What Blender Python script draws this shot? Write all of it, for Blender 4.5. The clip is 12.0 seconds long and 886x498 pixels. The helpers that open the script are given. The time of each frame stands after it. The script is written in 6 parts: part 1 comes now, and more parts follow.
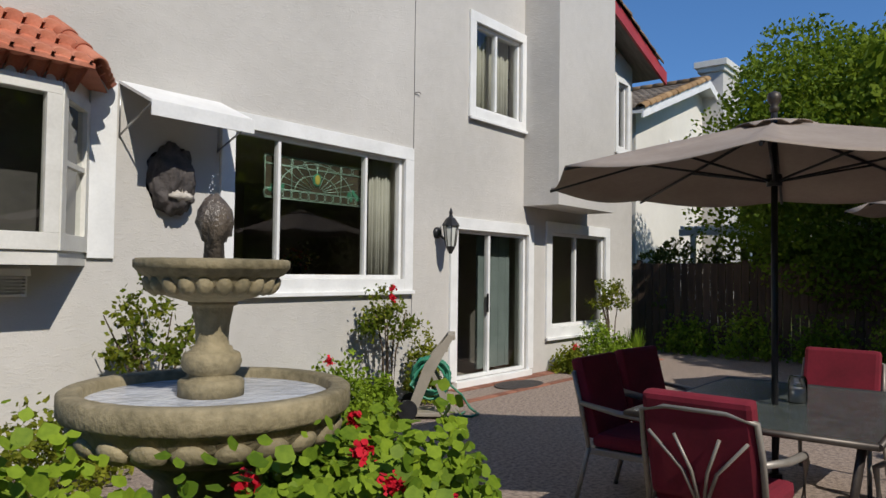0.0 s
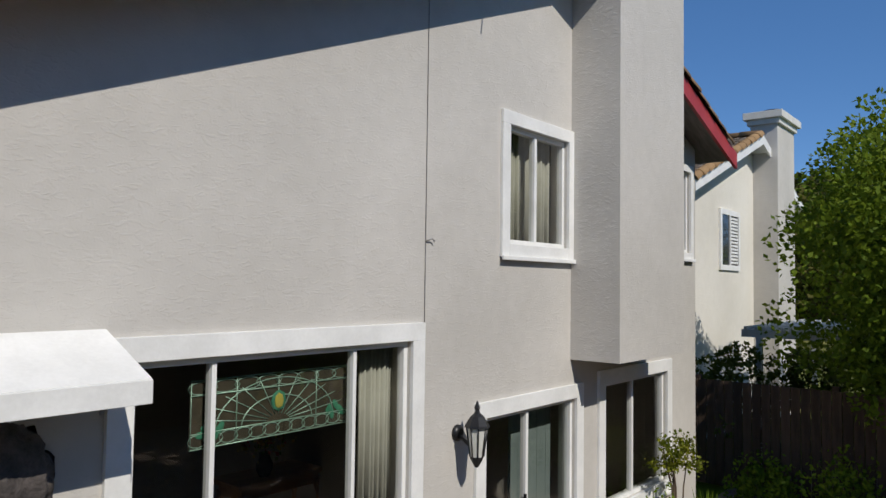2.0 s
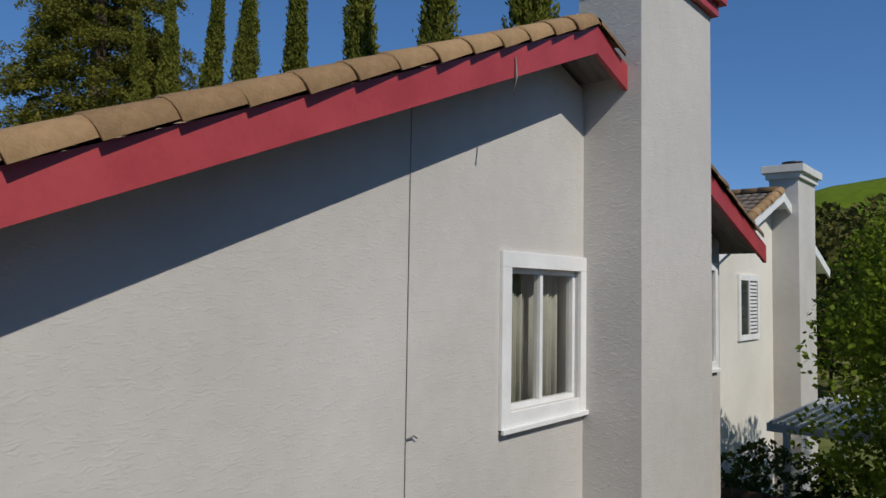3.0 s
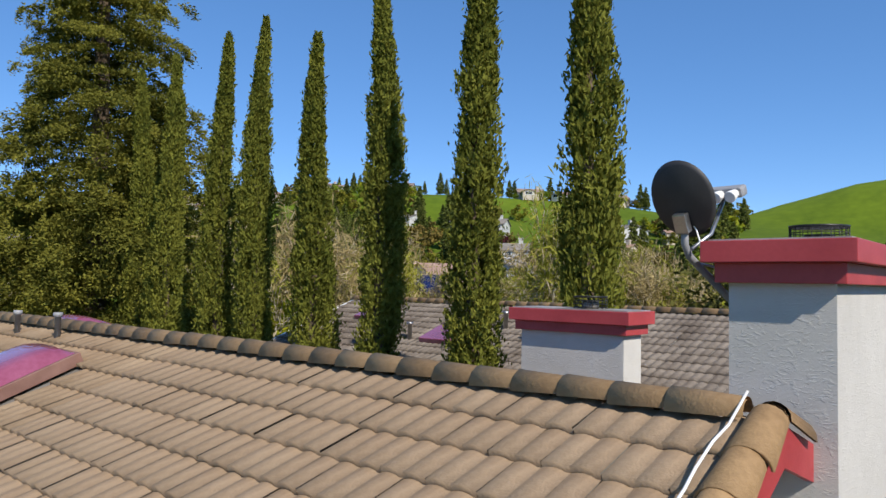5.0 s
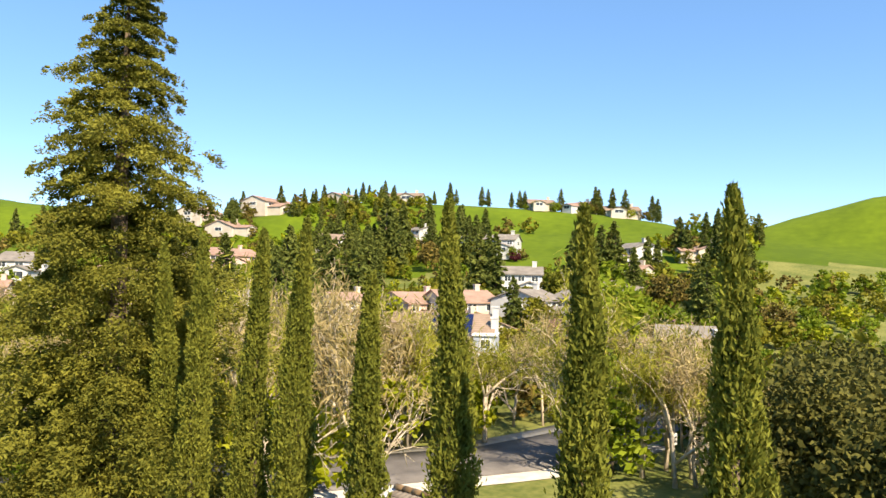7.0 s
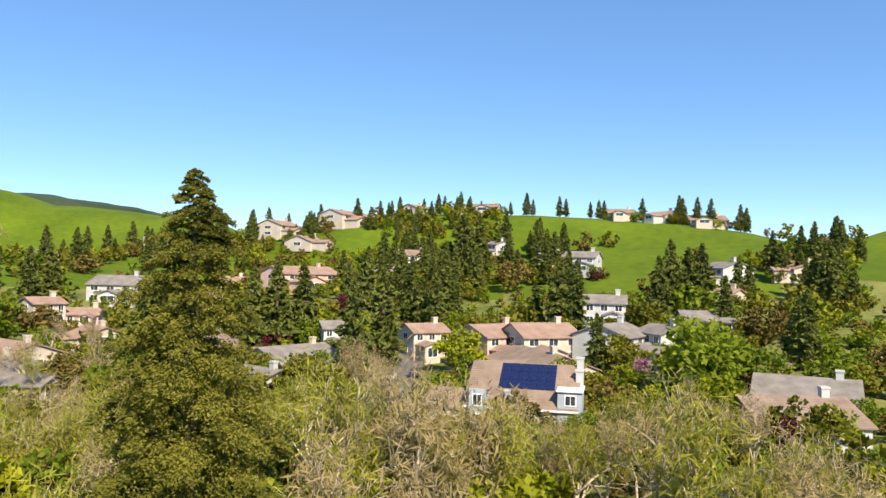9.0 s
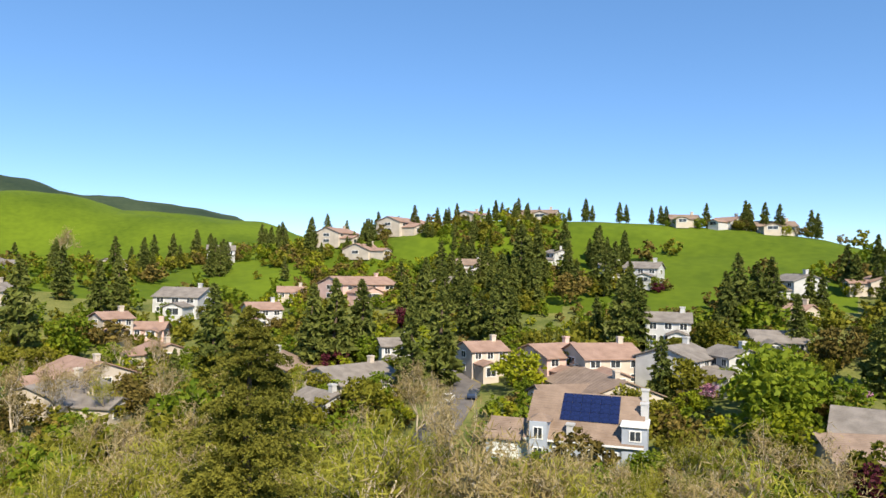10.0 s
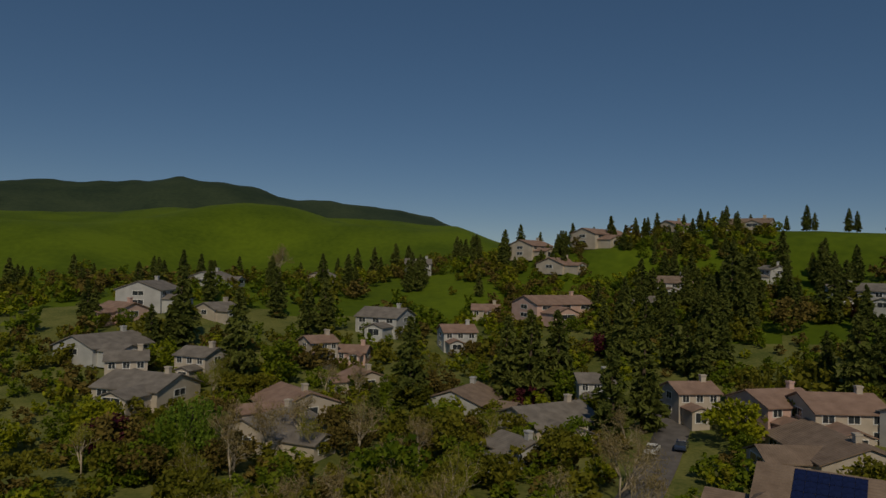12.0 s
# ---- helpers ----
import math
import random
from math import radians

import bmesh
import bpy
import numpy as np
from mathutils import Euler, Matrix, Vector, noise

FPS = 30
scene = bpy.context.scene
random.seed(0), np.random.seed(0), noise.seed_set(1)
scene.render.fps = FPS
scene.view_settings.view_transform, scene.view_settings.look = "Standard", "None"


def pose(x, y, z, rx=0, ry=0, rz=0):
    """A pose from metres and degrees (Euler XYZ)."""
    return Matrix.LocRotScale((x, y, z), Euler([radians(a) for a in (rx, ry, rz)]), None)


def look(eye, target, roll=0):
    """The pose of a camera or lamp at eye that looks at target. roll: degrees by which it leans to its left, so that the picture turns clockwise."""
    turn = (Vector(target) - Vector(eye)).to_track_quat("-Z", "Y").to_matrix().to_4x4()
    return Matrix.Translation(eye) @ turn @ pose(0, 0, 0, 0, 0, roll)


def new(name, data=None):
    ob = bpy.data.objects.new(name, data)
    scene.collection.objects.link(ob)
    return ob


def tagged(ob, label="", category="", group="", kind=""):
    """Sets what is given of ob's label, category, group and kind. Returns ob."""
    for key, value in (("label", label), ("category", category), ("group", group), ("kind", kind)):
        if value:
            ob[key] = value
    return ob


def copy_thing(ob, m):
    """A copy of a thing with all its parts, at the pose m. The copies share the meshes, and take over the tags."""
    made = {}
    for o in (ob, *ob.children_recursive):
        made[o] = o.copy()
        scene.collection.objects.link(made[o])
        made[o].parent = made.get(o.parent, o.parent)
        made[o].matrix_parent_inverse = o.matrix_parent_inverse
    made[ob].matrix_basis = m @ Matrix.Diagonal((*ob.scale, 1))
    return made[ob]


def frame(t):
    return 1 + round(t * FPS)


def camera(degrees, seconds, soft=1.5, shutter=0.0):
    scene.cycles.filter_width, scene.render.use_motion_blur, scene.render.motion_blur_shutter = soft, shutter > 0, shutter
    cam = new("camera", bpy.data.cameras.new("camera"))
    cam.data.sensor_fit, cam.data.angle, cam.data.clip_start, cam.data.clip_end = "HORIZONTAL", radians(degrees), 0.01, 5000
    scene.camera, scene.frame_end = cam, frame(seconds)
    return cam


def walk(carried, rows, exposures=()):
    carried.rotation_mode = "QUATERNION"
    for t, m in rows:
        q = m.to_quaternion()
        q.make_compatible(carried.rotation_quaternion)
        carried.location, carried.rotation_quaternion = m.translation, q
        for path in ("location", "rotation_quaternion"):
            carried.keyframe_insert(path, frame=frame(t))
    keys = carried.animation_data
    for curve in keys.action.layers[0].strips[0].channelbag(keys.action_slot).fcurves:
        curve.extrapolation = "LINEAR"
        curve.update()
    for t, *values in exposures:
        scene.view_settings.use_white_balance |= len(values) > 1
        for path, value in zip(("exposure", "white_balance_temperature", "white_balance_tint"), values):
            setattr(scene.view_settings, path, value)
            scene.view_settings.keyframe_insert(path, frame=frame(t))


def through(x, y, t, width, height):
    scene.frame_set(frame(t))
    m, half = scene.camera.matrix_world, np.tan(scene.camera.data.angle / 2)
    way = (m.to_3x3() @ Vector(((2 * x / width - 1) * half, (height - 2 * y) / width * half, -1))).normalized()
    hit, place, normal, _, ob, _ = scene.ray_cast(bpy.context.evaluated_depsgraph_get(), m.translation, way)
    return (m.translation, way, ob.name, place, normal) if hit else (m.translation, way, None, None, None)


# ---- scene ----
cam = camera(63.1, 12.0)
PATH = [
    (0, (-7.389, -5.644, 1.482), (-5.831, -4.391, 1.547), 0.7),
    (0.5, (-6.964, -5.303, 1.832), (-5.412, -4.043, 1.898), 0.7),
    (1, (-6.495, -4.883, 2.259), (-4.944, -3.623, 2.329), 1.0),
    (1.5, (-5.982, -4.4, 2.747), (-4.436, -3.133, 2.829), 0.8),
    (2, (-5.502, -3.936, 3.272), (-3.96, -2.666, 3.366), 0.8),
    (2.5, (-5.082, -3.629, 3.909), (-3.545, -2.354, 4.013), 0.9),
    (3, (-4.586, -3.32, 4.62), (-3.05, -2.044, 4.736), 0.9),
    (3.2, (-4.419, -3.21, 4.903), (-2.883, -1.934, 5.025), 0.9),
    (4.8, (-3.401, -1.837, 7.289), (-1.891, -0.528, 7.38), 0.9),
    (5, (-3.349, -1.635, 7.65), (-1.841, -0.325, 7.742), 1.0),
    (5.5, (-3.302, -1.081, 8.824), (-1.791, 0.226, 8.92), 1.0),
    (6, (-3.205, -0.551, 9.98), (-1.695, 0.757, 10.076), 1.1),
    (6.5, (-3.021, 0.077, 11.355), (-1.513, 1.386, 11.448), 1.2),
    (7, (-2.784, 0.806, 13.392), (-1.287, 2.13, 13.478), 1.3),
    (7.2, (-2.682, 1.075, 14.266), (-1.197, 2.411, 14.353), 1.4),
    (8.8, (-1.631, 3.562, 19.93), (-0.253, 5.01, 20.001), 1.3),
    (9, (-1.171, 3.665, 20.717), (0.182, 5.136, 20.785), 1.2),
    (9.5, (-0.794, 4.381, 22.793), (0.5, 5.905, 22.857), 1.2),
    (10, (-0.504, 5.051, 24.714), (0.731, 6.624, 24.773), 1.2),
    (10.5, (-0.103, 5.929, 26.558), (1.03, 7.576, 26.61), 1.2),
    (11, (0.375, 6.899, 28.433), (1.404, 8.614, 28.479), 1.3),
    (11.5, (0.972, 7.958, 30.123), (1.895, 9.732, 30.164), 1.2),
    (12, (1.488, 9.565, 31.647), (2.267, 11.406, 31.686), 1.2),
]
walk(cam, [(t, look(eye, target, roll)) for t, eye, target, roll in PATH],
     [(0, 0.1, 6500, 10), (0.5, 0.36, 6500, 10), (1.0, 0.16, 6500, 10), (2.0, -0.07, 6500, 10), (3.2, -0.26, 6500, 10), (4.8, 0.42, 6600, 10), (6.0, 1.06, 7700, 9), (7.2, 1.45, 8500, 10), (9.0, 1.06, 7700, 10), (9.8, 0.95, 7500, 10),
      (10.4, 0.74, 7400, 8), (11.0, 0.05, 7700, 8), (11.5, -0.5, 8000, 8), (12.0, -1.4, 8200, 8)])

# ---- light ----
SUN_WAY = Vector((0.18, 0.52, -0.50)).normalized()
world = bpy.data.worlds.new("sky")
scene.world = world
world.use_nodes = True
sky = world.node_tree.nodes.new("ShaderNodeTexSky")
sky.sky_type, sky.sun_disc = "NISHITA", False
sky.sun_elevation = math.asin(-SUN_WAY.z)
sky.sun_rotation = math.atan2(-SUN_WAY.x, -SUN_WAY.y)
sky.altitude, sky.air_density, sky.dust_density, sky.ozone_density = 1600, 0.60, 0.0, 4.5
deep = world.node_tree.nodes.new("ShaderNodeHueSaturation")
deep.inputs["Hue"].default_value = 0.506
deep.inputs["Saturation"].default_value = 1.42
deep.inputs["Value"].default_value = 1.8
even = world.node_tree.nodes.new("ShaderNodeGamma")
even.inputs["Gamma"].default_value = 0.62
world.node_tree.links.new(sky.outputs[0], even.inputs["Color"])
world.node_tree.links.new(even.outputs[0], deep.inputs["Color"])
world.node_tree.links.new(deep.outputs[0], world.node_tree.nodes["Background"].inputs[0])
world.node_tree.nodes["Background"].inputs[1].default_value = 0.135
sun_data = bpy.data.lights.new("sun", "SUN")
sun_data.energy, sun_data.angle, sun_data.color = 3.9, radians(0.53), (1.0, 0.945, 0.86)
sun = new("sun", sun_data)
sun.matrix_world = look(-SUN_WAY * 50, (0, 0, 0))


# ---- materials ----
def mat(name, dark, light, scale=4.0, rough=0.8, bump=0.0, bump_scale=40.0, metal=0.0, detail=6.0, random=0.0,
        coat=0.0, stretch=(1, 1, 1), fine=0.35, island=False, through=0.0):
    """A surface that wanders between two colours at two scales, with relief."""
    m = bpy.data.materials.new(name)
    m.use_nodes = True
    n, l = m.node_tree.nodes, m.node_tree.links
    b = n["Principled BSDF"]
    b.inputs["Roughness"].default_value = rough
    b.inputs["Metallic"].default_value = metal
    b.inputs["Specular IOR Level"].default_value = 0.15 if island or rough >= 0.95 else 0.5
    b.inputs["Coat Weight"].default_value = coat
    co = n.new("ShaderNodeTexCoord")
    mp = n.new("ShaderNodeMapping")
    mp.inputs["Scale"].default_value = stretch
    l.new(co.outputs["Object"], mp.inputs[0])
    a = n.new("ShaderNodeTexNoise")
    a.inputs["Scale"].default_value, a.inputs["Detail"].default_value = scale, detail
    l.new(mp.outputs[0], a.inputs["Vector"])
    c = n.new("ShaderNodeTexNoise")
    c.inputs["Scale"].default_value, c.inputs["Detail"].default_value = scale * 14, 3
    l.new(mp.outputs[0], c.inputs["Vector"])
    mixv = n.new("ShaderNodeMath")
    mixv.operation = "MULTIPLY_ADD"
    mixv.inputs[1].default_value = fine
    l.new(c.outputs[0], mixv.inputs[0])
    sc = n.new("ShaderNodeMath")
    sc.operation = "MULTIPLY_ADD"
    sc.inputs[1].default_value, sc.inputs[2].default_value = 1.0, -fine / 2
    l.new(a.outputs[0], sc.inputs[0])
    l.new(sc.outputs[0], mixv.inputs[2])
    last = mixv.outputs[0]
    if random:
        if island:
            isl = n.new("ShaderNodeNewGeometry").outputs["Random Per Island"]
            own = n.new("ShaderNodeObjectInfo").outputs["Random"]
            both = n.new("ShaderNodeMix")
            both.inputs[0].default_value = 0.45
            l.new(isl, both.inputs[2])
            l.new(own, both.inputs[3])
            src = both.outputs[0]
        else:
            src = n.new("ShaderNodeObjectInfo").outputs["Random"]
        add = n.new("ShaderNodeMath")
        add.operation = "MULTIPLY_ADD"
        add.inputs[1].default_value = random
        off = n.new("ShaderNodeMath")
        off.operation = "ADD"
        off.inputs[1].default_value = -random / 2
        l.new(src, add.inputs[0])
        l.new(last, off.inputs[0])
        l.new(off.outputs[0], add.inputs[2])
        last = add.outputs[0]
    ramp = n.new("ShaderNodeValToRGB")
    ramp.color_ramp.elements[0].position, ramp.color_ramp.elements[1].position = 0.3, 0.7
    ramp.color_ramp.elements[0].color, ramp.color_ramp.elements[1].color = (*dark, 1), (*light, 1)
    l.new(last, ramp.inputs[0])
    l.new(ramp.outputs[0], b.inputs["Base Color"])
    if bump:
        d = n.new("ShaderNodeTexNoise")
        d.inputs["Scale"].default_value, d.inputs["Detail"].default_value = bump_scale, 5
        l.new(mp.outputs[0], d.inputs["Vector"])
        e = n.new("ShaderNodeBump")
        e.inputs["Strength"].default_value, e.inputs["Distance"].default_value = bump, 0.02
        l.new(d.outputs[0], e.inputs["Height"])
        l.new(e.outputs[0], b.inputs["Normal"])
    if through:
        tr = n.new("ShaderNodeBsdfTranslucent")
        l.new(ramp.outputs[0], tr.inputs[0])
        mx = n.new("ShaderNodeMixShader")
        mx.inputs[0].default_value = through
        l.new(b.outputs[0], mx.inputs[1])
        l.new(tr.outputs[0], mx.inputs[2])
        l.new(mx.outputs[0], n["Material Output"].inputs[0])
    return m


def glass_mat(name, tint=(0.75, 0.8, 0.8)):
    m = bpy.data.materials.new(name)
    m.use_nodes = True
    n, l = m.node_tree.nodes, m.node_tree.links
    n.remove(n["Principled BSDF"])
    t, g, f, x = (n.new("ShaderNodeBsdf" + k) if k in ("Transparent", "Glossy") else n.new("ShaderNode" + k)
                  for k in ("Transparent", "Glossy", "Fresnel", "MixShader"))
    t.inputs[0].default_value = (*tint, 1)
    g.inputs["Roughness"].default_value = 0.01
    f.inputs[0].default_value = 1.85
    l.new(f.outputs[0], x.inputs[0])
    l.new(t.outputs[0], x.inputs[1])
    l.new(g.outputs[0], x.inputs[2])
    l.new(x.outputs[0], n["Material Output"].inputs[0])
    return m


def stucco_mat(name, dark, light):
    m = mat(name, dark, light, 0.5, 0.9, 0.0, fine=0.25)
    n, l = m.node_tree.nodes, m.node_tree.links
    b = n["Principled BSDF"]
    co = n.new("ShaderNodeTexCoord")
    mp = n.new("ShaderNodeMapping")
    mp.inputs["Scale"].default_value = (0.8, 0.8, 2.0)
    l.new(co.outputs["Object"], mp.inputs[0])
    w = n.new("ShaderNodeTexNoise")
    w.inputs["Scale"].default_value, w.inputs["Detail"].default_value, w.inputs["Distortion"].default_value = 15.0, 8, 1.2
    l.new(mp.outputs[0], w.inputs["Vector"])
    r = n.new("ShaderNodeValToRGB")
    r.color_ramp.elements[0].position, r.color_ramp.elements[1].position = 0.53, 0.60
    l.new(w.outputs[0], r.inputs[0])
    s = n.new("ShaderNodeTexNoise")
    s.inputs["Scale"].default_value, s.inputs["Detail"].default_value = 60, 4
    l.new(co.outputs["Object"], s.inputs["Vector"])
    ad = n.new("ShaderNodeMath")
    ad.operation = "MULTIPLY_ADD"
    ad.inputs[1].default_value = 0.6
    l.new(s.outputs[0], ad.inputs[0])
    l.new(r.outputs[0], ad.inputs[2])
    e = n.new("ShaderNodeBump")
    e.inputs["Strength"].default_value, e.inputs["Distance"].default_value = 0.24, 0.010
    l.new(ad.outputs[0], e.inputs["Height"])
    l.new(e.outputs[0], b.inputs["Normal"])
    return m


STUCCO = stucco_mat("stucco", (0.45, 0.43, 0.395), (0.57, 0.545, 0.505))
STUCCO_CREAM = stucco_mat("cream_stucco", (0.62, 0.59, 0.52), (0.72, 0.69, 0.62))
WHITE = mat("white_paint", (0.70, 0.70, 0.68), (0.82, 0.82, 0.80), 3, 0.45, 0.05, 60)
OLDWHITE = mat("aged_white_paint", (0.60, 0.58, 0.52), (0.74, 0.72, 0.66), 3, 0.5, 0.05, 60)
RED = mat("red_paint", (0.33, 0.035, 0.04), (0.42, 0.055, 0.06), 2.5, 0.5, 0.05, 50)
TILE = mat("roof_tile_clay", (0.21, 0.125, 0.055), (0.38, 0.24, 0.115), 1.6, 0.85, 0.25, 60, random=0.30)
TILE_I = mat("roof_tile_field", (0.23, 0.155, 0.092), (0.34, 0.245, 0.155), 1.3, 0.85, 0.25, 60, random=0.14, island=True)
TILE_P = mat("roof_tile_field_piece", (0.23, 0.155, 0.092), (0.34, 0.245, 0.155), 1.3, 0.85, 0.25, 60, random=0.14)
TILE_GREY = mat("grey_roof_tile", (0.13, 0.105, 0.085), (0.27, 0.23, 0.19), 1.0, 0.9, 0.25, 60, random=0.25, island=True)
TERRACOTTA = mat("terracotta", (0.36, 0.11, 0.06), (0.52, 0.20, 0.12), 4, 0.8, 0.2, 50, random=0.3)
GLASS = glass_mat("window_glass")
UNLIT = mat("unlit_room_tone", (0.05, 0.045, 0.04), (0.09, 0.08, 0.07), 2, 0.8)
LEAF = mat("leaf", (0.090, 0.145, 0.010), (0.27, 0.35, 0.028), 0.6, 0.6, random=0.34, island=True, through=0.42)
CYPRESS = mat("cypress_foliage", (0.082, 0.098, 0.014), (0.222, 0.224, 0.036), 0.5, 0.85, random=0.14, island=True, through=0.25)
REDWOOD = mat("redwood_foliage", (0.078, 0.084, 0.013), (0.228, 0.214, 0.034), 0.3, 0.8, random=0.26, island=True, through=0.25)
CONIFER = mat("conifer_foliage", (0.072, 0.094, 0.020), (0.19, 0.208, 0.046), 0.2, 0.85, random=0.3, island=True, through=0.2)
BARK = mat("bark", (0.07, 0.05, 0.035), (0.16, 0.12, 0.085), 3, 0.95, 0.6, 20, stretch=(3, 3, 0.5))
PALEBARK = mat("pale_bark", (0.36, 0.29, 0.20), (0.58, 0.49, 0.37), 2, 0.9, 0.3, 20)
GRASS = mat("hill_grass", (0.063, 0.103, 0.006), (0.115, 0.168, 0.010), 0.02, 0.95, 0.0, fine=0.5)
ASPHALT = mat("asphalt", (0.10, 0.09, 0.085), (0.16, 0.145, 0.135), 0.6, 0.9, 0.2, 80)


# ---- helpers of this scene ----
def mesh_ob(name, bm, material=None, parent=None, label=""):
    me = bpy.data.meshes.new(name)
    bm.to_mesh(me)
    bm.free()
    if material:
        me.materials.append(material)
    ob = new(name, me)
    if parent:
        ob.parent = parent
    if label:
        ob["label"] = label
    return ob


def part(name, bm, material, parent, label=""):
    return mesh_ob(name, bm, material, parent, label)


def share(name, me, parent, m, label=""):
    """One more object on a mesh that others use too."""
    ob = new(name, me)
    ob.parent = parent
    ob.matrix_basis = m
    if label:
        ob["label"] = label
    return ob


def thing(name, label, category, at=(0, 0, 0), turn=0.0, group="", kind=""):
    ob = new(name)
    ob.empty_display_size = 0.2
    ob.matrix_basis = pose(*at, 0, 0, turn)
    return tagged(ob, label, category, group, kind)


def box(bm, x0, x1, y0, y1, z0, z1, bevel=0.0):
    r = bmesh.ops.create_cube(bm, size=1)
    for v in r["verts"]:
        v.co = Vector((x0 + (v.co.x + 0.5) * (x1 - x0), y0 + (v.co.y + 0.5) * (y1 - y0), z0 + (v.co.z + 0.5) * (z1 - z0)))
    if bevel:
        edges = list({e for v in r["verts"] for e in v.link_edges})
        bmesh.ops.bevel(bm, geom=edges, offset=bevel, segments=2, affect="EDGES", profile=0.6)
    return bm


def boxes(*rows, bevel=0.0):
    bm = bmesh.new()
    for r in rows:
        box(bm, *r, bevel=bevel)
    return bm


def prism(points, axis, a, b, bm=None):
    """A closed outline in the two other axes, drawn out along one axis from a to b."""
    bm = bm or bmesh.new()
    def co(p, d):
        return {"x": (d, p[0], p[1]), "y": (p[0], d, p[1]), "z": (p[0], p[1], d)}[axis]
    one, two = [bm.verts.new(co(p, a)) for p in points], [bm.verts.new(co(p, b)) for p in points]
    bm.faces.new(one)
    bm.faces.new(two[::-1])
    for i in range(len(points)):
        j = (i + 1) % len(points)
        bm.faces.new((one[j], one[i], two[i], two[j]))
    bmesh.ops.recalc_face_normals(bm, faces=bm.faces)
    return bm


def lathe(profile, n=32, smooth=True, bm=None, at=(0, 0, 0)):
    """A turned body from (radius, height) pairs."""
    bm = bm or bmesh.new()
    rings = []
    for r, z in profile:
        rings.append([bm.verts.new((at[0] + r * math.cos(2 * math.pi * i / n), at[1] + r * math.sin(2 * math.pi * i / n), at[2] + z)) for i in range(n)])
    for a, b in zip(rings, rings[1:]):
        for i in range(n):
            f = bm.faces.new((a[i], a[(i + 1) % n], b[(i + 1) % n], b[i]))
            f.smooth = smooth
    bm.faces.new(rings[0][::-1])
    bm.faces.new(rings[-1])
    return bm


def tube(bm, pts, radii, n=8):
    """A round bar along points, with a radius for each."""
    if not hasattr(radii, "__len__"):
        radii = [radii] * len(pts)
    pts = [Vector(p) for p in pts]
    rings = []
    for i, p in enumerate(pts):
        d = (pts[min(i + 1, len(pts) - 1)] - pts[max(i - 1, 0)]).normalized()
        u = d.cross(Vector((0, 0, 1)))
        u = u.normalized() if u.length > 0.05 else Vector((1, 0, 0))
        w = d.cross(u)
        rings.append([bm.verts.new(p + radii[i] * (math.cos(2 * math.pi * k / n) * u + math.sin(2 * math.pi * k / n) * w)) for k in range(n)])
    for a, b in zip(rings, rings[1:]):
        for k in range(n):
            f = bm.faces.new((a[k], a[(k + 1) % n], b[(k + 1) % n], b[k]))
            f.smooth = True
    bm.faces.new(rings[0][::-1])
    bm.faces.new(rings[-1])
    return bm


def mesh_from(name, verts, faces, material):
    me = bpy.data.meshes.new(name)
    verts = np.asarray(verts, np.float32)
    faces = np.asarray(faces, np.int32)
    me.vertices.add(len(verts))
    me.vertices.foreach_set("co", verts.ravel())
    k = faces.shape[1]
    me.loops.add(faces.size)
    me.loops.foreach_set("vertex_index", faces.ravel())
    me.polygons.add(len(faces))
    me.polygons.foreach_set("loop_start", np.arange(0, faces.size, k, dtype=np.int32))
    me.polygons.foreach_set("loop_total", np.full(len(faces), k, np.int32))
    me.update(calc_edges=True)
    me.materials.append(material)
    return me


def leaves(name, pts, size, material, rng, out=None, droop=0.0, long=1.6):
    """Small four-cornered leaves at points; out: the way each leans."""
    n = len(pts)
    d = rng.normal(size=(n, 3))
    if out is not None:
        d = d * 0.75 + out
    d[:, 2] -= droop
    d /= np.linalg.norm(d, axis=1, keepdims=True)
    u = np.cross(d, rng.normal(size=(n, 3)))
    u /= np.linalg.norm(u, axis=1, keepdims=True) + 1e-9
    s = (np.broadcast_to(size, (n,)) * rng.uniform(0.6, 1.35, n))[:, None]
    a, b = d * s * long, u * s * 0.5
    v = np.stack([pts - a * 0.5, pts + b, pts + a * 0.5, pts - b], 1).reshape(-1, 3)
    return mesh_from(name, v, np.arange(4 * n).reshape(-1, 4), material)


# ---- ground ----
PASTURE = ((-4, 2, 8, 14, 58, 62, 66, 69, 72, 76, 80, 86, 91, 100, 112, 130), (0, 8, 12, 0, 0, 34, 56, 62, 67, 69, 75, 75, 71, 66, 50, 0))
MOUNTAIN = ((56, 60, 63, 66, 68, 70, 74, 79, 84, 87, 91, 97, 106, 116, 130), (0, 15, 55, 140, 176, 196, 215, 235, 270, 288, 266, 246, 220, 120, 0))


def ridge(a):
    """Height of the ridge round the valley, by direction in degrees from +x to the left."""
    return float(np.interp(a, [-180, -20, 4, 10, 15, 20, 24, 30, 40, 50, 56, 60, 66, 72, 85, 110, 180],
                           [6, 22, 53, 50, 43, 33, 39, 44, 48, 47, 40, 40, 28, 15, 7, 6, 6]))


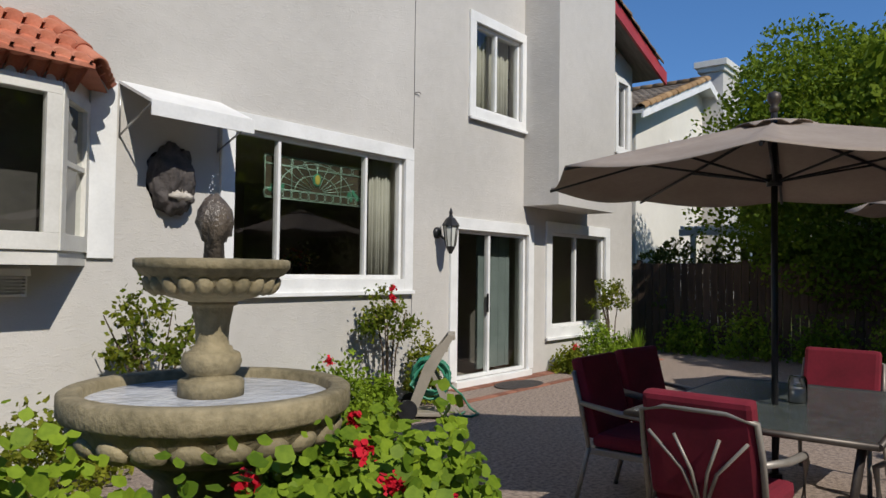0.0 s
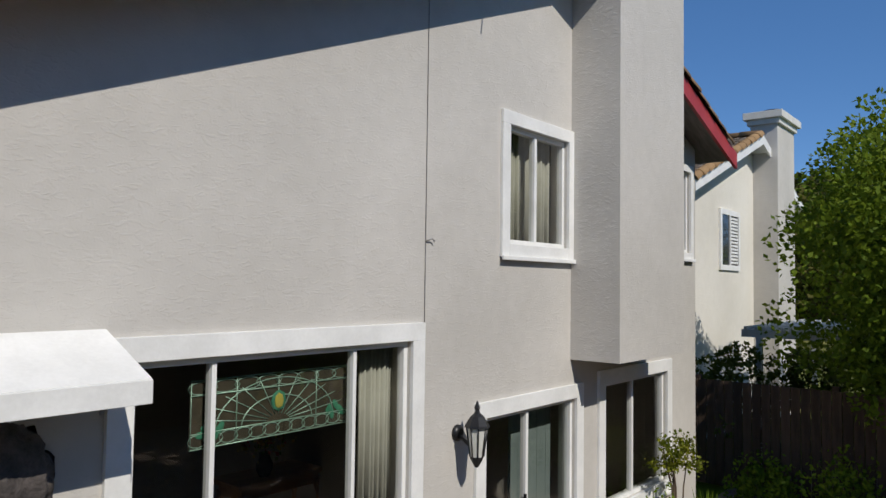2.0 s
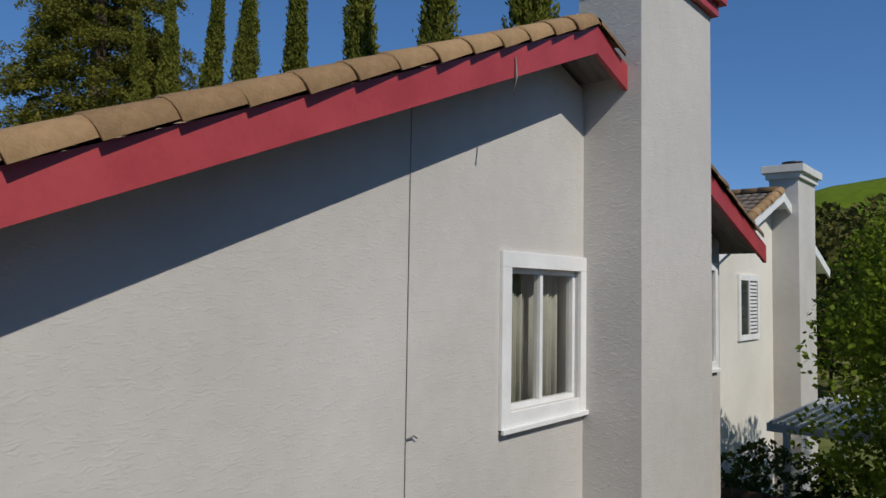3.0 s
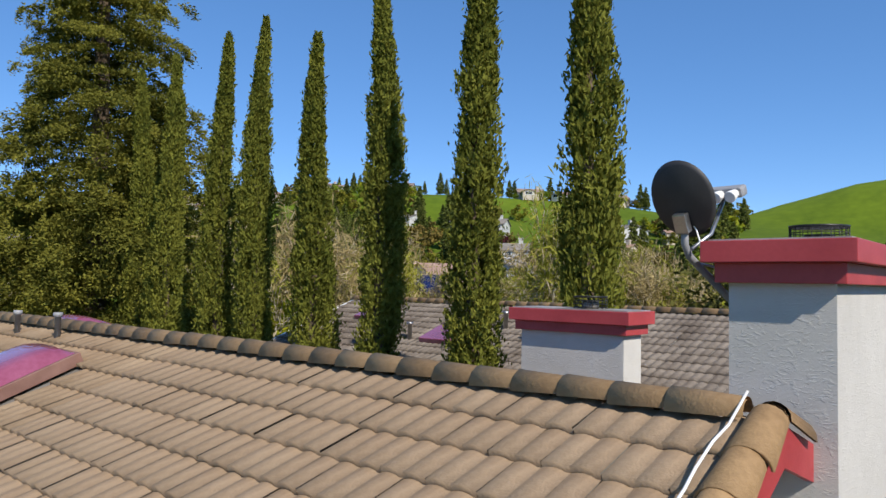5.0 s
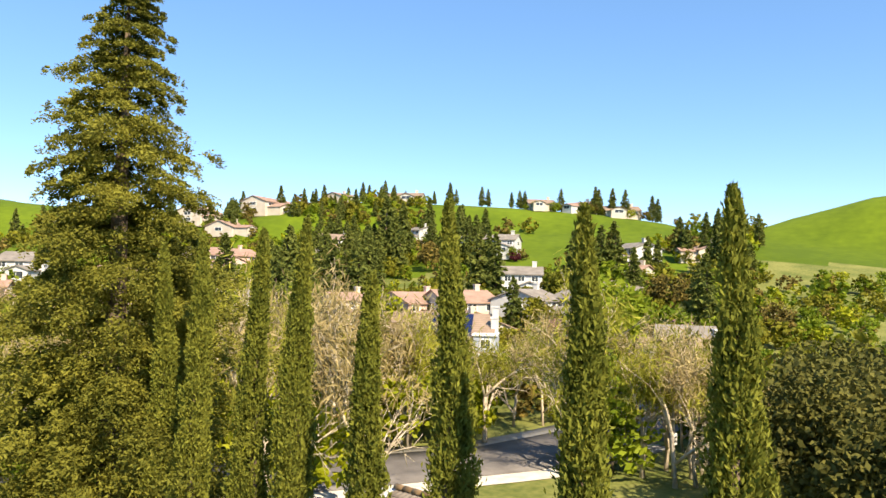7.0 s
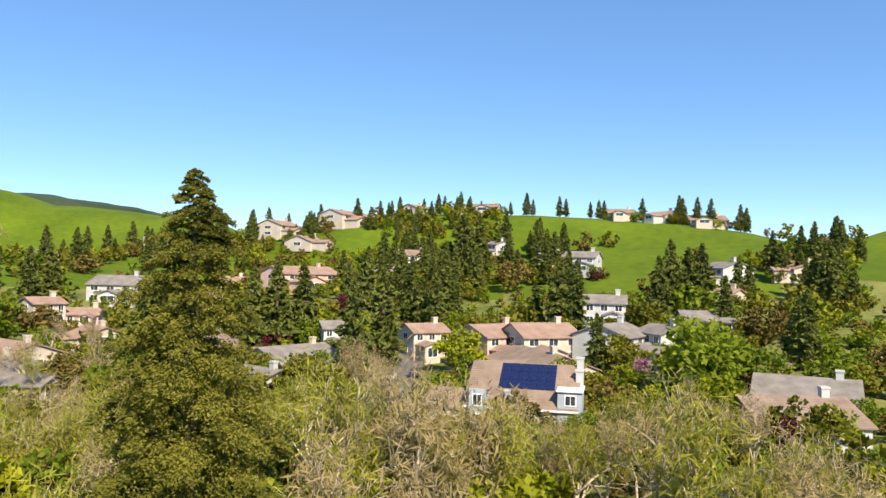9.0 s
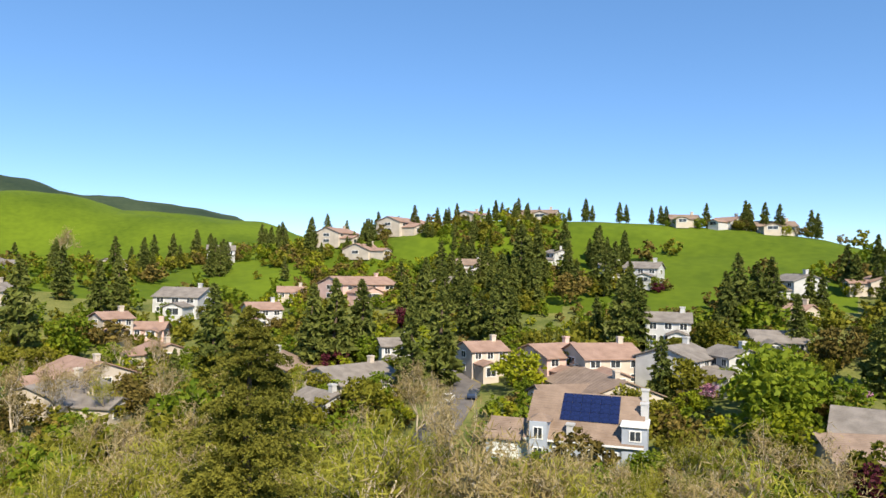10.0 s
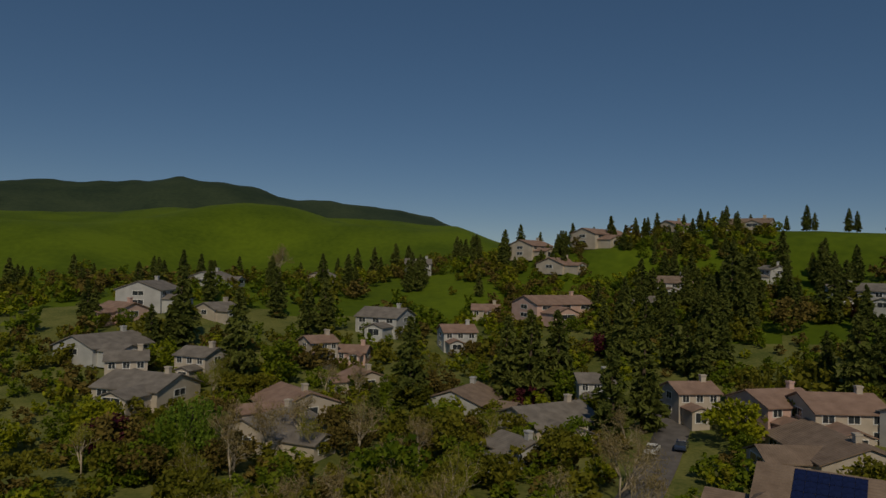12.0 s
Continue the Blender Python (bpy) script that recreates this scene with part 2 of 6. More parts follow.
# the valley's rise towards the ridge: heights at these distances, by direction
REACH = (60, 110, 145, 165, 200, 235, 270, 330)
RISE_AT = (-30, 18, 36, 46, 56, 64, 72, 89, 115)
RISE = ((0, 0, 1, 2, 4, 7, 10, 16), (0, 2, 5, 9, 16, 23, 29, 34), (0, 1, 5, 12, 17, 23, 32, 50), (0, 1, 3, 6, 14, 19, 25, 50), (0, 1, 2.5, 5, 10, 15, 24, 44),
        (0, 1, 2, 4, 8, 12, 20, 33), (0, 0.5, 2, 4, 8, 13, 19, 26), (0, 0.5, 2, 5, 13, 19, 22, 22), (0, 0, 1, 3, 8, 10, 10, 7))


def ground_z(x, y):
    dx, dy = x, y - 5
    r, a = math.hypot(dx, dy), math.degrees(math.atan2(dy, dx))
    near = [float(np.interp(r, REACH, row)) for row in RISE]
    z = float(np.interp(a, RISE_AT, near))
    far = ridge(a) * (1 - 0.55 * min(1, max(0, r - 330) / 260))
    k = min(1, max(0, (r - 270) / (60 if 0 < a < 58 else 230)))
    z += (far - z) * k * k * (3 - 2 * k)
    z += 2.0 * (noise.noise((x / 60, y / 60, 0.3))) * min(1, max(0, (r - 90) / 60))
    # the pasture hills and the mountain beyond the valley
    hill = float(np.interp(a, PASTURE[0], PASTURE[1])) + 3.0 * noise.noise((x / 90, y / 90, 5)) + 2.6 * noise.noise((x / 42, y / 42, 6))
    z += hill * (math.exp(-((r - 760) / 190) ** 2) + 0.45 * math.exp(-((r - 560 - 30 * math.sin(a / 4)) / 90) ** 2)) * (hill > 0) if r > 340 else 0
    far = float(np.interp(a, MOUNTAIN[0], MOUNTAIN[1]))
    z += far * math.exp(-((r - 2500) / 620) ** 2) * (1 + 0.09 * noise.noise((x / 200, y / 200, 9)) + 0.035 * noise.noise((x / 70, y / 70, 4)))
    return z


MEADOWS = ((160, 124, 17, 12, 117), (167, 238, 16, 10, 50), (106, 272, 26, 12, 60), (59, 71, 13, 9, 35), (202, 134, 14, 10, 110))
DIRT = mat("garden_earth", (0.085, 0.110, 0.026), (0.20, 0.20, 0.060), 0.12, 0.95, fine=0.7)


def in_meadow(x, y):
    for cx, cy, rx, ry, tn in MEADOWS:
        c, s = math.cos(radians(tn)), math.sin(radians(tn))
        u, v = c * (x - cx) + s * (y - cy), -s * (x - cx) + c * (y - cy)
        if (u / rx) ** 2 + (v / ry) ** 2 < 1:
            return True
    return False


def build_ground():
    az = sorted(set([*np.arange(-180, -4, 8).tolist(), *np.arange(-4, 112, 0.5).tolist(), *np.arange(112, 180, 8).tolist()]))
    rs = [0, 12, 25, 40, 55, 70, 85, *np.arange(100, 420, 8).tolist(), *np.arange(420, 1100, 20).tolist(), *np.arange(1100, 3600, 90).tolist(), 4800]
    v, f = [], []
    for r in rs:
        for a in az:
            x, y = r * math.cos(radians(a)), 5 + r * math.sin(radians(a))
            v.append((x, y, ground_z(x, y) - 0.06))
    n = len(az)
    for i in range(len(rs) - 1):
        for j in range(n):
            k = (j + 1) % n
            f.append((i * n + j, (i + 1) * n + j, (i + 1) * n + k, i * n + k))
    me = mesh_from("ground", v, f, GRASS)
    me.polygons.foreach_set("use_smooth", [True] * len(me.polygons))
    me.materials.append(mat("forested_mountain", (0.022, 0.040, 0.022), (0.050, 0.072, 0.036), 0.006, 0.95, fine=0.6))
    me.materials.append(DIRT)
    kind = []
    for i in range(len(f)):
        r, a = rs[i // n], az[i % n]
        x, y = r * math.cos(radians(a)), 5 + r * math.sin(radians(a))
        wild = 12 * noise.noise((x / 25, y / 25, 2))
        earth = 8 < r < (230 if a > 47 or a < 22 else 195) + wild and -30 < a < 112 and not in_meadow(x, y)
        kind.append(1 if r > 1300 else 2 if earth else 0)
    me.polygons.foreach_set("material_index", kind)
    ob = new("ground", me)
    tagged(ob, "green grassy valley floor rising to pasture hills", "ground", kind="structure")


build_ground()

patio = mesh_ob("patio", boxes((-14, 9, -12, 0.0, -0.10, 0.0)), mat("exposed_aggregate", (0.145, 0.107, 0.086), (0.40, 0.315, 0.255), 28, 0.9, 0.6, 90, fine=0.9))
tagged(patio, "brown exposed-aggregate concrete patio floor", "patio", kind="structure")

# ---- the house ----
PX, PZ = 0.9, 6.90          # top of the rake boards at the peak
SL, SR = 0.41, 0.33         # fall to either side
X0, X1 = -7.2, 5.2          # the side walls
DEEP = 18.0


def rake(x):
    return PZ - (PX - x) * SL if x < PX else PZ - (x - PX) * SR


HOLES = {"big": (-3.46, -1.12, 1.40, 2.80), "door": (-0.10, 1.58, 0.10, 2.04), "low": (2.26, 4.08, 0.66, 2.12),
         "up": (0.25, 1.38, 3.66, 4.82), "side": (4.56, 4.96, 3.76, 4.94)}

SOFFIT = mat("soffit_boards", (0.13, 0.115, 0.10), (0.22, 0.20, 0.18), 3, 0.8, stretch=(1, 6, 1))
house = thing("house", "two-storey grey stucco house with red trim and brown tile roof", "house")


def gable_wall():
    bm = bmesh.new()
    xs = sorted({X0, X1, PX, *(v for h in HOLES.values() for v in h[:2])})
    for a, b in zip(xs, xs[1:]):
        mid, z = (a + b) / 2, -0.1
        for h in sorted((h for h in HOLES.values() if h[0] <= mid <= h[1]), key=lambda h: h[2]):
            box(bm, a, b, 0, 0.2, z, h[2])
            z = h[3]
        prism([(a, z), (b, z), (b, rake(b) - 0.16), (a, rake(a) - 0.16)], "y", 0, 0.2, bm)
    bmesh.ops.remove_doubles(bm, verts=bm.verts, dist=1e-4)
    return bm


part("wall", gable_wall(), STUCCO, house)
part("wall", boxes((X0, X0 + 0.2, 0.2, DEEP, -0.1, rake(X0) - 0.2)), STUCCO, house)
part("wall", boxes((X1 - 0.2, X1, 0.2, DEEP, -0.1, rake(X1) - 0.2)), STUCCO, house)
part("wall", prism([(X0 + 0.2, -0.1), (X1 - 0.2, -0.1), (X1 - 0.2, rake(X1) - 0.16), (PX, PZ - 0.16), (X0 + 0.2, rake(X0) - 0.16)], "y", DEEP - 0.2, DEEP), STUCCO, house)
EL, ER, OV = X0 - 0.5, X1 + 0.55, -0.40     # eaves and the overhang at the gable
roof = part("roof", prism([(EL, rake(EL) - 0.10), (PX, PZ - 0.10), (ER, rake(ER) - 0.10), (ER, rake(ER) - 0.02), (PX, PZ - 0.02), (EL, rake(EL) - 0.02)], "y", OV, DEEP + 0.4), SOFFIT, house, "roof deck under brown tiles")
for a, b in ((EL, PX), (PX, ER)):
    part("fascia", prism([(a, rake(a) - 0.23), (b, rake(b) - 0.23), (b, rake(b)), (a, rake(a))], "y", OV - 0.045, OV - 0.002), RED, house, "red-painted rake board")

# chimney chase that hangs out over the ground floor
CX0, CX1, CY = 1.48, 3.25, -0.58
chimney = part("chimney", boxes((CX0, CX1, CY, 0.06, 2.46, 7.70)), STUCCO, house, "stucco chimney with red cap")
part("cap", boxes((CX0 - 0.07, CX1 + 0.07, CY - 0.07, 0.13, 7.68, 7.81), (CX0 - 0.14, CX1 + 0.14, CY - 0.14, 0.20, 7.81, 7.95), bevel=0.006), RED, chimney, "stepped red cap")
c2 = part("chimney", boxes((4.22, 4.66, 2.2, 3.6, 5.4, 7.10)), STUCCO, house, "stucco chimney with red cap")
part("cap", boxes((4.16, 4.72, 2.14, 3.66, 7.08, 7.2), (4.1, 4.78, 2.08, 3.72, 7.2, 7.35), bevel=0.006), RED, c2, "stepped red cap")


# ---- trees ----
def cypress_mesh(seed, h, tufts=1500, per=34, big=0.043):
    """A slim column of upright tufts with dark clefts between them."""
    rng = np.random.default_rng(seed)
    t = rng.uniform(0, 1, tufts) ** 0.92
    a = rng.uniform(0, 6.28, tufts)
    lob = rng.uniform(0, 6.28, 6)
    z = 0.3 + t * (h - 0.3)
    prof = 0.465 * (1.03 - np.clip((t - 0.30) / 0.70, 0, 1) ** 2.3) * np.minimum(1, 0.72 + t * 2)
    wob = 1 + 0.16 * np.sin(a * 2 + z * 0.9 + lob[0]) + 0.12 * np.sin(a * 3 - z * 1.9 + lob[1]) + 0.09 * rng.normal(size=tufts)
    r = prof * wob * (0.25 + 0.75 * rng.uniform(0, 1, tufts) ** 0.5)
    c = np.repeat(np.stack([r * np.cos(a) + 0.12 * np.sin(z * 0.42 + lob[3]) * t, r * np.sin(a) + 0.08 * np.sin(z * 0.5 + lob[4]) * t, z], 1), per, 0)
    k = rng.uniform(0, 1, tufts * per)
    slim = (0.11 * (1 - 0.75 * k) * np.repeat(0.55 + 0.45 * (1 - t), per))[:, None]
    p = c + rng.normal(size=c.shape) * slim * np.array([1, 1, 0.6])
    p[:, 2] += 0.42 * k - 0.12
    out = np.repeat(np.stack([0.55 * np.cos(a), 0.55 * np.sin(a), np.full(tufts, 1.5)], 1), per, 0)
    p[:, :2] += out[:, :2] * (0.07 * k[:, None])
    return leaves("crown", p, big, CYPRESS, rng, out, long=2.7)


def add_tree(name, label, trunk_me, crown_me, at, turn=0.0, s=1.0, sz=1.0, group="", cat="tree"):
    e = thing(name, label, cat, at, turn, group)
    e.scale = (s, s, s * sz)
    share("trunk", trunk_me, e, Matrix())
    share("crown", crown_me, e, Matrix())
    return e


def trunk_mesh(h, r, material=BARK):
    bm = tube(bmesh.new(), [(0, 0, -0.3), (0.02, 0, h * 0.3), (-0.02, 0.02, h * 0.7), (0, 0, h)], [r * 1.2, r, r * 0.6, r * 0.1], 8)
    me = bpy.data.meshes.new("trunk")
    bm.to_mesh(me)
    bm.free()
    me.materials.append(material)
    return me


CYP_TRUNK = trunk_mesh(13, 0.16)
CYPS = [cypress_mesh(i, 14.4) for i in range(3)]
for i, (x, y, h) in enumerate(((6.99, 4.22, 14.5), (6.85, 6.47, 14.3), (7.85, 9.95, 14.7), (7.5, 11.8, 13.3), (7.9, 14.75, 14.5), (7.7, 16.2, 14.3), (7.6, 18.9, 14.2), (7.6, 20.6, 14.0))):
    add_tree("cypress_tree", "tall narrow green Italian cypress beside the house", CYP_TRUNK, CYPS[i % 3], (x, y, 0), 50 * i, 1, h / 14.4, "cypress row")


# ---- roof tiles ----
def slope_frame(side, ridge_x, ridge_z, fall):
    """Origin on the ridge at y = 0, the way along it, down the slope, and out of it."""
    d = Vector((-1 if side < 0 else 1, 0, -fall)).normalized()
    u = Vector((0, 1 if side < 0 else -1, 0))
    return Vector((ridge_x, 0, ridge_z)), u, d, u.cross(d) * (-1 if u.cross(d).z < 0 else 1)


TW, TL = 0.19, 0.37
PROFILE = [(0, 0.0), (0.035, 0.0), (0.062, 0.012), (0.105, 0.019), (0.152, 0.012), (0.19, 0.0)]


def tile_mesh(material):
    v, f = [], []
    for s, lift in ((0, 0.008), (TL + 0.04, 0.056), (TL + 0.042, 0.012)):
        v += [(a, s, b + lift) for a, b in PROFILE]
    n = len(PROFILE)
    for r in (0, 1):
        f += [(r * n + i, r * n + i + 1, (r + 1) * n + i + 1, (r + 1) * n + i) for i in range(n - 1)]
    me = mesh_from("roof_tile", v, f, material)
    return me, np.array(v), np.array(f)


TILE_ME, TILE_V, TILE_F = tile_mesh(TILE_P)


def tile_field(parent, o, u, d, n, y0, y1, length, material, near=None, skip=None, rng=None):
    """Courses of tiles from y0 to y1 along the ridge; near(y, s) picks those that are pieces of their own."""
    rng = rng or np.random.default_rng(3)
    base = np.array([u, d, n]).T
    vs, fs, count, pieces = [], [], 0, 0
    sign = u.y
    for c in range(int(length / TL)):
        for k in range(int((y1 - y0) / TW)):
            y, s = y0 + k * TW, c * TL
            if skip and skip(y, s):
                continue
            start = o + d * s + Vector((0, y if sign > 0 else y + TW, 0)) + n * (0.004 * rng.standard_normal())
            if near and pieces < 300 and near(y, s):
                m = Matrix((u, d, n)).transposed().to_4x4()
                m = Matrix.Translation(start) @ m @ pose(0, 0, 0, 0, 0, 0.5 * rng.standard_normal())
                share("roof_tile", TILE_ME, parent, m)
                pieces += 1
                continue
            vs.append(TILE_V @ base.T + np.array(start))
            fs.append(TILE_F + count)
            count += len(TILE_V)
    if vs:
        ob = new("roof_tiles", mesh_from("roof_tiles", np.concatenate(vs), np.concatenate(fs), material))
        ob.parent = parent
        ob["kind"] = "stuff"


def barrel_mesh(r0, r1, length, material, name):
    """Half a tapered pipe with thickness, along +y, open below."""
    v, f, n = [], [], 9
    for rr, y in ((r0, 0), (r1, length), (r1 - 0.018, length), (r0 - 0.018, 0)):
        v += [(rr * math.cos(math.pi * i / (n - 1)), y, rr * math.sin(math.pi * i / (n - 1))) for i in range(n)]
    for r in range(3):
        f += [(r * n + i, r * n + i + 1, (r + 1) * n + i + 1, (r + 1) * n + i) for i in range(n - 1)]
    me = mesh_from(name, v, f, material)
    me.polygons.foreach_set("use_smooth", [True] * len(me.polygons))
    return me


BARREL = barrel_mesh(0.105, 0.135, 0.44, TILE, "barrel_tile")


def barrels(name, parent, a, b, lift=0.0, step=0.37, roll=0.0):
    """Cover tiles end over end from a (low) up to b."""
    a, b = Vector(a), Vector(b)
    d = (b - a).normalized()
    side = Vector((d.y, -d.x, 0)).normalized()
    up = side.cross(d)
    m = Matrix((side, -d, up)).transposed().to_4x4()
    for i in range(int((b - a).length / step)):
        p = b - d * (step * i)
        share(name, BARREL, parent, Matrix.Translation(p + up * lift) @ m @ pose(0, 0, 0, -2.5 + random.uniform(-1, 1), roll + random.uniform(-2, 2), random.uniform(-1.5, 1.5)))


SKYLIGHTS = ((-0.95, 0.30, 6.9, 8.1), (-3.6, -2.4, 6.6, 7.8))


def in_skylight(y, s):
    x = PX - s * 0.922
    return any(a - 0.3 < x < b + 0.12 and c - 0.2 < y < d + 0.05 for a, b, c, d in SKYLIGHTS)


o, u, d, n = slope_frame(-1, PX, PZ - 0.01, SL)
tile_field(roof, o, u, d, n, OV + 0.10, DEEP + 0.3, (PX - EL) * 1.09, TILE_I, lambda y, s: y < 5.6 and s < 5.2, in_skylight)
o, u, d, n = slope_frame(1, PX, PZ - 0.01, SR)
tile_field(roof, o, u, d, n, OV + 0.10, DEEP + 0.3, (ER - PX) * 1.06, TILE_I, None, lambda y, s: (CX0 - 0.05 < PX + s * 0.95 + 0.3 and PX + s * 0.95 < CX1 and y < 0.1) or (4.0 < PX + s * 0.95 + 0.2 and PX + s * 0.95 < 4.8 and 1.9 < y < 3.7))
barrels("ridge_tile", roof, (PX, DEEP + 0.3, PZ + 0.03), (PX, OV + 0.15, PZ + 0.03))
barrels("rake_tile", roof, (EL, OV + 0.03, rake(EL) + 0.02), (PX - 0.02, OV + 0.03, PZ + 0.02), roll=0)
barrels("rake_tile", roof, (CX0 - 0.02, OV + 0.03, rake(CX0) + 0.02), (PX + 0.02, OV + 0.03, PZ + 0.02))
barrels("rake_tile", roof, (ER, OV + 0.03, rake(ER) + 0.02), (CX1 + 0.05, OV + 0.03, rake(CX1) + 0.02))

PINK = mat("tinted_acrylic", (0.22, 0.05, 0.09), (0.32, 0.10, 0.17), 1.5, 0.18, coat=0.8)
ALU = mat("brushed_metal", (0.30, 0.30, 0.30), (0.50, 0.50, 0.50), 8, 0.35, metal=0.9)
BLACKMETAL = mat("black_metal", (0.012, 0.012, 0.013), (0.03, 0.03, 0.032), 8, 0.4, metal=0.3)
GREYPAINT = mat("grey_paint", (0.20, 0.20, 0.21), (0.30, 0.30, 0.31), 6, 0.5)


def skylight(x0, x1, y0, y1, fall_side):
    e = part("skylight", boxes((-(x1 - x0) / 2, (x1 - x0) / 2, 0, y1 - y0, 0, 0.14), bevel=0.01), mat("skylight_curb", (0.16, 0.08, 0.06), (0.24, 0.13, 0.10), 5, 0.6), house, "pinkish domed acrylic skylight")
    xc = (x0 + x1) / 2
    e.matrix_basis = pose(xc, y0, rake(xc) + 0.02, 0, -math.degrees(math.atan(SL)) if fall_side < 0 else math.degrees(math.atan(SR)), 0)
    bm = bmesh.new()
    bmesh.ops.create_grid(bm, x_segments=12, y_segments=12, size=0.5)
    for v in bm.verts:
        a, b = v.co.x * 2, v.co.y * 2
        v.co = Vector((a * (x1 - x0 - 0.08) / 2, (b + 1) / 2 * (y1 - y0 - 0.08) + 0.04, 0.142 + 0.17 * ((1 - a ** 4) * (1 - b ** 4)) ** 0.6))
    for f in bm.faces:
        f.smooth = True
    part("dome", bm, PINK, e)


for sx in SKYLIGHTS:
    skylight(*sx, -1)
skylight(1.15, 2.3, 9.6, 10.8, 1)
for x, y in ((PX - 0.35, 9.9), (PX - 0.3, 8.6), (-1.9, 11.5)):
    part("vent_pipe", lathe([(0.04, 0), (0.04, 0.32), (0.06, 0.32), (0.06, 0.38)], 12, at=(x, y, rake(x))), GREYPAINT, house)

# flue cages on the chimneys
for c, (x, y, z) in ((chimney, (2.5, -0.24, 7.95)), (c2, (4.44, 2.75, 7.35))):
    bm = lathe([(0.10, 0), (0.10, 0.10), (0.085, 0.10), (0.085, 0.02)], 20, at=(x, y, z))
    part("flue", bm, mat("galvanised", (0.18, 0.16, 0.14), (0.32, 0.30, 0.28), 9, 0.5, metal=0.6), c)
    bm = bmesh.new()
    for i in range(20):
        a = 2 * math.pi * i / 20
        tube(bm, [(x + 0.2 * math.cos(a), y + 0.2 * math.sin(a), z), (x + 0.2 * math.cos(a), y + 0.2 * math.sin(a), z + 0.15)], 0.004, 4)
    for h in (0.03, 0.07, 0.11, 0.15):
        tube(bm, [(x + 0.2 * math.cos(2 * math.pi * i / 24), y + 0.2 * math.sin(2 * math.pi * i / 24), z + h) for i in range(25)], 0.004, 4)
    lathe([(0.205, 0.15), (0.205, 0.165)], 24, at=(x, y, z), bm=bm)
    part("spark_guard", bm, BLACKMETAL, c)
for c, z, ring in ((chimney, 7.95, (CX0 - 0.1, CX1 + 0.1, CY - 0.1, 0.16)), (c2, 7.35, (4.14, 4.74, 2.12, 3.68))):
    part("cap_flashing", boxes((*ring, z, z + 0.012)), mat("weathered_flashing", (0.25, 0.22, 0.19), (0.45, 0.43, 0.42), 2.5, 0.5, metal=0.3), c)

# white aerial cable along the rake, dark cable down the wall
bm = bmesh.new()
tube(bm, [(PX + 0.02, OV + 0.16, PZ + 0.16), *((PX - 0.25 - 0.2 * i, OV + 0.17 + 0.012 * (i % 3), rake(PX - 0.25 - 0.2 * i) + 0.11 + 0.02 * (i % 2)) for i in range(24))], 0.009, 6)
part("cable", bm, WHITE, house, "thin white aerial cable")
bm = bmesh.new()
tube(bm, [(-0.35, OV - 0.05, 6.30), (-0.36, OV - 0.07, 6.15), (-0.37, OV - 0.05, 6.02)], 0.008, 6)
tube(bm, [(-0.96, -0.008, 6.0 - 0.18 * i) if i < 29 else (-0.94 + 0.03 * (i - 29), -0.02, 0.8 - 0.03 * (i % 2)) for i in range(33)], 0.0035, 6)
tube(bm, [(-0.96, -0.012, 3.62), (-0.90, -0.03, 3.64), (-0.87, -0.03, 3.62)], 0.006, 6)
part("cable", bm, mat("grey_cable", (0.16, 0.15, 0.14), (0.24, 0.23, 0.22), 9, 0.6), house, "thin grey cable on the stucco")


# ---- windows and doors ----
def sheet(x0, x1, y, z0, z1):
    """A sheet of glass that faces -y."""
    bm = bmesh.new()
    bm.faces.new([bm.verts.new(c) for c in ((x0, y, z0), (x1, y, z0), (x1, y, z1), (x0, y, z1))])
    return bm


def window(key, trim, mullions=(), slide=True, top_lip=0.0, sill=True):
    x0, x1, z0, z1 = HOLES[key]
    fr = 0.045
    w = part("window" if key != "door" else "sliding_door", boxes((x0, x1, 0.03, 0.10, z1 - fr, z1), bevel=0.004), WHITE, house, "white-trimmed sliding window" if sill else "white-framed sliding glass patio door")
    thin = 0.017 if key == "big" else 0.022
    for b in ((x0, x1, 0.03, 0.10, z0, z0 + fr), (x0, x0 + fr, 0.03, 0.10, z0 + fr, z1 - fr), (x1 - fr, x1, 0.03, 0.10, z0 + fr, z1 - fr)):
        part("frame_bar", boxes(b, bevel=0.004), WHITE, w)
    for m in mullions:
        part("mullion", boxes((m - thin, m + thin, 0.025, 0.095, z0 + fr, z1 - fr), bevel=0.004), WHITE, w)
    low = z0 - (trim if sill else 0)
    for b in ((x0 - trim, x1 + trim, -0.035, 0.0, z1, z1 + trim), (x0 - trim, x0, -0.035, 0.0, low, z1), (x1, x1 + trim, -0.035, 0.0, low, z1), *([(x0, x1, -0.035, 0.0, z0 - trim, z0)] if sill else [])):
        part("trim_board", boxes(b, bevel=0.004), WHITE, w)
    cuts = [x0 + fr, *mullions, x1 - fr]
    for a, b in zip(cuts, cuts[1:]):
        part("pane", sheet(a + 0.02, b - 0.02, 0.058, z0 + fr, z1 - fr), GLASS, w).visible_shadow = False
    if sill:
        part("sill", boxes((x0 - trim - 0.01, x1 + trim + 0.01, -0.065, -0.037, z0 - trim - 0.03, z0 - trim + 0.012), bevel=0.006), WHITE, w)
    else:
        part("handle", boxes((mullions[0] - 0.055, mullions[0] - 0.035, 0.0, 0.028, 0.95, 1.2), bevel=0.004), BLACKMETAL, w)
        part("threshold", boxes((x0 - 0.05, x1 + 0.05, -0.08, 0.03, 0.0, z0), bevel=0.01), WHITE, w)
    return w


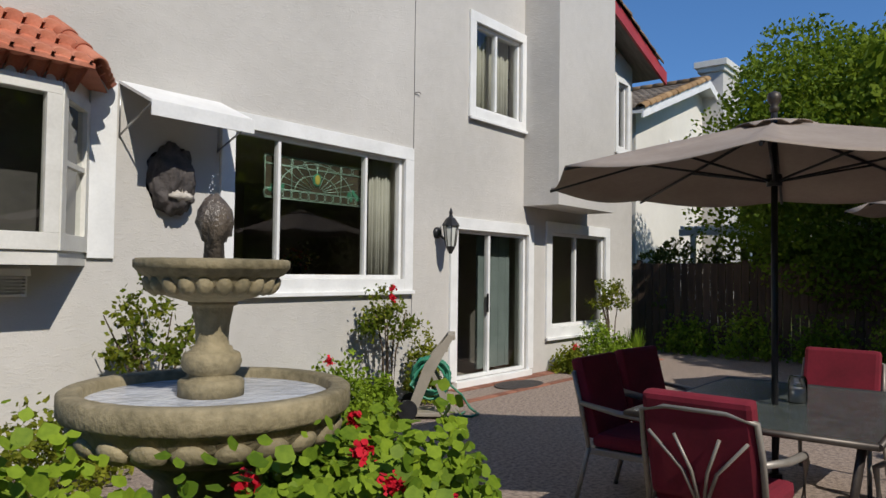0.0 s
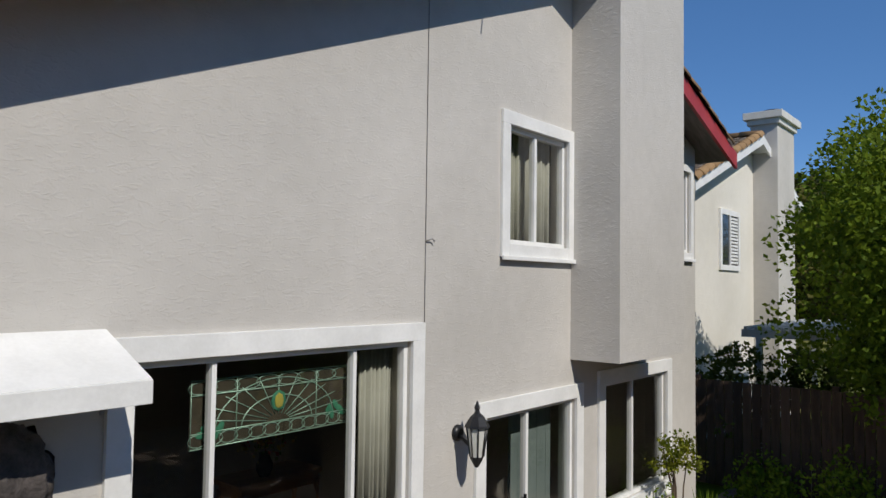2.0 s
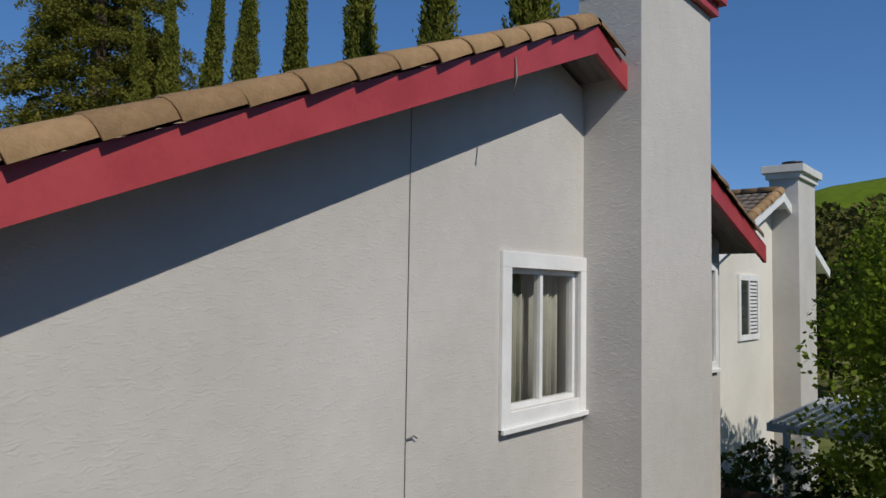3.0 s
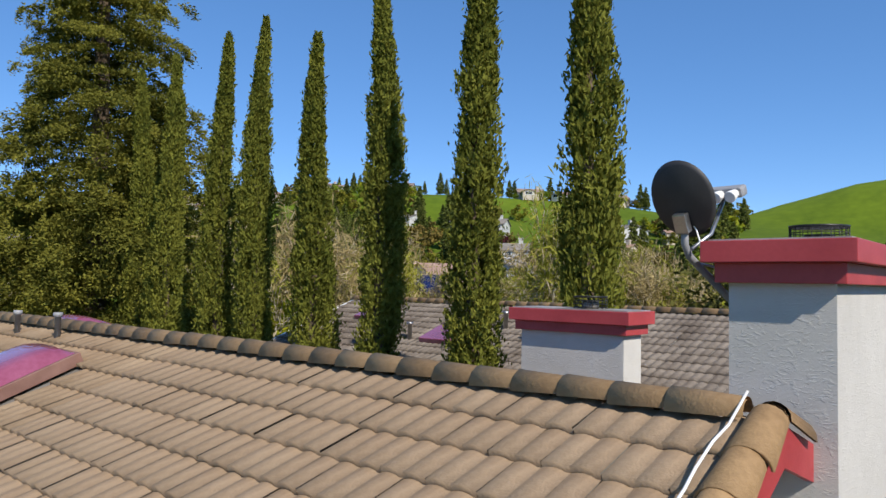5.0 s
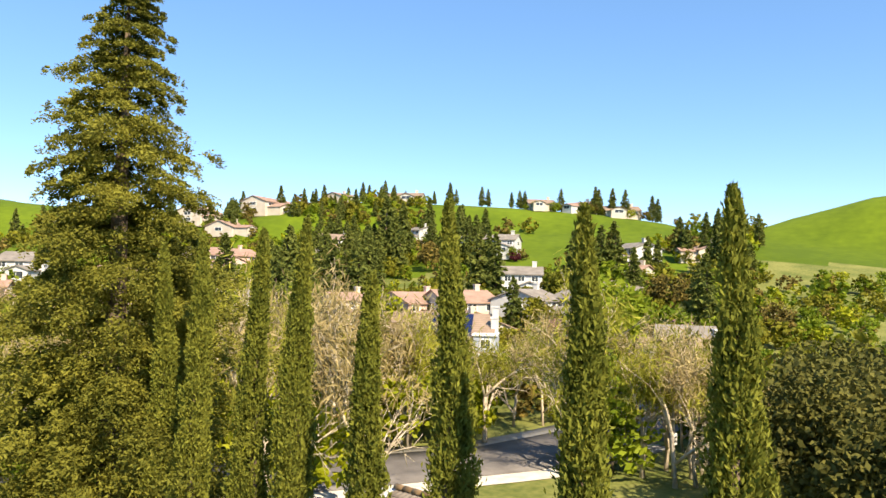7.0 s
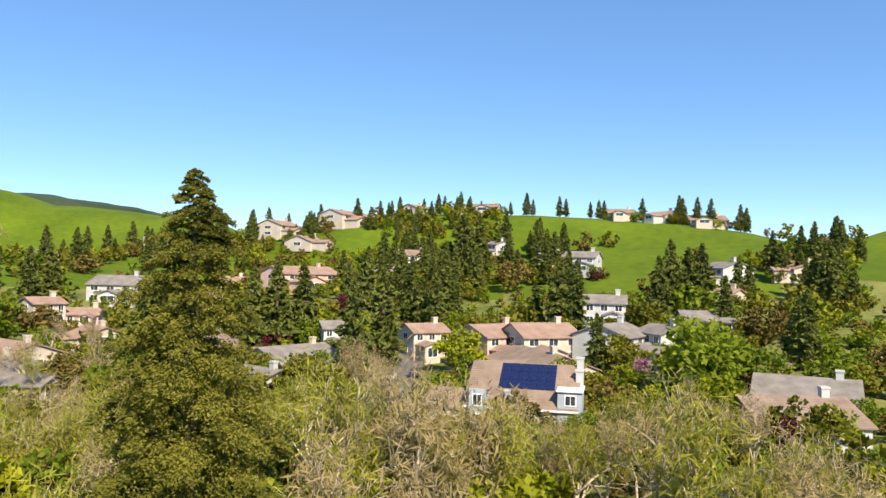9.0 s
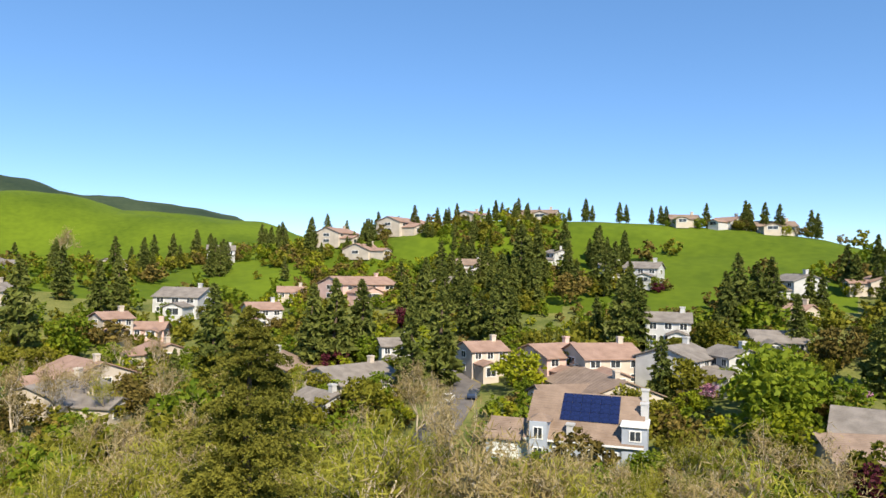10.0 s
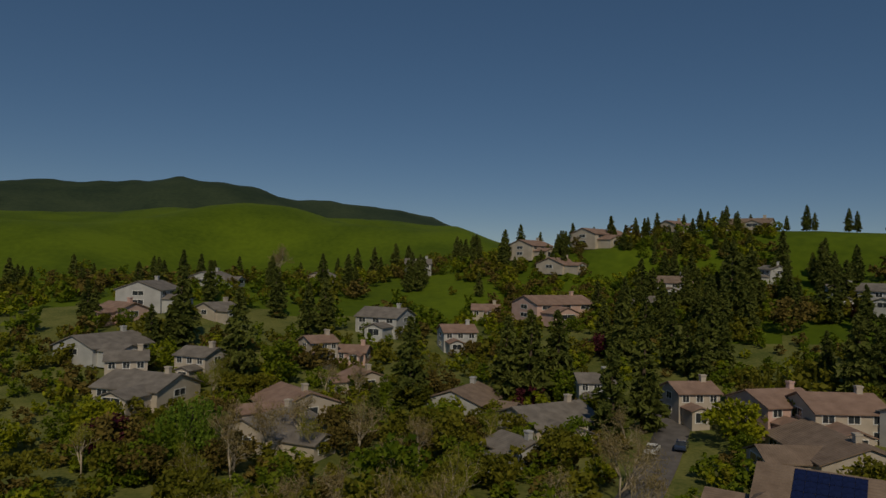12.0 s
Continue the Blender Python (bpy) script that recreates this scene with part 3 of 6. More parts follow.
big = window("big", 0.145, (-2.91, -1.71))
window("door", 0.15, (0.67,), sill=False)
window("low", 0.16, (3.1,))
up = window("up", 0.13, (0.79,))
window("side", 0.1)

# rooms behind the glass
CARPET = mat("carpet", (0.16, 0.14, 0.12), (0.22, 0.2, 0.17), 20, 0.95)
room = mesh_ob("interior", boxes((X0 + 0.25, X1 - 0.25, 4.2, 4.3, 0.05, 5.4), (X0 + 0.25, X1 - 0.25, 0.25, 4.2, 2.86, 2.96), (-0.32, -0.22, 0.25, 4.2, 0.05, 2.86), (1.9, 2.0, 0.25, 4.2, 0.05, 2.86), (X0 + 0.25, X1 - 0.25, 0.205, 4.2, 0.0, 0.06), bevel=0), mat("room_paint", (0.30, 0.27, 0.23), (0.36, 0.33, 0.28), 1, 0.8))
tagged(room, "dim painted rooms behind the windows", "wall", kind="structure")

CURTAIN = mat("curtain", (0.50, 0.48, 0.40), (0.64, 0.62, 0.54), 3, 0.9, through=0.3)
for x0, x1, low, high, where in ((0.30, 0.74, 3.5, 4.9, "upper"), (0.80, 1.34, 3.5, 4.9, "upper"), (-1.46, -1.10, 1.3, 2.84, "large")):
    bm = bmesh.new()
    cols = []
    for i in range(49):
        t = i / 48
        x, y = x0 + (x1 - x0) * t, 0.22 + 0.03 * math.sin(t * 44) + 0.01 * math.sin(t * 17)
        cols.append([bm.verts.new((x, y, z)) for z in (low, (low + high) / 2, high)])
    for a, b in zip(cols, cols[1:]):
        for k in range(2):
            bm.faces.new((a[k], b[k], b[k + 1], a[k + 1])).smooth = True
    c = mesh_ob("curtain", bm, CURTAIN)
    sol = c.modifiers.new("thick", "SOLIDIFY")
    sol.thickness = 0.004
    tagged(c, "pale gathered curtain behind the " + where + " window", "curtain", group="curtains")

# slats added behind the sliding door: their colour gives the right pane its grey-teal sheen
bm = bmesh.new()
for i in range(9):
    box(bm, 0.74 + 0.092 * i, 0.835 + 0.092 * i, 0.30 + 0.004 * (i % 2), 0.303 + 0.004 * (i % 2), 0.14, 2.02)
bl = mesh_ob("door_blind", bm, mat("pane_sheen_grey", (0.13, 0.16, 0.15), (0.19, 0.225, 0.21), 3, 0.8))
tagged(bl, "grey-green vertical slats added behind the sliding door for its pane's sheen", "blind")

# stained-glass panel hanging in the large window
GREEN_GLASS = mat("green_glass", (0.03, 0.14, 0.08), (0.08, 0.28, 0.17), 6, 0.15)
ROOM_DARK = mat("dark_room_backing", (0.04, 0.036, 0.026), (0.08, 0.065, 0.045), 6, 0.15)
LEAD = mat("pale_lead", (0.26, 0.42, 0.32), (0.42, 0.56, 0.46), 20, 0.4, metal=0.4)
panel = thing("stained_glass_panel", "green and yellow stained-glass panel on a dark backing inside the window", "stained glass", (-2.31, 0.16, 2.42))
# near-black backing: the dim room seen through clear glass, put into its colour
part("backing", boxes((-0.68, 0.68, 0, 0.006, -0.22, 0.22)), ROOM_DARK, panel)
bm = bmesh.new()
for r in (0.30, 0.50):
    tube(bm, [(r * math.cos(radians(a)), -0.004, -0.12 + 0.60 * r * math.sin(radians(a))) for a in range(0, 181, 10)], 0.0045, 5)
for a in range(0, 181, 15):
    tube(bm, [(0.10 * math.cos(radians(a)), -0.004, -0.12 + 0.05 * math.sin(radians(a))), (0.60 * math.cos(radians(a)), -0.004, -0.12 + 0.30 * math.sin(radians(a)))], 0.0035, 5)
for z, wide in ((0.165, 0.17), (-0.165, 0.113)):
    for k in range(int(1.36 / wide)):
        cx = -0.68 + wide * (k + 0.5)
        tube(bm, [(cx + 0.62 * wide * math.cos(radians(a)), -0.004, z + 0.04 * math.sin(radians(a))) for a in range(0, 361, 30)], 0.0035, 5)
for z in (-0.215, -0.12, 0.12, 0.215):
    tube(bm, [(-0.68, -0.004, z), (0.68, -0.004, z)], 0.005, 5)
for x in (-0.675, -0.34, 0.34, 0.675):
    tube(bm, [(x, -0.004, -0.22), (x, -0.004, 0.22)], 0.004, 5)
part("lead_came", bm, LEAD, panel)
for sx in (-1, 1):
    bm = bmesh.new()
    for k in range(5):
        r0 = bmesh.ops.create_uvsphere(bm, u_segments=10, v_segments=6, radius=1)
        bmesh.ops.transform(bm, matrix=Matrix.Translation((sx * (0.60 - 0.035 * k), -0.004, -0.13 + 0.03 * (k % 3))) @ Matrix.Rotation(0.5 * k, 4, "Y") @ Matrix.Diagonal((0.045, 0.004, 0.024, 1)), verts=r0["verts"])
    part("leaf_piece", bm, GREEN_GLASS, panel)
for k, m_ in ((0, GREEN_GLASS), (1, mat("yellow_glass", (0.35, 0.30, 0.05), (0.50, 0.42, 0.10), 6, 0.15))):
    bm = lathe([(0.001, -0.075), (0.05, -0.05), (0.065, 0), (0.05, 0.05), (0.001, 0.075)], 16)
    for v in bm.verts:
        v.co = Vector((v.co.x * (1 - 0.4 * k), v.co.y * 0.12 - 0.006 - 0.006 * k, v.co.z * (1 - 0.25 * k) + 0.02))
    part("medallion", bm, m_, panel)

# side table with a pot plant, seen through the large window
OAK = mat("oak", (0.28, 0.13, 0.05), (0.40, 0.21, 0.09), 3, 0.4, 0.1, 30, stretch=(0.3, 4, 4))
st = thing("side_table", "honey-coloured wooden side table with curved legs", "table", (-0.8, 2.2, 0.06))
part("tabletop", boxes((-0.55, 0.55, -0.25, 0.25, 1.20, 1.25), bevel=0.012), OAK, st)
part("apron", boxes((-0.48, 0.48, -0.20, 0.20, 1.08, 1.2), bevel=0.01), OAK, st)
for sx in (-1, 1):
    for sy in (-1, 1):
        part("leg", tube(bmesh.new(), [(sx * 0.46, sy * 0.18, 1.12), (sx * 0.50, sy * 0.20, 0.85), (sx * 0.44, sy * 0.17, 0.4), (sx * 0.48, sy * 0.2, 0.0)], [0.05, 0.04, 0.028, 0.035], 8), OAK, st)

vase = thing("flower_vase", "dark vase of red and yellow flowers on the side table", "vase", (-0.95, 2.1, 1.31))
part("vase", lathe([(0.05, 0), (0.08, 0.06), (0.085, 0.12), (0.05, 0.2), (0.06, 0.23)], 20), mat("dark_glaze", (0.05, 0.04, 0.035), (0.10, 0.08, 0.07), 8, 0.2), vase)
rng = np.random.default_rng(14)
for k, m_ in enumerate((mat("dried_red_petal", (0.30, 0.02, 0.02), (0.45, 0.06, 0.05), 9, 0.7), mat("dried_yellow_petal", (0.45, 0.30, 0.05), (0.60, 0.42, 0.10), 9, 0.7), LEAF)):
    pp = rng.normal(size=(60, 3)) * np.array([0.11, 0.09, 0.08]) + np.array([0, 0, 0.36])
    share("bouquet", leaves("bouquet", pp, 0.035, m_, rng, long=1.2), vase, Matrix())

# ---- awning, lamp, wall planter ----
aw = thing("awning", "small white metal awning over a wall planter", "awning", (-4.08, 0, 2.97))
part("panel", prism([(0, 0.0), (-0.50, -0.22), (-0.50, -0.195), (0, 0.025)], "x", -0.47, 0.47), WHITE, aw)
part("valance", boxes((-0.47, 0.47, -0.515, -0.502, -0.32, -0.20), bevel=0.003), WHITE, aw)
for sx in (-0.455, 0.455):
    part("strut", tube(bmesh.new(), [(sx, 0, -0.42), (sx, -0.49, -0.22)], 0.009, 6), ALU, aw)
    part("strut", tube(bmesh.new(), [(sx, 0, -0.02), (sx, 0, -0.44)], 0.008, 6), ALU, aw)

lamp = thing("wall_lantern", "black metal carriage lantern on the stucco wall", "lamp", (-0.50, 0, 1.97))
lamp.scale = (1.3, 1.3, 1.3)
part("backplate", lathe([(0.055, 0), (0.055, 0.02), (0.03, 0.035)], 16), BLACKMETAL, lamp).matrix_basis = pose(0, 0, 0, 90, 0, 0)
part("arm", tube(bmesh.new(), [(0, 0, 0), (0, -0.08, -0.05), (0, -0.15, -0.10), (0, -0.17, -0.14)], 0.012, 8), BLACKMETAL, lamp)
part("body", lathe([(0.012, -0.20), (0.03, -0.17), (0.045, -0.14), (0.045, -0.13)], 8, False, at=(0, -0.17, 0)), BLACKMETAL, lamp)
part("glass", lathe([(0.042, -0.13), (0.066, 0.06)], 8, False, at=(0, -0.17, 0)), mat("frosted_glass", (0.55, 0.55, 0.5), (0.65, 0.65, 0.6), 5, 0.25), lamp)
part("roof", lathe([(0.085, 0.06), (0.08, 0.075), (0.045, 0.13), (0.02, 0.15), (0.014, 0.17), (0.02, 0.185), (0.004, 0.23)], 8, False, at=(0, -0.17, 0)), BLACKMETAL, lamp)
for i in range(8):
    a = math.pi * i / 4
    part("rib", tube(bmesh.new(), [(0.046 * math.cos(a), -0.17 + 0.046 * math.sin(a), -0.13), (0.070 * math.cos(a), -0.17 + 0.070 * math.sin(a), 0.06)], 0.005, 5), BLACKMETAL, lamp)

bm = bmesh.new()
bmesh.ops.create_icosphere(bm, subdivisions=5, radius=1)
for v in bm.verts:
    p = v.co.copy()
    k = 1 + 0.18 * noise.noise(p * 2.2) + 0.10 * noise.noise(p * 5) + 0.05 * noise.noise(p * 11)
    v.co = Vector((p.x * 0.21 * k, min(0, p.y) * 0.17 * k, p.z * 0.30 * k))
    if p.z < -0.45 and p.y < 0:
        v.co.y -= 0.05 * math.sin((p.z + 1) * 5)
for f in bm.faces:
    f.smooth = True
mask = mesh_ob("wall_sculpture", bm, mat("dark_stone", (0.035, 0.03, 0.028), (0.10, 0.085, 0.08), 9, 0.8, 0.5, 40))
mask.location = (-4.08, -0.002, 2.24)
tagged(mask, "dark weathered stone wall sculpture under the awning", "sculpture")
bm = bmesh.new()
for i in range(7):
    a = radians(-60 + 20 * i)
    tube(bm, [(0, -0.16, -0.17), (0.06 * math.sin(a), -0.20, -0.14 + 0.02 * math.cos(a)), (0.13 * math.sin(a), -0.17, -0.12 + 0.05 * math.cos(a) - 0.04 * abs(math.sin(a)))], [0.012, 0.028, 0.012], 8)
basin = mesh_ob("shell_dish", bm, mat("pale_stone", (0.42, 0.38, 0.33), (0.56, 0.52, 0.46), 8, 0.7, 0.2, 40))
basin.location = (-4.08, -0.0, 2.22)
tagged(basin, "pale stone shell dish fixed to the wall sculpture", "ornament")

# ---- bay window ----
BZ0, BZ1 = 1.60, 2.76
bay = thing("bay_window", "cream bay window with red clay tile roof", "window")
CORN = [(-4.78, 0.0), (-5.20, -0.5), (-7.30, -0.5), (-7.72, 0.0)]
part("base", prism([*CORN], "z", BZ0 - 0.10, BZ0), OLDWHITE, bay)
part("head", prism([*CORN], "z", BZ1, BZ1 + 0.10), OLDWHITE, bay)
part("trim", boxes((-4.78, -4.57, -0.03, 0, 1.56, 2.97), bevel=0.004), WHITE, bay)


def bay_face(a, b, mull, label=""):
    a, b = Vector((*a, 0)), Vector((*b, 0))
    L = (b - a).length
    turn = math.degrees(math.atan2(b.y - a.y, b.x - a.x))
    fr = part("frame", boxes((0, L, -0.02, 0.05, BZ0, BZ0 + 0.12), (0, L, -0.02, 0.05, BZ1 - 0.09, BZ1), (0, 0.10, -0.02, 0.05, BZ0 + 0.12, BZ1 - 0.09), (L - 0.10, L, -0.02, 0.05, BZ0 + 0.12, BZ1 - 0.09),
              *((m - 0.03, m + 0.03, -0.01, 0.04, BZ0 + 0.12, BZ1 - 0.09) for m in mull), *([(0.10, L - 0.10, -0.01, 0.03, 2.2, 2.24)] if not mull else []), bevel=0.004), OLDWHITE, bay)
    fr.matrix_basis = pose(a.x, a.y, 0, 0, 0, turn)
    part("pane", sheet(0.1, L - 0.1, 0.015, BZ0 + 0.12, BZ1 - 0.09), GLASS, fr).visible_shadow = False


bay_face(CORN[1], CORN[0], ())
bay_face(CORN[2], CORN[1], (1.05,))
bay_face(CORN[3], CORN[2], ())
# dark sheet on the wall: its colour stands for the unlit room inside
part("back", boxes((-7.7, -4.8, -0.006, -0.001, BZ0, BZ1)), UNLIT, bay)
broof = part("roof", prism([(-0.66, BZ1 + 0.10), (-0.66, BZ1 + 0.13), (0, 3.30), (0, BZ1 + 0.10)], "x", -7.5, -5.05), TERRACOTTA, bay)
bm = bmesh.new()
vs = [bm.verts.new(c) for c in ((-5.05, -0.66, BZ1 + 0.10), (-4.66, -0.04, BZ1 + 0.10), (-5.05, 0, 3.30), (-5.05, 0, BZ1 + 0.1))]
for f in ((0, 1, 2), (0, 2, 3), (1, 3, 2), (0, 3, 1)):
    bm.faces.new([vs[i] for i in f])
part("roof_end", bm, TERRACOTTA, bay)
CLAY = barrel_mesh(0.055, 0.075, 0.30, TERRACOTTA, "clay_tile")
for k in range(19):
    for c in range(3):
        y = -0.66 + 0.24 * c
        m = Matrix.Translation((-7.4 + 0.125 * k, y - 0.03, BZ1 + 0.13 + 0.46 * (0.36 * c) + 0.015)) @ pose(0, 0, 0, 40.0, 0, 180 + random.uniform(-2, 2)) @ Matrix.Translation((0, -0.30, 0))
        share("clay_tile", CLAY, broof, m)
for k in range(5):
    for c in range(3):
        base = Vector((-5.02 + 0.085 * k, -0.62 + 0.135 * k, BZ1 + 0.12))
        top = Vector((-5.06, -0.02, 3.28))
        dd = top - base
        if c * 0.27 > dd.length - 0.15:
            continue
        d0 = dd.normalized()
        s0 = Vector((d0.y, -d0.x, 0)).normalized()
        m = Matrix((s0, -d0, s0.cross(d0))).transposed().to_4x4()
        share("clay_tile", CLAY, broof, Matrix.Translation(base + d0 * (0.25 * c + 0.28) + Vector((0, 0, 0.015))) @ m)

# meter box under the bay
mb = thing("wall_vent_hood", "small white slatted vent hood on the wall", "vent", (-5.32, 0, 1.40))
part("hood", prism([(0, 0.12), (-0.10, 0.07), (-0.12, 0.02), (0, 0.02)], "x", -0.11, 0.11), WHITE, mb)
for i in range(6):
    part("slat", boxes((-0.09, 0.09, -0.08, -0.01, -0.12 + 0.024 * i, -0.108 + 0.024 * i)), WHITE, mb)
part("casing", boxes((-0.10, -0.09, -0.08, 0, -0.13, 0.02), (0.09, 0.10, -0.08, 0, -0.13, 0.02), (-0.1, 0.1, -0.01, 0, -0.13, 0.02)), WHITE, mb)

# ---- satellite dish ----
dish = thing("satellite_dish", "dark grey satellite dish on a bent pole behind the chimney", "satellite dish", (1.75, 0.32, -0.06))
part("mast", tube(bmesh.new(), [(0.30, -0.23, 7.50), (0.16, -0.12, 7.62), (-0.16, 0.05, 7.92), (-0.215, 0.06, 8.0), (-0.225, 0.06, 8.14)], 0.026, 10), GREYPAINT, dish)
part("mast_foot", boxes((0.22, 0.38, -0.26, -0.235, 7.40, 7.60), bevel=0.006), ALU, dish)
part("stay", tube(bmesh.new(), [(-0.10, 0.03, 7.88), (0.30, -0.2, 7.80)], 0.009, 6), ALU, dish)
part("cable_loop", tube(bmesh.new(), [(-0.22 + 0.02 * math.sin(k), 0.06 - 0.13 * math.sin(k / 3.2), 8.06 + 0.12 * math.cos(k / 1.6)) for k in range(8)], 0.006, 6), WHITE, dish)
bm = bmesh.new()
bmesh.ops.create_circle(bm, cap_ends=False, radius=1, segments=40)
bm.clear()
rings = []
for j in range(9):
    r = j / 8
    rings.append([bm.verts.new((0.235 * r * math.cos(2 * math.pi * i / 40), -0.06 * (1 - r * r), 0.275 * r * math.sin(2 * math.pi * i / 40))) for i in range(40)])
for a, b in zip(rings, rings[1:]):
    for i in range(40):
        f = bm.faces.new((a[i], a[(i + 1) % 40], b[(i + 1) % 40], b[i]))
        f.smooth = True
bmesh.ops.remove_doubles(bm, verts=bm.verts, dist=1e-4)
rf = part("reflector", bm, mat("dish_grey", (0.020, 0.020, 0.022), (0.034, 0.034, 0.037), 4, 0.6), dish)
rf.modifiers.new("thick", "SOLIDIFY").thickness = 0.012
AIM = pose(-0.24, 0.06, 8.32, 24, 0, -98)
rf.matrix_basis = AIM
br = part("bracket", boxes((-0.05, 0.05, -0.12, -0.06, -0.22, -0.08), bevel=0.01), ALU, dish)
br.matrix_basis = AIM
arm = part("feed_arm", tube(bmesh.new(), [(0, -0.05, -0.36), (0, 0.25, -0.36), (0, 0.55, -0.18)], 0.014, 8), ALU, dish)
arm.matrix_basis = AIM
ln = part("receiver", boxes((-0.16, 0.16, 0.50, 0.60, -0.18, -0.10), bevel=0.02), GREYPAINT, dish)
ln.matrix_basis = AIM
for k in (-0.11, 0, 0.11):
    fh = part("feed_horn", lathe([(0.03, 0), (0.045, 0.09), (0.04, 0.1)], 14), WHITE, dish)
    fh.matrix_basis = AIM @ pose(k, 0.51, -0.14, 90, 0, 0)


# ---- patio things ----
STONE = mat("weathered_limestone", (0.115, 0.095, 0.05), (0.37, 0.305, 0.18), 1.7, 0.8, 0.35, 45, detail=9, fine=0.4)
WATER = mat("foamy_water", (0.45, 0.47, 0.50), (0.66, 0.68, 0.72), 5, 0.12, 0.4, 14)
FX, FY = -5.53, -2.93
fountain = thing("fountain", "two-tier weathered stone garden fountain with petal bowls", "fountain", (FX - 0.03, FY + 0.04, 0.0))
fountain.scale = (0.93, 0.93, 1.0)
part("plinth", lathe([(0.34, -0.05), (0.36, 0.1), (0.26, 0.2), (0.24, 0.6), (0.38, 0.72)], 40), STONE, fountain)


def petals(n, r, z, w, h, tilt):
    bm = bmesh.new()
    for i in range(n):
        a = 2 * math.pi * i / n
        r0 = bmesh.ops.create_uvsphere(bm, u_segments=10, v_segments=6, radius=1)
        m = Matrix.Rotation(a, 4, "Z") @ Matrix.Translation((r, 0, z)) @ Matrix.Rotation(radians(tilt), 4, "Y") @ Matrix.Diagonal((0.034, w, h, 1))
        bmesh.ops.transform(bm, matrix=m, verts=r0["verts"])
    for f in bm.faces:
        f.smooth = True
    return bm


bowl = part("basin", lathe([(0.36, 0.70), (0.50, 0.75), (0.585, 0.82), (0.60, 0.87), (0.63, 0.88), (0.645, 0.90), (0.645, 0.975), (0.63, 0.985), (0.565, 0.985), (0.55, 0.975), (0.545, 0.90), (0.50, 0.86)], 64), STONE, fountain)
part("petal_band", petals(22, 0.565, 0.80, 0.078, 0.060, 45), STONE, bowl)
part("water", lathe([(0.547, 0.935), (0.546, 0.94)], 64), WATER, bowl)
part("column", lathe([(0.15, 0.93), (0.15, 1.0), (0.14, 1.01), (0.112, 1.015), (0.108, 1.035), (0.128, 1.05), (0.138, 1.085), (0.128, 1.12), (0.095, 1.135), (0.092, 1.15), (0.078, 1.155), (0.074, 1.18), (0.078, 1.24), (0.092, 1.31), (0.094, 1.325), (0.112, 1.33), (0.112, 1.345)], 40), STONE, fountain)
upper = part("upper_bowl", lathe([(0.10, 1.34), (0.20, 1.365), (0.27, 1.40), (0.295, 1.435), (0.30, 1.45), (0.325, 1.462), (0.345, 1.485), (0.352, 1.49), (0.352, 1.52), (0.34, 1.528), (0.315, 1.528), (0.29, 1.50), (0.2, 1.48)], 56), STONE, fountain)
part("petal_band", petals(22, 0.272, 1.415, 0.040, 0.048, 40), STONE, upper)
part("water", lathe([(0.305, 1.508), (0.304, 1.512)], 48), mat("still_water", (0.12, 0.12, 0.10), (0.2, 0.2, 0.18), 8, 0.08, 0.2, 20), upper)
bm = lathe([(0.05, 1.50), (0.045, 1.60), (0.06, 1.615), (0.075, 1.64), (0.085, 1.68), (0.075, 1.74), (0.045, 1.78), (0.015, 1.80)], 24)
for v in bm.verts:
    if v.co.z > 1.61:
        v.co *= 1 + 0.02 * noise.noise(v.co * 40)
        v.co.x *= 1 + 0.12 * math.sin(v.co.z * 130 + math.atan2(v.co.y, v.co.x) * 6)
part("finial", bm, mat("wet_stone", (0.05, 0.04, 0.03), (0.15, 0.12, 0.09), 12, 0.3, 0.6, 50), fountain)
rng = np.random.default_rng(8)
n = 110
a, t = rng.uniform(0, 6.28, n), rng.uniform(0, 1, n)
r = 0.01 + 0.05 * t
pp = np.stack([r * np.cos(a), r * np.sin(a), 1.80 + 0.13 * (1 - t) * rng.uniform(0.2, 1, n) - 0.25 * t * t * rng.uniform(0, 1, n)], 1)
spray = new("spray", leaves("spray", pp, 0.0045, mat("water_drops", (0.7, 0.72, 0.75), (0.85, 0.86, 0.88), 5, 0.1), rng))
spray.parent = fountain
spray["kind"] = "stuff"

# patio set
IRON = mat("bronze_metal", (0.05, 0.04, 0.035), (0.10, 0.085, 0.07), 6, 0.45, metal=0.5)
BEIGE_METAL = mat("taupe_metal", (0.22, 0.20, 0.17), (0.32, 0.29, 0.25), 6, 0.45, metal=0.3)
REDCLOTH = mat("red_cushion", (0.12, 0.004, 0.013), (0.20, 0.008, 0.024), 4, 0.9, 0.08, 220)
TX, TY = -2.62, -4.50
table = thing("patio_table", "rectangular glass-topped metal patio table", "table", (TX, TY, 0))
part("tabletop", boxes((-0.90, 0.90, -0.62, 0.62, 0.700, 0.712), bevel=0.004), mat("obscure_glass", (0.05, 0.06, 0.055), (0.09, 0.10, 0.092), 12, 0.12, 0.3, 90), table, "patterned grey glass top")
bm = bmesh.new()
tube(bm, [(-0.9, -0.62, 0.70), (0.9, -0.62, 0.70), (0.9, 0.62, 0.70), (-0.9, 0.62, 0.70), (-0.9, -0.62, 0.70)], 0.018, 8)
part("rim", bm, IRON, table)
for sx in (-1, 1):
    for sy in (-1, 1):
        part("leg", tube(bmesh.new(), [(sx * 0.80, sy * 0.54, 0.69), (sx * 0.72, sy * 0.48, 0.35), (sx * 0.80, sy * 0.54, 0.0)], 0.022, 8), IRON, table)

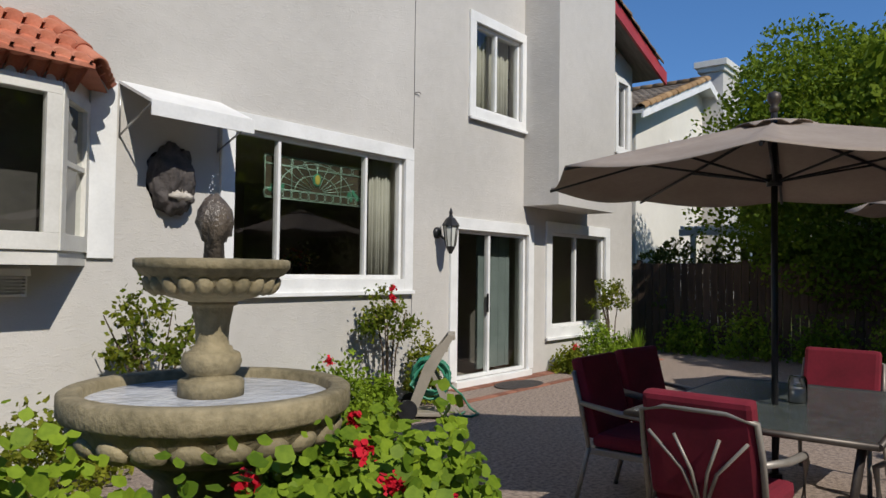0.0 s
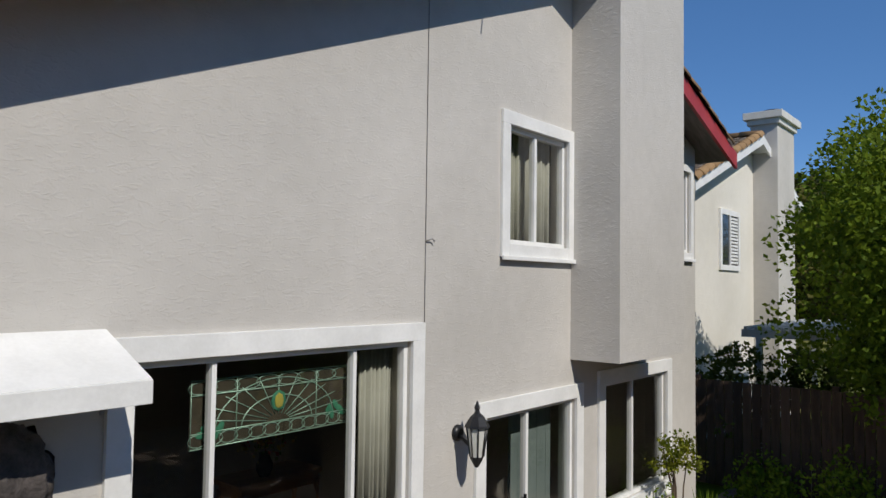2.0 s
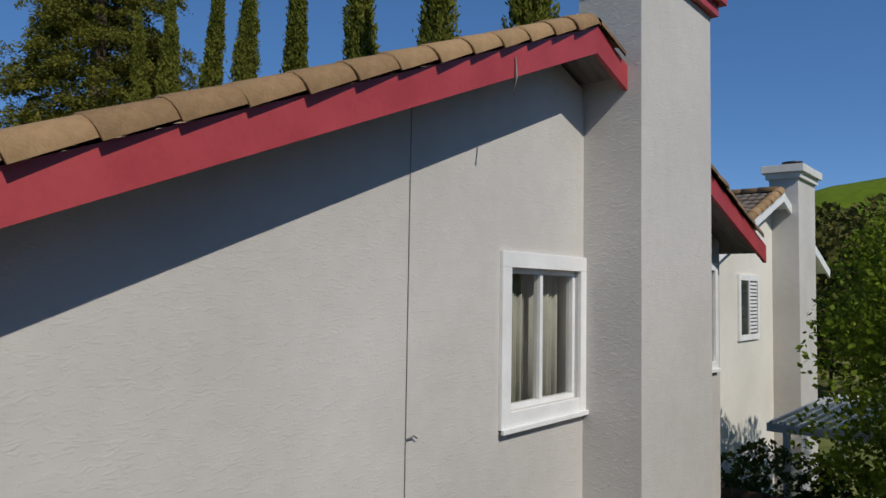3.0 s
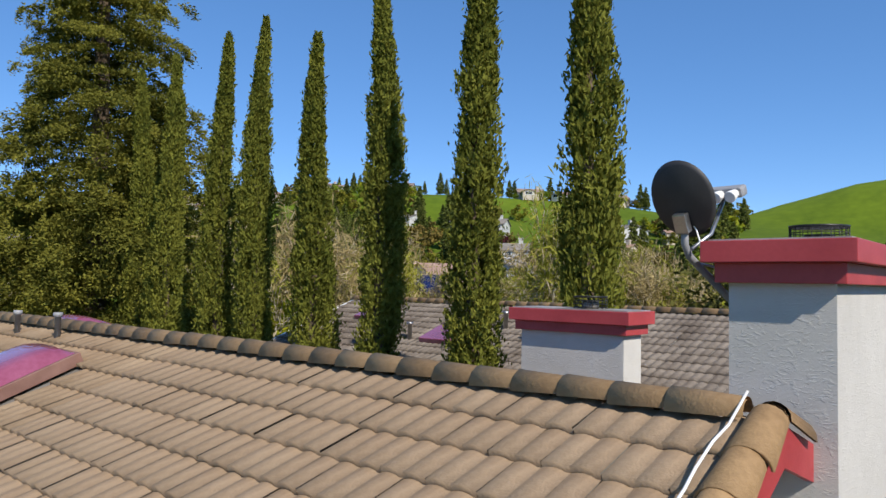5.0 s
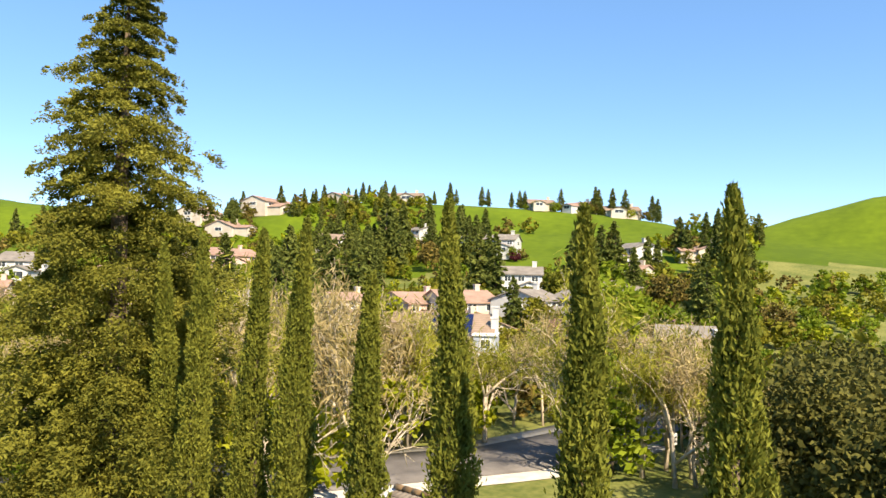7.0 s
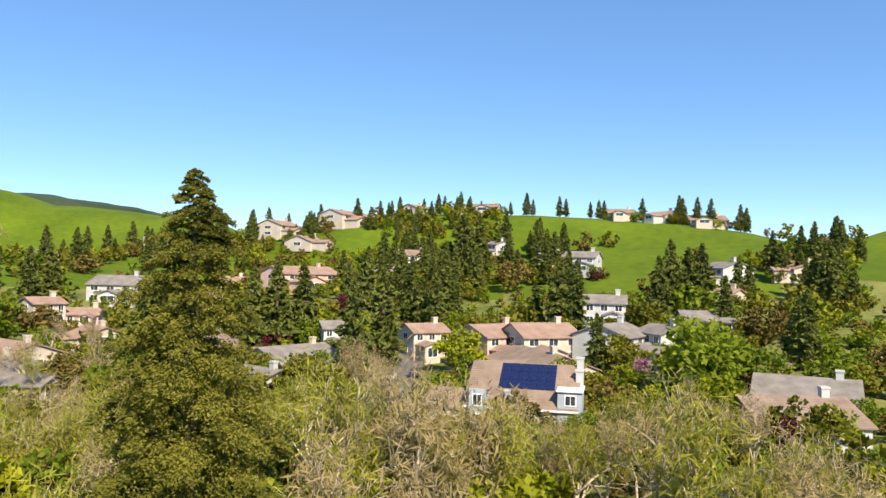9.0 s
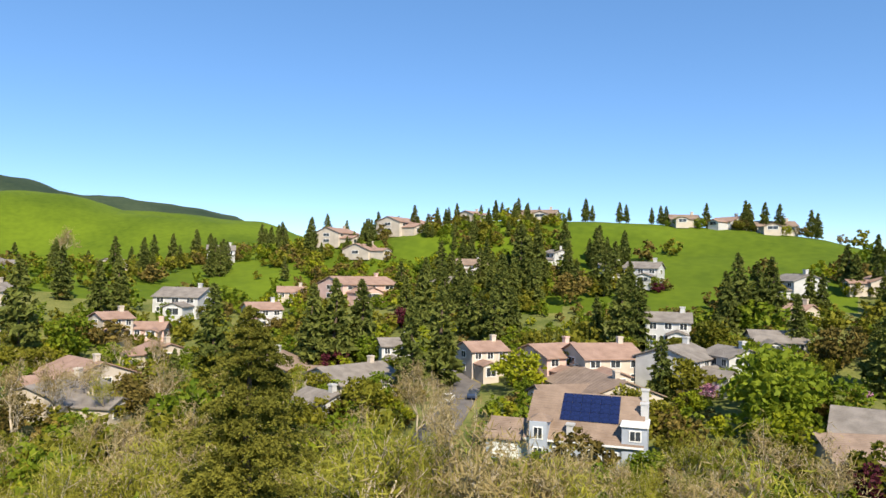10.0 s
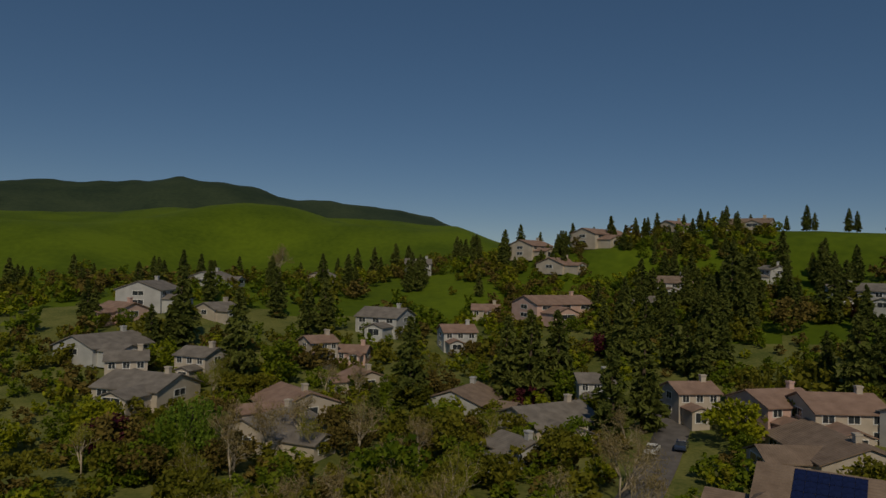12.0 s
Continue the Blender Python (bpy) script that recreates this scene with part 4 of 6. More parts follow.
ump = thing("patio_umbrella", "large beige canvas patio umbrella on a dark pole", "umbrella", (TX - 0.1, TY + 0.03, 0))
CANVAS = mat("beige_canvas", (0.36, 0.29, 0.235), (0.45, 0.375, 0.31), 2, 0.9, 0.1, 120, through=0.25)


def umbrella(e, R, top, drop, base=0.0):
    part("pole", tube(bmesh.new(), [(0, 0, base), (0, 0, top)], 0.02, 10), BLACKMETAL, e)
    part("base", lathe([(0.24, 0), (0.25, 0.03), (0.22, 0.06), (0.05, 0.08), (0.04, 0.3), (0.03, 0.3)], 32), BLACKMETAL, e)
    bm, rings = bmesh.new(), []
    for j in range(9):
        t = 0.12 + 0.88 * j / 8
        ring = []
        for i in range(64):
            a = 2 * math.pi * i / 64
            k = (i % 8) / 8
            flat = math.cos(math.pi / 8) / math.cos((k - 0.5) * math.pi / 4)
            sag = 0.05 * t * t * math.sin(math.pi * k) + 0.03 * math.sin(math.pi * t)
            ring.append(bm.verts.new((R * t * flat * math.cos(a), R * t * flat * math.sin(a), top - 0.06 - drop * t ** 1.15 - sag * (1 if k else 0.3))))
        rings.append(ring)
    for a, b in zip(rings, rings[1:]):
        for i in range(64):
            bm.faces.new((a[i], a[(i + 1) % 64], b[(i + 1) % 64], b[i])).smooth = True
    c = part("canopy", bm, CANVAS, e)
    c.modifiers.new("thick", "SOLIDIFY").thickness = 0.004
    bm, rings = bmesh.new(), []
    for j in range(5):
        t = 0.02 + 0.15 * j / 4
        rings.append([bm.verts.new((R * t * math.cos(2 * math.pi * i / 32), R * t * math.sin(2 * math.pi * i / 32), top - 0.035 - drop * t * 0.92 - (0.006 * (i % 4 == 2)) * j)) for i in range(32)])
    for a, b in zip(rings, rings[1:]):
        for i in range(32):
            bm.faces.new((a[i], a[(i + 1) % 32], b[(i + 1) % 32], b[i])).smooth = True
    vt = part("vent", bm, CANVAS, c)
    vt.modifiers.new("thick", "SOLIDIFY").thickness = 0.004
    part("finial", lathe([(0.02, 0.02), (0.03, 0.05), (0.02, 0.065), (0.036, 0.085), (0.042, 0.115), (0.034, 0.14), (0.002, 0.155)], 20, at=(0, 0, top - 0.02)), IRON, e)
    part("hub", lathe([(0.045, -0.45), (0.045, -0.38)], 16, at=(0, 0, top)), BLACKMETAL, e)
    for i in range(8):
        a = 2 * math.pi * i / 8
        rib = part("rib", tube(bmesh.new(), [(0.03 * math.cos(a), 0.03 * math.sin(a), top - 0.09), (R * math.cos(a), R * math.sin(a), top - 0.075 - drop)], 0.010, 6), BLACKMETAL, e)
        part("strut", tube(bmesh.new(), [(0.03 * math.cos(a), 0.03 * math.sin(a), top - 0.42), (R * 0.55 * math.cos(a), R * 0.55 * math.sin(a), top - 0.10 - drop * 0.5)], 0.008, 6), BLACKMETAL, rib)


umbrella(ump, 1.42, 2.48, 0.35)
ump.rotation_euler = (0, 0, radians(12))
um2 = thing("patio_umbrella", "beige canvas patio umbrella beside the fence", "umbrella", (1.95, -5.35, 0))
umbrella(um2, 1.3, 2.72, 0.42)

candle = thing("candle_jar", "clear glass jar with a white candle on the table", "candle", (TX + 0.06, TY - 0.06, 0.712))
part("jar", lathe([(0.05, 0), (0.055, 0.01), (0.055, 0.14), (0.045, 0.155), (0.048, 0.16)], 24), glass_mat("jar_glass", (0.9, 0.9, 0.9)), candle)
part("wax", lathe([(0.046, 0.004), (0.046, 0.09)], 24), WHITE, candle)


def chair():
    e = thing("patio_chair", "taupe metal patio armchair with dark red cushions", "chair", group="chairs round the patio table")
    bm = bmesh.new()
    box(bm, -0.27, 0.27, -0.26, 0.26, 0.40, 0.50, bevel=0.035)
    part("seat_cushion", bm, REDCLOTH, e)
    bm = bmesh.new()
    box(bm, -0.27, 0.27, -0.045, 0.045, 0.0, 0.56, bevel=0.03)
    part("back_cushion", bm, REDCLOTH, e).matrix_basis = pose(0, 0.25, 0.46, -14, 0, 0)
    fr = part("back_frame", tube(bmesh.new(), [(-0.29, 0.27, 0.40), (-0.29, 0.34, 0.72), (-0.28, 0.39, 0.90), (-0.15, 0.405, 0.935), (0.15, 0.405, 0.935), (0.28, 0.39, 0.90), (0.29, 0.34, 0.72), (0.29, 0.27, 0.40)], 0.016, 8), BEIGE_METAL, e)
    for s in (-0.24, -0.11, 0.11, 0.24):
        part("spoke", tube(bmesh.new(), [(s * 0.1, 0.32, 0.46), (s * 0.35, 0.355, 0.62), (s, 0.395, 0.80)], 0.009, 6), BEIGE_METAL, fr)
    part("seat_frame", boxes((-0.29, 0.29, -0.28, 0.30, 0.355, 0.40), bevel=0.01), BEIGE_METAL, e)
    for s in (-1, 1):
        part("armrest", tube(bmesh.new(), [(s * 0.29, 0.34, 0.70), (s * 0.32, 0.05, 0.665), (s * 0.32, -0.22, 0.65), (s * 0.31, -0.30, 0.60), (s * 0.30, -0.28, 0.38)], [0.017, 0.022, 0.022, 0.018, 0.016], 8), BEIGE_METAL, e)
        part("leg", tube(bmesh.new(), [(s * 0.30, -0.28, 0.38), (s * 0.31, -0.32, 0.0)], 0.016, 8), BEIGE_METAL, e)
        part("leg", tube(bmesh.new(), [(s * 0.29, 0.27, 0.40), (s * 0.31, 0.36, 0.0)], 0.016, 8), BEIGE_METAL, e)
    return e


c0 = chair()
c0.scale = (0.96, 0.96, 0.93)
c0.matrix_basis = pose(-2.88, -3.72, 0, 0, 0, 0) @ Matrix.Diagonal((0.96, 0.96, 0.93, 1))
copy_thing(c0, pose(-2.25, -3.72, 0, 0, 0, -6))
copy_thing(c0, pose(-3.68, -4.48, 0, 0, 0, 88))
copy_thing(c0, pose(-1.52, -4.55, 0, 0, 0, -92))
copy_thing(c0, pose(-2.98, -5.35, 0, 0, 0, 182))
copy_thing(c0, pose(-2.25, -5.35, 0, 0, 0, 176))

# hose reel
reel = thing("hose_reel", "beige hose reel cart with a coiled green hose", "hose reel", (-1.62, -0.86, 0), 38)
TAUPE = mat("taupe_plastic", (0.26, 0.23, 0.18), (0.34, 0.30, 0.24), 5, 0.5)
HOSE = mat("green_hose", (0.02, 0.16, 0.09), (0.05, 0.26, 0.16), 8, 0.4)
for s in (-0.2, 0.2):
    part("side_frame", prism([(-0.30, 0.0), (-0.20, 0.0), (-0.02, 0.44), (0.16, 0.0), (0.26, 0.0), (0.06, 0.55), (-0.18, 0.86), (-0.24, 0.84), (-0.04, 0.48)], "x", s - 0.02, s + 0.02), TAUPE, reel)
part("handle", boxes((-0.2, 0.2, -0.25, -0.17, 0.80, 0.86), (-0.2, 0.2, -0.18, -0.08, 0.68, 0.71), bevel=0.015), TAUPE, reel)
part("tray", boxes((-0.2, 0.2, -0.30, 0.26, 0.03, 0.07), bevel=0.01), TAUPE, reel)
bm = bmesh.new()
pts = []
for i in range(220):
    a = i * 0.42
    rr = 0.15 + 0.025 * ((i // 15) % 3) + 0.008 * math.sin(i * 1.7)
    pts.append((-0.15 + 0.3 * abs(((i / 44) % 2) - 1), rr * math.cos(a), 0.40 + rr * math.sin(a)))
tube(bm, pts, 0.013, 6)
part("hose", bm, HOSE, reel)
bm = bmesh.new()
tube(bm, [(0.12, -0.16, 0.34), (0.16, -0.32, 0.20), (0.2, -0.42, 0.05), (0.05, -0.5, 0.02), (-0.1, -0.42, 0.02), (-0.05, -0.3, 0.02), (0.15, -0.36, 0.02)], 0.013, 6)
part("hose_tail", bm, HOSE, reel)
for s in (-0.24, 0.24):
    part("wheel", lathe([(0.10, -0.02), (0.10, 0.02)], 24), BLACKMETAL, reel).matrix_basis = pose(s, 0.22, 0.10, 0, 90, 0)

# door mat and brick edging along the wall
dm = thing("door_mat", "dark half-round rubber door mat on the patio", "mat", (0.75, -0.42, 0.004))
part("mat", lathe([(0.42, 0), (0.42, 0.012), (0.40, 0.014)], 40), mat("rubber", (0.03, 0.026, 0.024), (0.06, 0.05, 0.045), 14, 0.9, 0.4, 60), dm).scale = (1.05, 0.62, 1)
BRICK = mat("brick", (0.19, 0.075, 0.045), (0.32, 0.14, 0.09), 6, 0.9, 0.5, 40, random=0.5)
bm = boxes((-0.098, 0.098, -0.05, 0.05, 0, 0.02), bevel=0.006)
BRICK_ME = bpy.data.meshes.new("brick")
bm.to_mesh(BRICK_ME)
bm.free()
BRICK_ME.materials.append(BRICK)
for i in range(36):
    share("brick", BRICK_ME, patio, pose(-2.3 + 0.205 * i, -0.66 + random.uniform(-0.004, 0.004), -0.004, 0, 0, random.uniform(-1, 1)))
for i in range(34):
    share("brick", BRICK_ME, patio, pose(-0.2 + 0.108 * i, -0.10 - (0.0), 0.0 - 0.004, 0, 0, 90 + random.uniform(-1, 1)))

# yard fence of upright boards
FENCEWOOD = mat("fence_wood", (0.06, 0.038, 0.025), (0.125, 0.08, 0.053), 3, 0.9, 0.5, 30, stretch=(4, 4, 0.4), random=0.4)
fence = thing("fence", "tall weathered brown board fence round the yard", "fence")
bm = boxes((-0.068, 0.068, -0.01, 0.01, 0, 1.72), bevel=0.004)
BOARD = bpy.data.meshes.new("board")
bm.to_mesh(BOARD)
bm.free()
BOARD.materials.append(FENCEWOOD)
for i in range(78):
    share("board", BOARD, fence, pose(6.75 + random.uniform(-0.004, 0.004), 0.6 - 0.145 * i, 0, 0, 0, 90))
# the back and left runs are unseen, added to darken what the windows reflect
for i in range(140):
    share("board", BOARD, fence, pose(6.7 - 0.145 * i, -10.8 + random.uniform(-0.004, 0.004), 0, 0, 0, 0))
for i in range(76):
    share("board", BOARD, fence, pose(-13.6 + random.uniform(-0.004, 0.004), -10.7 + 0.145 * i, 0, 0, 0, 90))
for i in range(6):
    part("post", boxes((6.78, 6.88, 0.5 - 2.1 * i, 0.6 - 2.1 * i, 0, 1.78)), FENCEWOOD, fence)
part("rail", boxes((6.765, 6.80, -10.7, 0.6, 0.3, 0.39), (6.765, 6.80, -10.7, 0.6, 1.4, 1.49)), FENCEWOOD, fence)


# ---- garden plants ----
LEAF_G = mat("geranium_leaf", (0.085, 0.15, 0.010), (0.26, 0.36, 0.028), 3, 0.55, random=0.45, island=True, through=0.3)
LEAF_ROSE = mat("rose_leaf", (0.075, 0.11, 0.008), (0.25, 0.26, 0.028), 3, 0.5, random=0.55, island=True, through=0.35)
PETAL = mat("red_petal", (0.45, 0.008, 0.02), (0.65, 0.02, 0.04), 9, 0.6, random=0.4, island=True, through=0.2)
STEM = mat("green_stem", (0.07, 0.10, 0.02), (0.12, 0.16, 0.04), 8, 0.7)


def round_leaves(name, pts, size, material, rng, flat=0.5):
    """Scalloped round leaves, each a fan of eight corners, leaning to the light."""
    n = len(pts)
    nrm = rng.normal(size=(n, 3)) * flat + np.array([-0.2, -0.5, 0.8])
    nrm /= np.linalg.norm(nrm, axis=1, keepdims=True)
    u = np.cross(nrm, rng.normal(size=(n, 3)))
    u /= np.linalg.norm(u, axis=1, keepdims=True)
    w = np.cross(nrm, u)
    s = size * rng.uniform(0.55, 1.3, n)
    v = []
    for k in range(8):
        a = 2 * math.pi * k / 8
        rr = 1.0 if k % 2 else 0.88
        v.append(pts + (s * rr)[:, None] * (math.cos(a) * u + math.sin(a) * w) + nrm * (s * 0.15 * (k % 2))[:, None])
    v = np.stack(v, 1).reshape(-1, 3)
    return mesh_from(name, v, np.arange(8 * n).reshape(-1, 8), material)


def mound(rng, n, rx, ry, h, hollow=0.55):
    a = rng.uniform(0, 6.283, n)
    q = rng.uniform(0, 1, n) ** 0.5
    b = np.arccos(rng.uniform(0, 1, n))
    rad = rng.uniform(hollow, 1, n) * (1 + 0.18 * np.sin(3 * a + 1) + 0.12 * np.sin(7 * a))
    return np.stack([rx * rad * np.sin(b) * np.cos(a), ry * rad * np.sin(b) * np.sin(a), h * rad * np.cos(b) * 1.0 + 0.02], 1)


def bush(name, label, at, rx, ry, h, n, size, material, seed, flowers=0, stems=6, fan=False, lift=0.0, petal=None, cat="shrub"):
    rng = np.random.default_rng(seed)
    e = thing(name, label, cat, at)
    pts = mound(rng, n, rx, ry, h)
    if lift:
        tips = pts[:22]
        pts = tips[rng.integers(0, 22, n)] + rng.normal(size=(n, 3)) * np.array([0.055, 0.05, 0.05])
    pts[:, 2] += lift
    me = round_leaves("foliage", pts, size, material, rng) if fan else leaves("foliage", pts, size, material, rng, long=1.5)
    share("foliage", me, e, Matrix())
    bm = bmesh.new()
    for i in range(stems):
        a = rng.uniform(0, 6.28)
        k = rng.uniform(0.3, 0.8)
        tube(bm, [(0.05 * math.cos(a), 0.05 * math.sin(a), 0), (0.4 * k * rx * math.cos(a), 0.4 * k * ry * math.sin(a), lift * 0.6 + 0.3 * h), (k * rx * math.cos(a), k * ry * math.sin(a), lift + 0.6 * h)], [0.014, 0.010, 0.005], 6)
    part("stems", bm, BARK if lift else STEM, e)
    for i in range(flowers):
        a, k = rng.uniform(0, 6.28), rng.uniform(0.1, 0.95)
        c = np.array([rx * k * math.cos(a), ry * k * math.sin(a), lift + h * math.sqrt(max(0.05, 1 - k * k)) + 0.05])
        pp = c + rng.normal(size=(56, 3)) * 0.017
        share("flower_head", round_leaves("flower_head", pp, 0.014, petal or PETAL, rng, 1.0), e, Matrix())
    return e


GER = "green geranium with round leaves and red flower heads"
for i, (x, y, rx, h, fl) in enumerate(((-6.1, -3.8, 0.48, 0.80, 3), (-5.55, -3.85, 0.48, 0.80, 4), (-4.95, -3.6, 0.5, 0.76, 3), (-4.75, -3.0, 0.45, 0.72, 2), (-4.55, -2.4, 0.42, 0.58, 2), (-6.5, -3.2, 0.45, 0.86, 2), (-6.75, -2.6, 0.45, 0.92, 1))):
    bush("geranium", GER, (x, y, 0), rx, rx * 0.9, h, 3000, 0.029, LEAF_G, 40 + i, fl, fan=True, cat="flower", lift=0.0)
for i, (x, y, rx, ry, h, m) in enumerate(((-3.3, -0.55, 0.45, 0.32, 0.42, LEAF_ROSE), (-2.55, -0.5, 0.42, 0.32, 0.62, LEAF_G), (-1.95, -0.42, 0.28, 0.25, 0.38, LEAF_G), (-3.9, -0.5, 0.45, 0.35, 0.5, LEAF_ROSE), (-1.05, -0.3, 0.24, 0.2, 0.75, LEAF_ROSE),
                                           (2.35, -0.32, 0.32, 0.26, 0.34, LEAF_ROSE), (3.05, -0.42, 0.42, 0.32, 0.72, LEAF_G), (3.6, -0.5, 0.3, 0.26, 0.45, LEAF_G), (-5.2, -0.6, 0.5, 0.4, 0.55, LEAF_ROSE))):
    bush("garden_shrub", "low leafy green shrub at the foot of the wall", (x, y, 0), rx, ry, h, 2000, 0.034, m, 60 + i, flowers=1 if i in (1, 5) else 0)
for i, (x, y, rx, h, lift) in enumerate(((-4.42, -0.42, 0.50, 0.70, 0.72), (-1.72, -0.36, 0.32, 0.50, 0.78), (3.55, -0.40, 0.36, 0.5, 0.95))):
    bush("rose_bush", "rose bush with bronze-green leaves on bare stems", (x, y, 0), rx, 0.28, h, 1100, 0.034, LEAF_ROSE, 80 + i, flowers=2 if i == 1 else 0, stems=7, lift=lift)
iris = thing("iris_clump", "clump of upright green sword leaves", "plant", (4.15, -0.55, 0))
rng = np.random.default_rng(5)
a = rng.uniform(0, 6.28, 70)
tipv = np.stack([0.22 * np.cos(a) * rng.uniform(0.3, 1, 70), 0.22 * np.sin(a) * rng.uniform(0.3, 1, 70), rng.uniform(0.35, 0.65, 70)], 1)
root = tipv * np.array([0.35, 0.35, 0])
side = np.stack([-np.sin(a), np.cos(a), 0 * a], 1) * 0.014
midv = root * 0.5 + tipv * 0.5 + np.array([0, 0, 0.06])
share("blades", mesh_from("blades", np.stack([root - side, root + side, midv + side, tipv, midv - side], 1).reshape(-1, 3), np.arange(350).reshape(-1, 5), LEAF_G), iris, Matrix())


for i, (x, y, h) in enumerate(((6.2, -0.7, 0.7), (6.1, -1.8, 0.9), (6.2, -3.0, 0.8), (6.0, -4.2, 1.1))):
    bush("border_shrub", "dark leafy shrub in the shade of the fence", (x, y, 0), 0.5, 0.55, h, 1500, 0.045, LEAF_G, 120 + i)


# ---- trees and woods ----
def redwood_mesh(seed, h, r0, layers, per, size, material, ragged=0.25):
    """Drooping boughs in loose whorls, each a spray of short needles."""
    rng = np.random.default_rng(seed)
    P, O, S = [], [], []
    for i in range(layers):
        t = (i + rng.uniform(0, 1)) / layers
        z = h * (0.06 + 0.94 * t)
        reach = r0 * (1 - t) ** 0.66 * (1 + ragged * rng.normal()) * min(1, 0.55 + 2.2 * t) + 0.005 * h
        a = rng.uniform(0, 6.283)
        n = max(6, int(per * (0.3 + reach / r0)))
        twigs = 14
        sj = rng.uniform(0.10, 1, twigs) ** 0.7
        side = np.where(np.arange(twigs) % 2, 1.0, -1.0) * (0.34 * reach * (1.12 - sj) + 0.003 * h)
        pick = rng.integers(0, twigs, n)
        q_ = rng.uniform(0, 1, n)
        c, q = math.cos(a), math.sin(a)
        off = side[pick] * q_ + rng.normal(size=n) * (0.022 * reach + 0.001 * h)
        s = np.minimum(1.08, sj[pick] + 0.20 * q_ * (1.1 - sj[pick])) + rng.normal(size=n) * 0.02
        x, y = c * s * reach - q * off, q * s * reach + c * off
        zz = z + 0.10 * reach * np.sin(s * 2.2) - 0.22 * reach * s ** 2 + rng.normal(size=n) * 0.028 * reach - np.abs(off) * 0.25
        P.append(np.stack([x, y, zz], 1))
        O.append(np.stack([np.full(n, c) * 0.9 - q * np.sign(off) * 0.7, np.full(n, q) * 0.9 + c * np.sign(off) * 0.7, np.full(n, -0.12)], 1))
        S.append(np.full(n, size) * (0.6 + 0.4 * (1 - t)))
    return leaves("crown", np.concatenate(P), np.concatenate(S), material, rng, np.concatenate(O), long=2.4)


def crown_mesh(seed, material, clumps=26, per=60, size=0.3, squash=0.9, R=1.0, hollow=0.6):
    """A crown of many leafy clumps with gaps, about one metre in radius round (0, 0, 1)."""
    rng = np.random.default_rng(seed)
    P, O = [], []
    for i in range(clumps):
        d = rng.normal(size=3)
        d /= np.linalg.norm(d)
        k = rng.uniform(hollow, 1.0)
        c = d * np.array([1, 1, squash]) * k * R + np.array([0, 0, 1.0])
        rr = rng.uniform(0.22, 0.40) * R
        q = rng.normal(size=(per, 3))
        q /= np.linalg.norm(q, axis=1, keepdims=True)
        P.append(c + q * (rr * rng.uniform(0.5, 1.05, per) ** 0.6)[:, None] * np.array([1, 1, 0.8]))
        O.append(q * 0.8)
    return leaves("crown", np.concatenate(P), size, material, rng, np.concatenate(O))


def limbs_mesh(seed, material, h=1.0, depth=4, r=0.022, spread=0.55, kids=3, start=0.25):
    """A trunk that forks again and again."""
    rng = np.random.default_rng(seed)
    bm = bmesh.new()

    def grow(p, d, length, rad, lev):
        q = p + d * length * 0.5 + Vector(rng.normal(size=3) * 0.03 * length)
        e = p + d * length + Vector(rng.normal(size=3) * 0.05 * length)
        if lev < 3:
            tube(bm, [p, q, e], [rad, rad * 0.8, rad * 0.55], 5 if lev < 2 else 3)
        else:
            tube(bm, [p, e], [rad, rad * 0.5], 3)
        if lev >= depth:
            return
        for k in range(kids + (1 if lev == 0 else 0)):
            w = Vector(rng.normal(size=3))
            nd = (d + w * spread * 0.75 + Vector((0, 0, 0.18))).normalized()
            s = e if k < 2 else q
            grow(s, nd, length * rng.uniform(0.55, 0.8), rad * 0.55, lev + 1)

    grow(Vector((0, 0, -0.02)), Vector((0, 0, 1)), h * start, r, 0)
    me = bpy.data.meshes.new("limbs")
    bm.to_mesh(me)
    bm.free()
    me.materials.append(material)
    return me


OLIVE = mat("olive_leaf", (0.085, 0.095, 0.009), (0.27, 0.25, 0.030), 0.4, 0.7, random=0.34, island=True, through=0.35)
SPRING = mat("spring_leaf", (0.15, 0.19, 0.010), (0.34, 0.34, 0.022), 0.4, 0.6, random=0.45, island=True, through=0.3)
FRESH = mat("fresh_leaf", (0.075, 0.13, 0.009), (0.25, 0.30, 0.026), 0.4, 0.65, random=0.34, island=True, through=0.38)
PLUM = mat("plum_leaf", (0.05, 0.010, 0.018), (0.12, 0.025, 0.035), 0.6, 0.6, random=0.5, island=True, through=0.2)
BLOSSOM = mat("pink_blossom", (0.40, 0.16, 0.28), (0.62, 0.34, 0.46), 0.6, 0.7, random=0.4, island=True, through=0.2)
BUD = mat("tan_buds", (0.28, 0.215, 0.09), (0.50, 0.40, 0.20), 0.5, 0.8, random=0.5, island=True, through=0.35)
CATKIN = mat("pale_green_buds", (0.20, 0.20, 0.025), (0.42, 0.40, 0.065), 0.5, 0.8, random=0.5, island=True, through=0.38)
WILLOW = mat("willow_leaf", (0.07, 0.14, 0.016), (0.17, 0.26, 0.03), 0.5, 0.7, random=0.4, island=True, through=0.3)
OAK_L = mat("brown_oak_leaf", (0.065, 0.055, 0.012), (0.22, 0.16, 0.040), 0.4, 0.8, random=0.34, island=True, through=0.15)

THICKET = mat("live_oak_leaf", (0.050, 0.055, 0.012), (0.135, 0.125, 0.030), 0.4, 0.8, random=0.3, island=True, through=0.15)

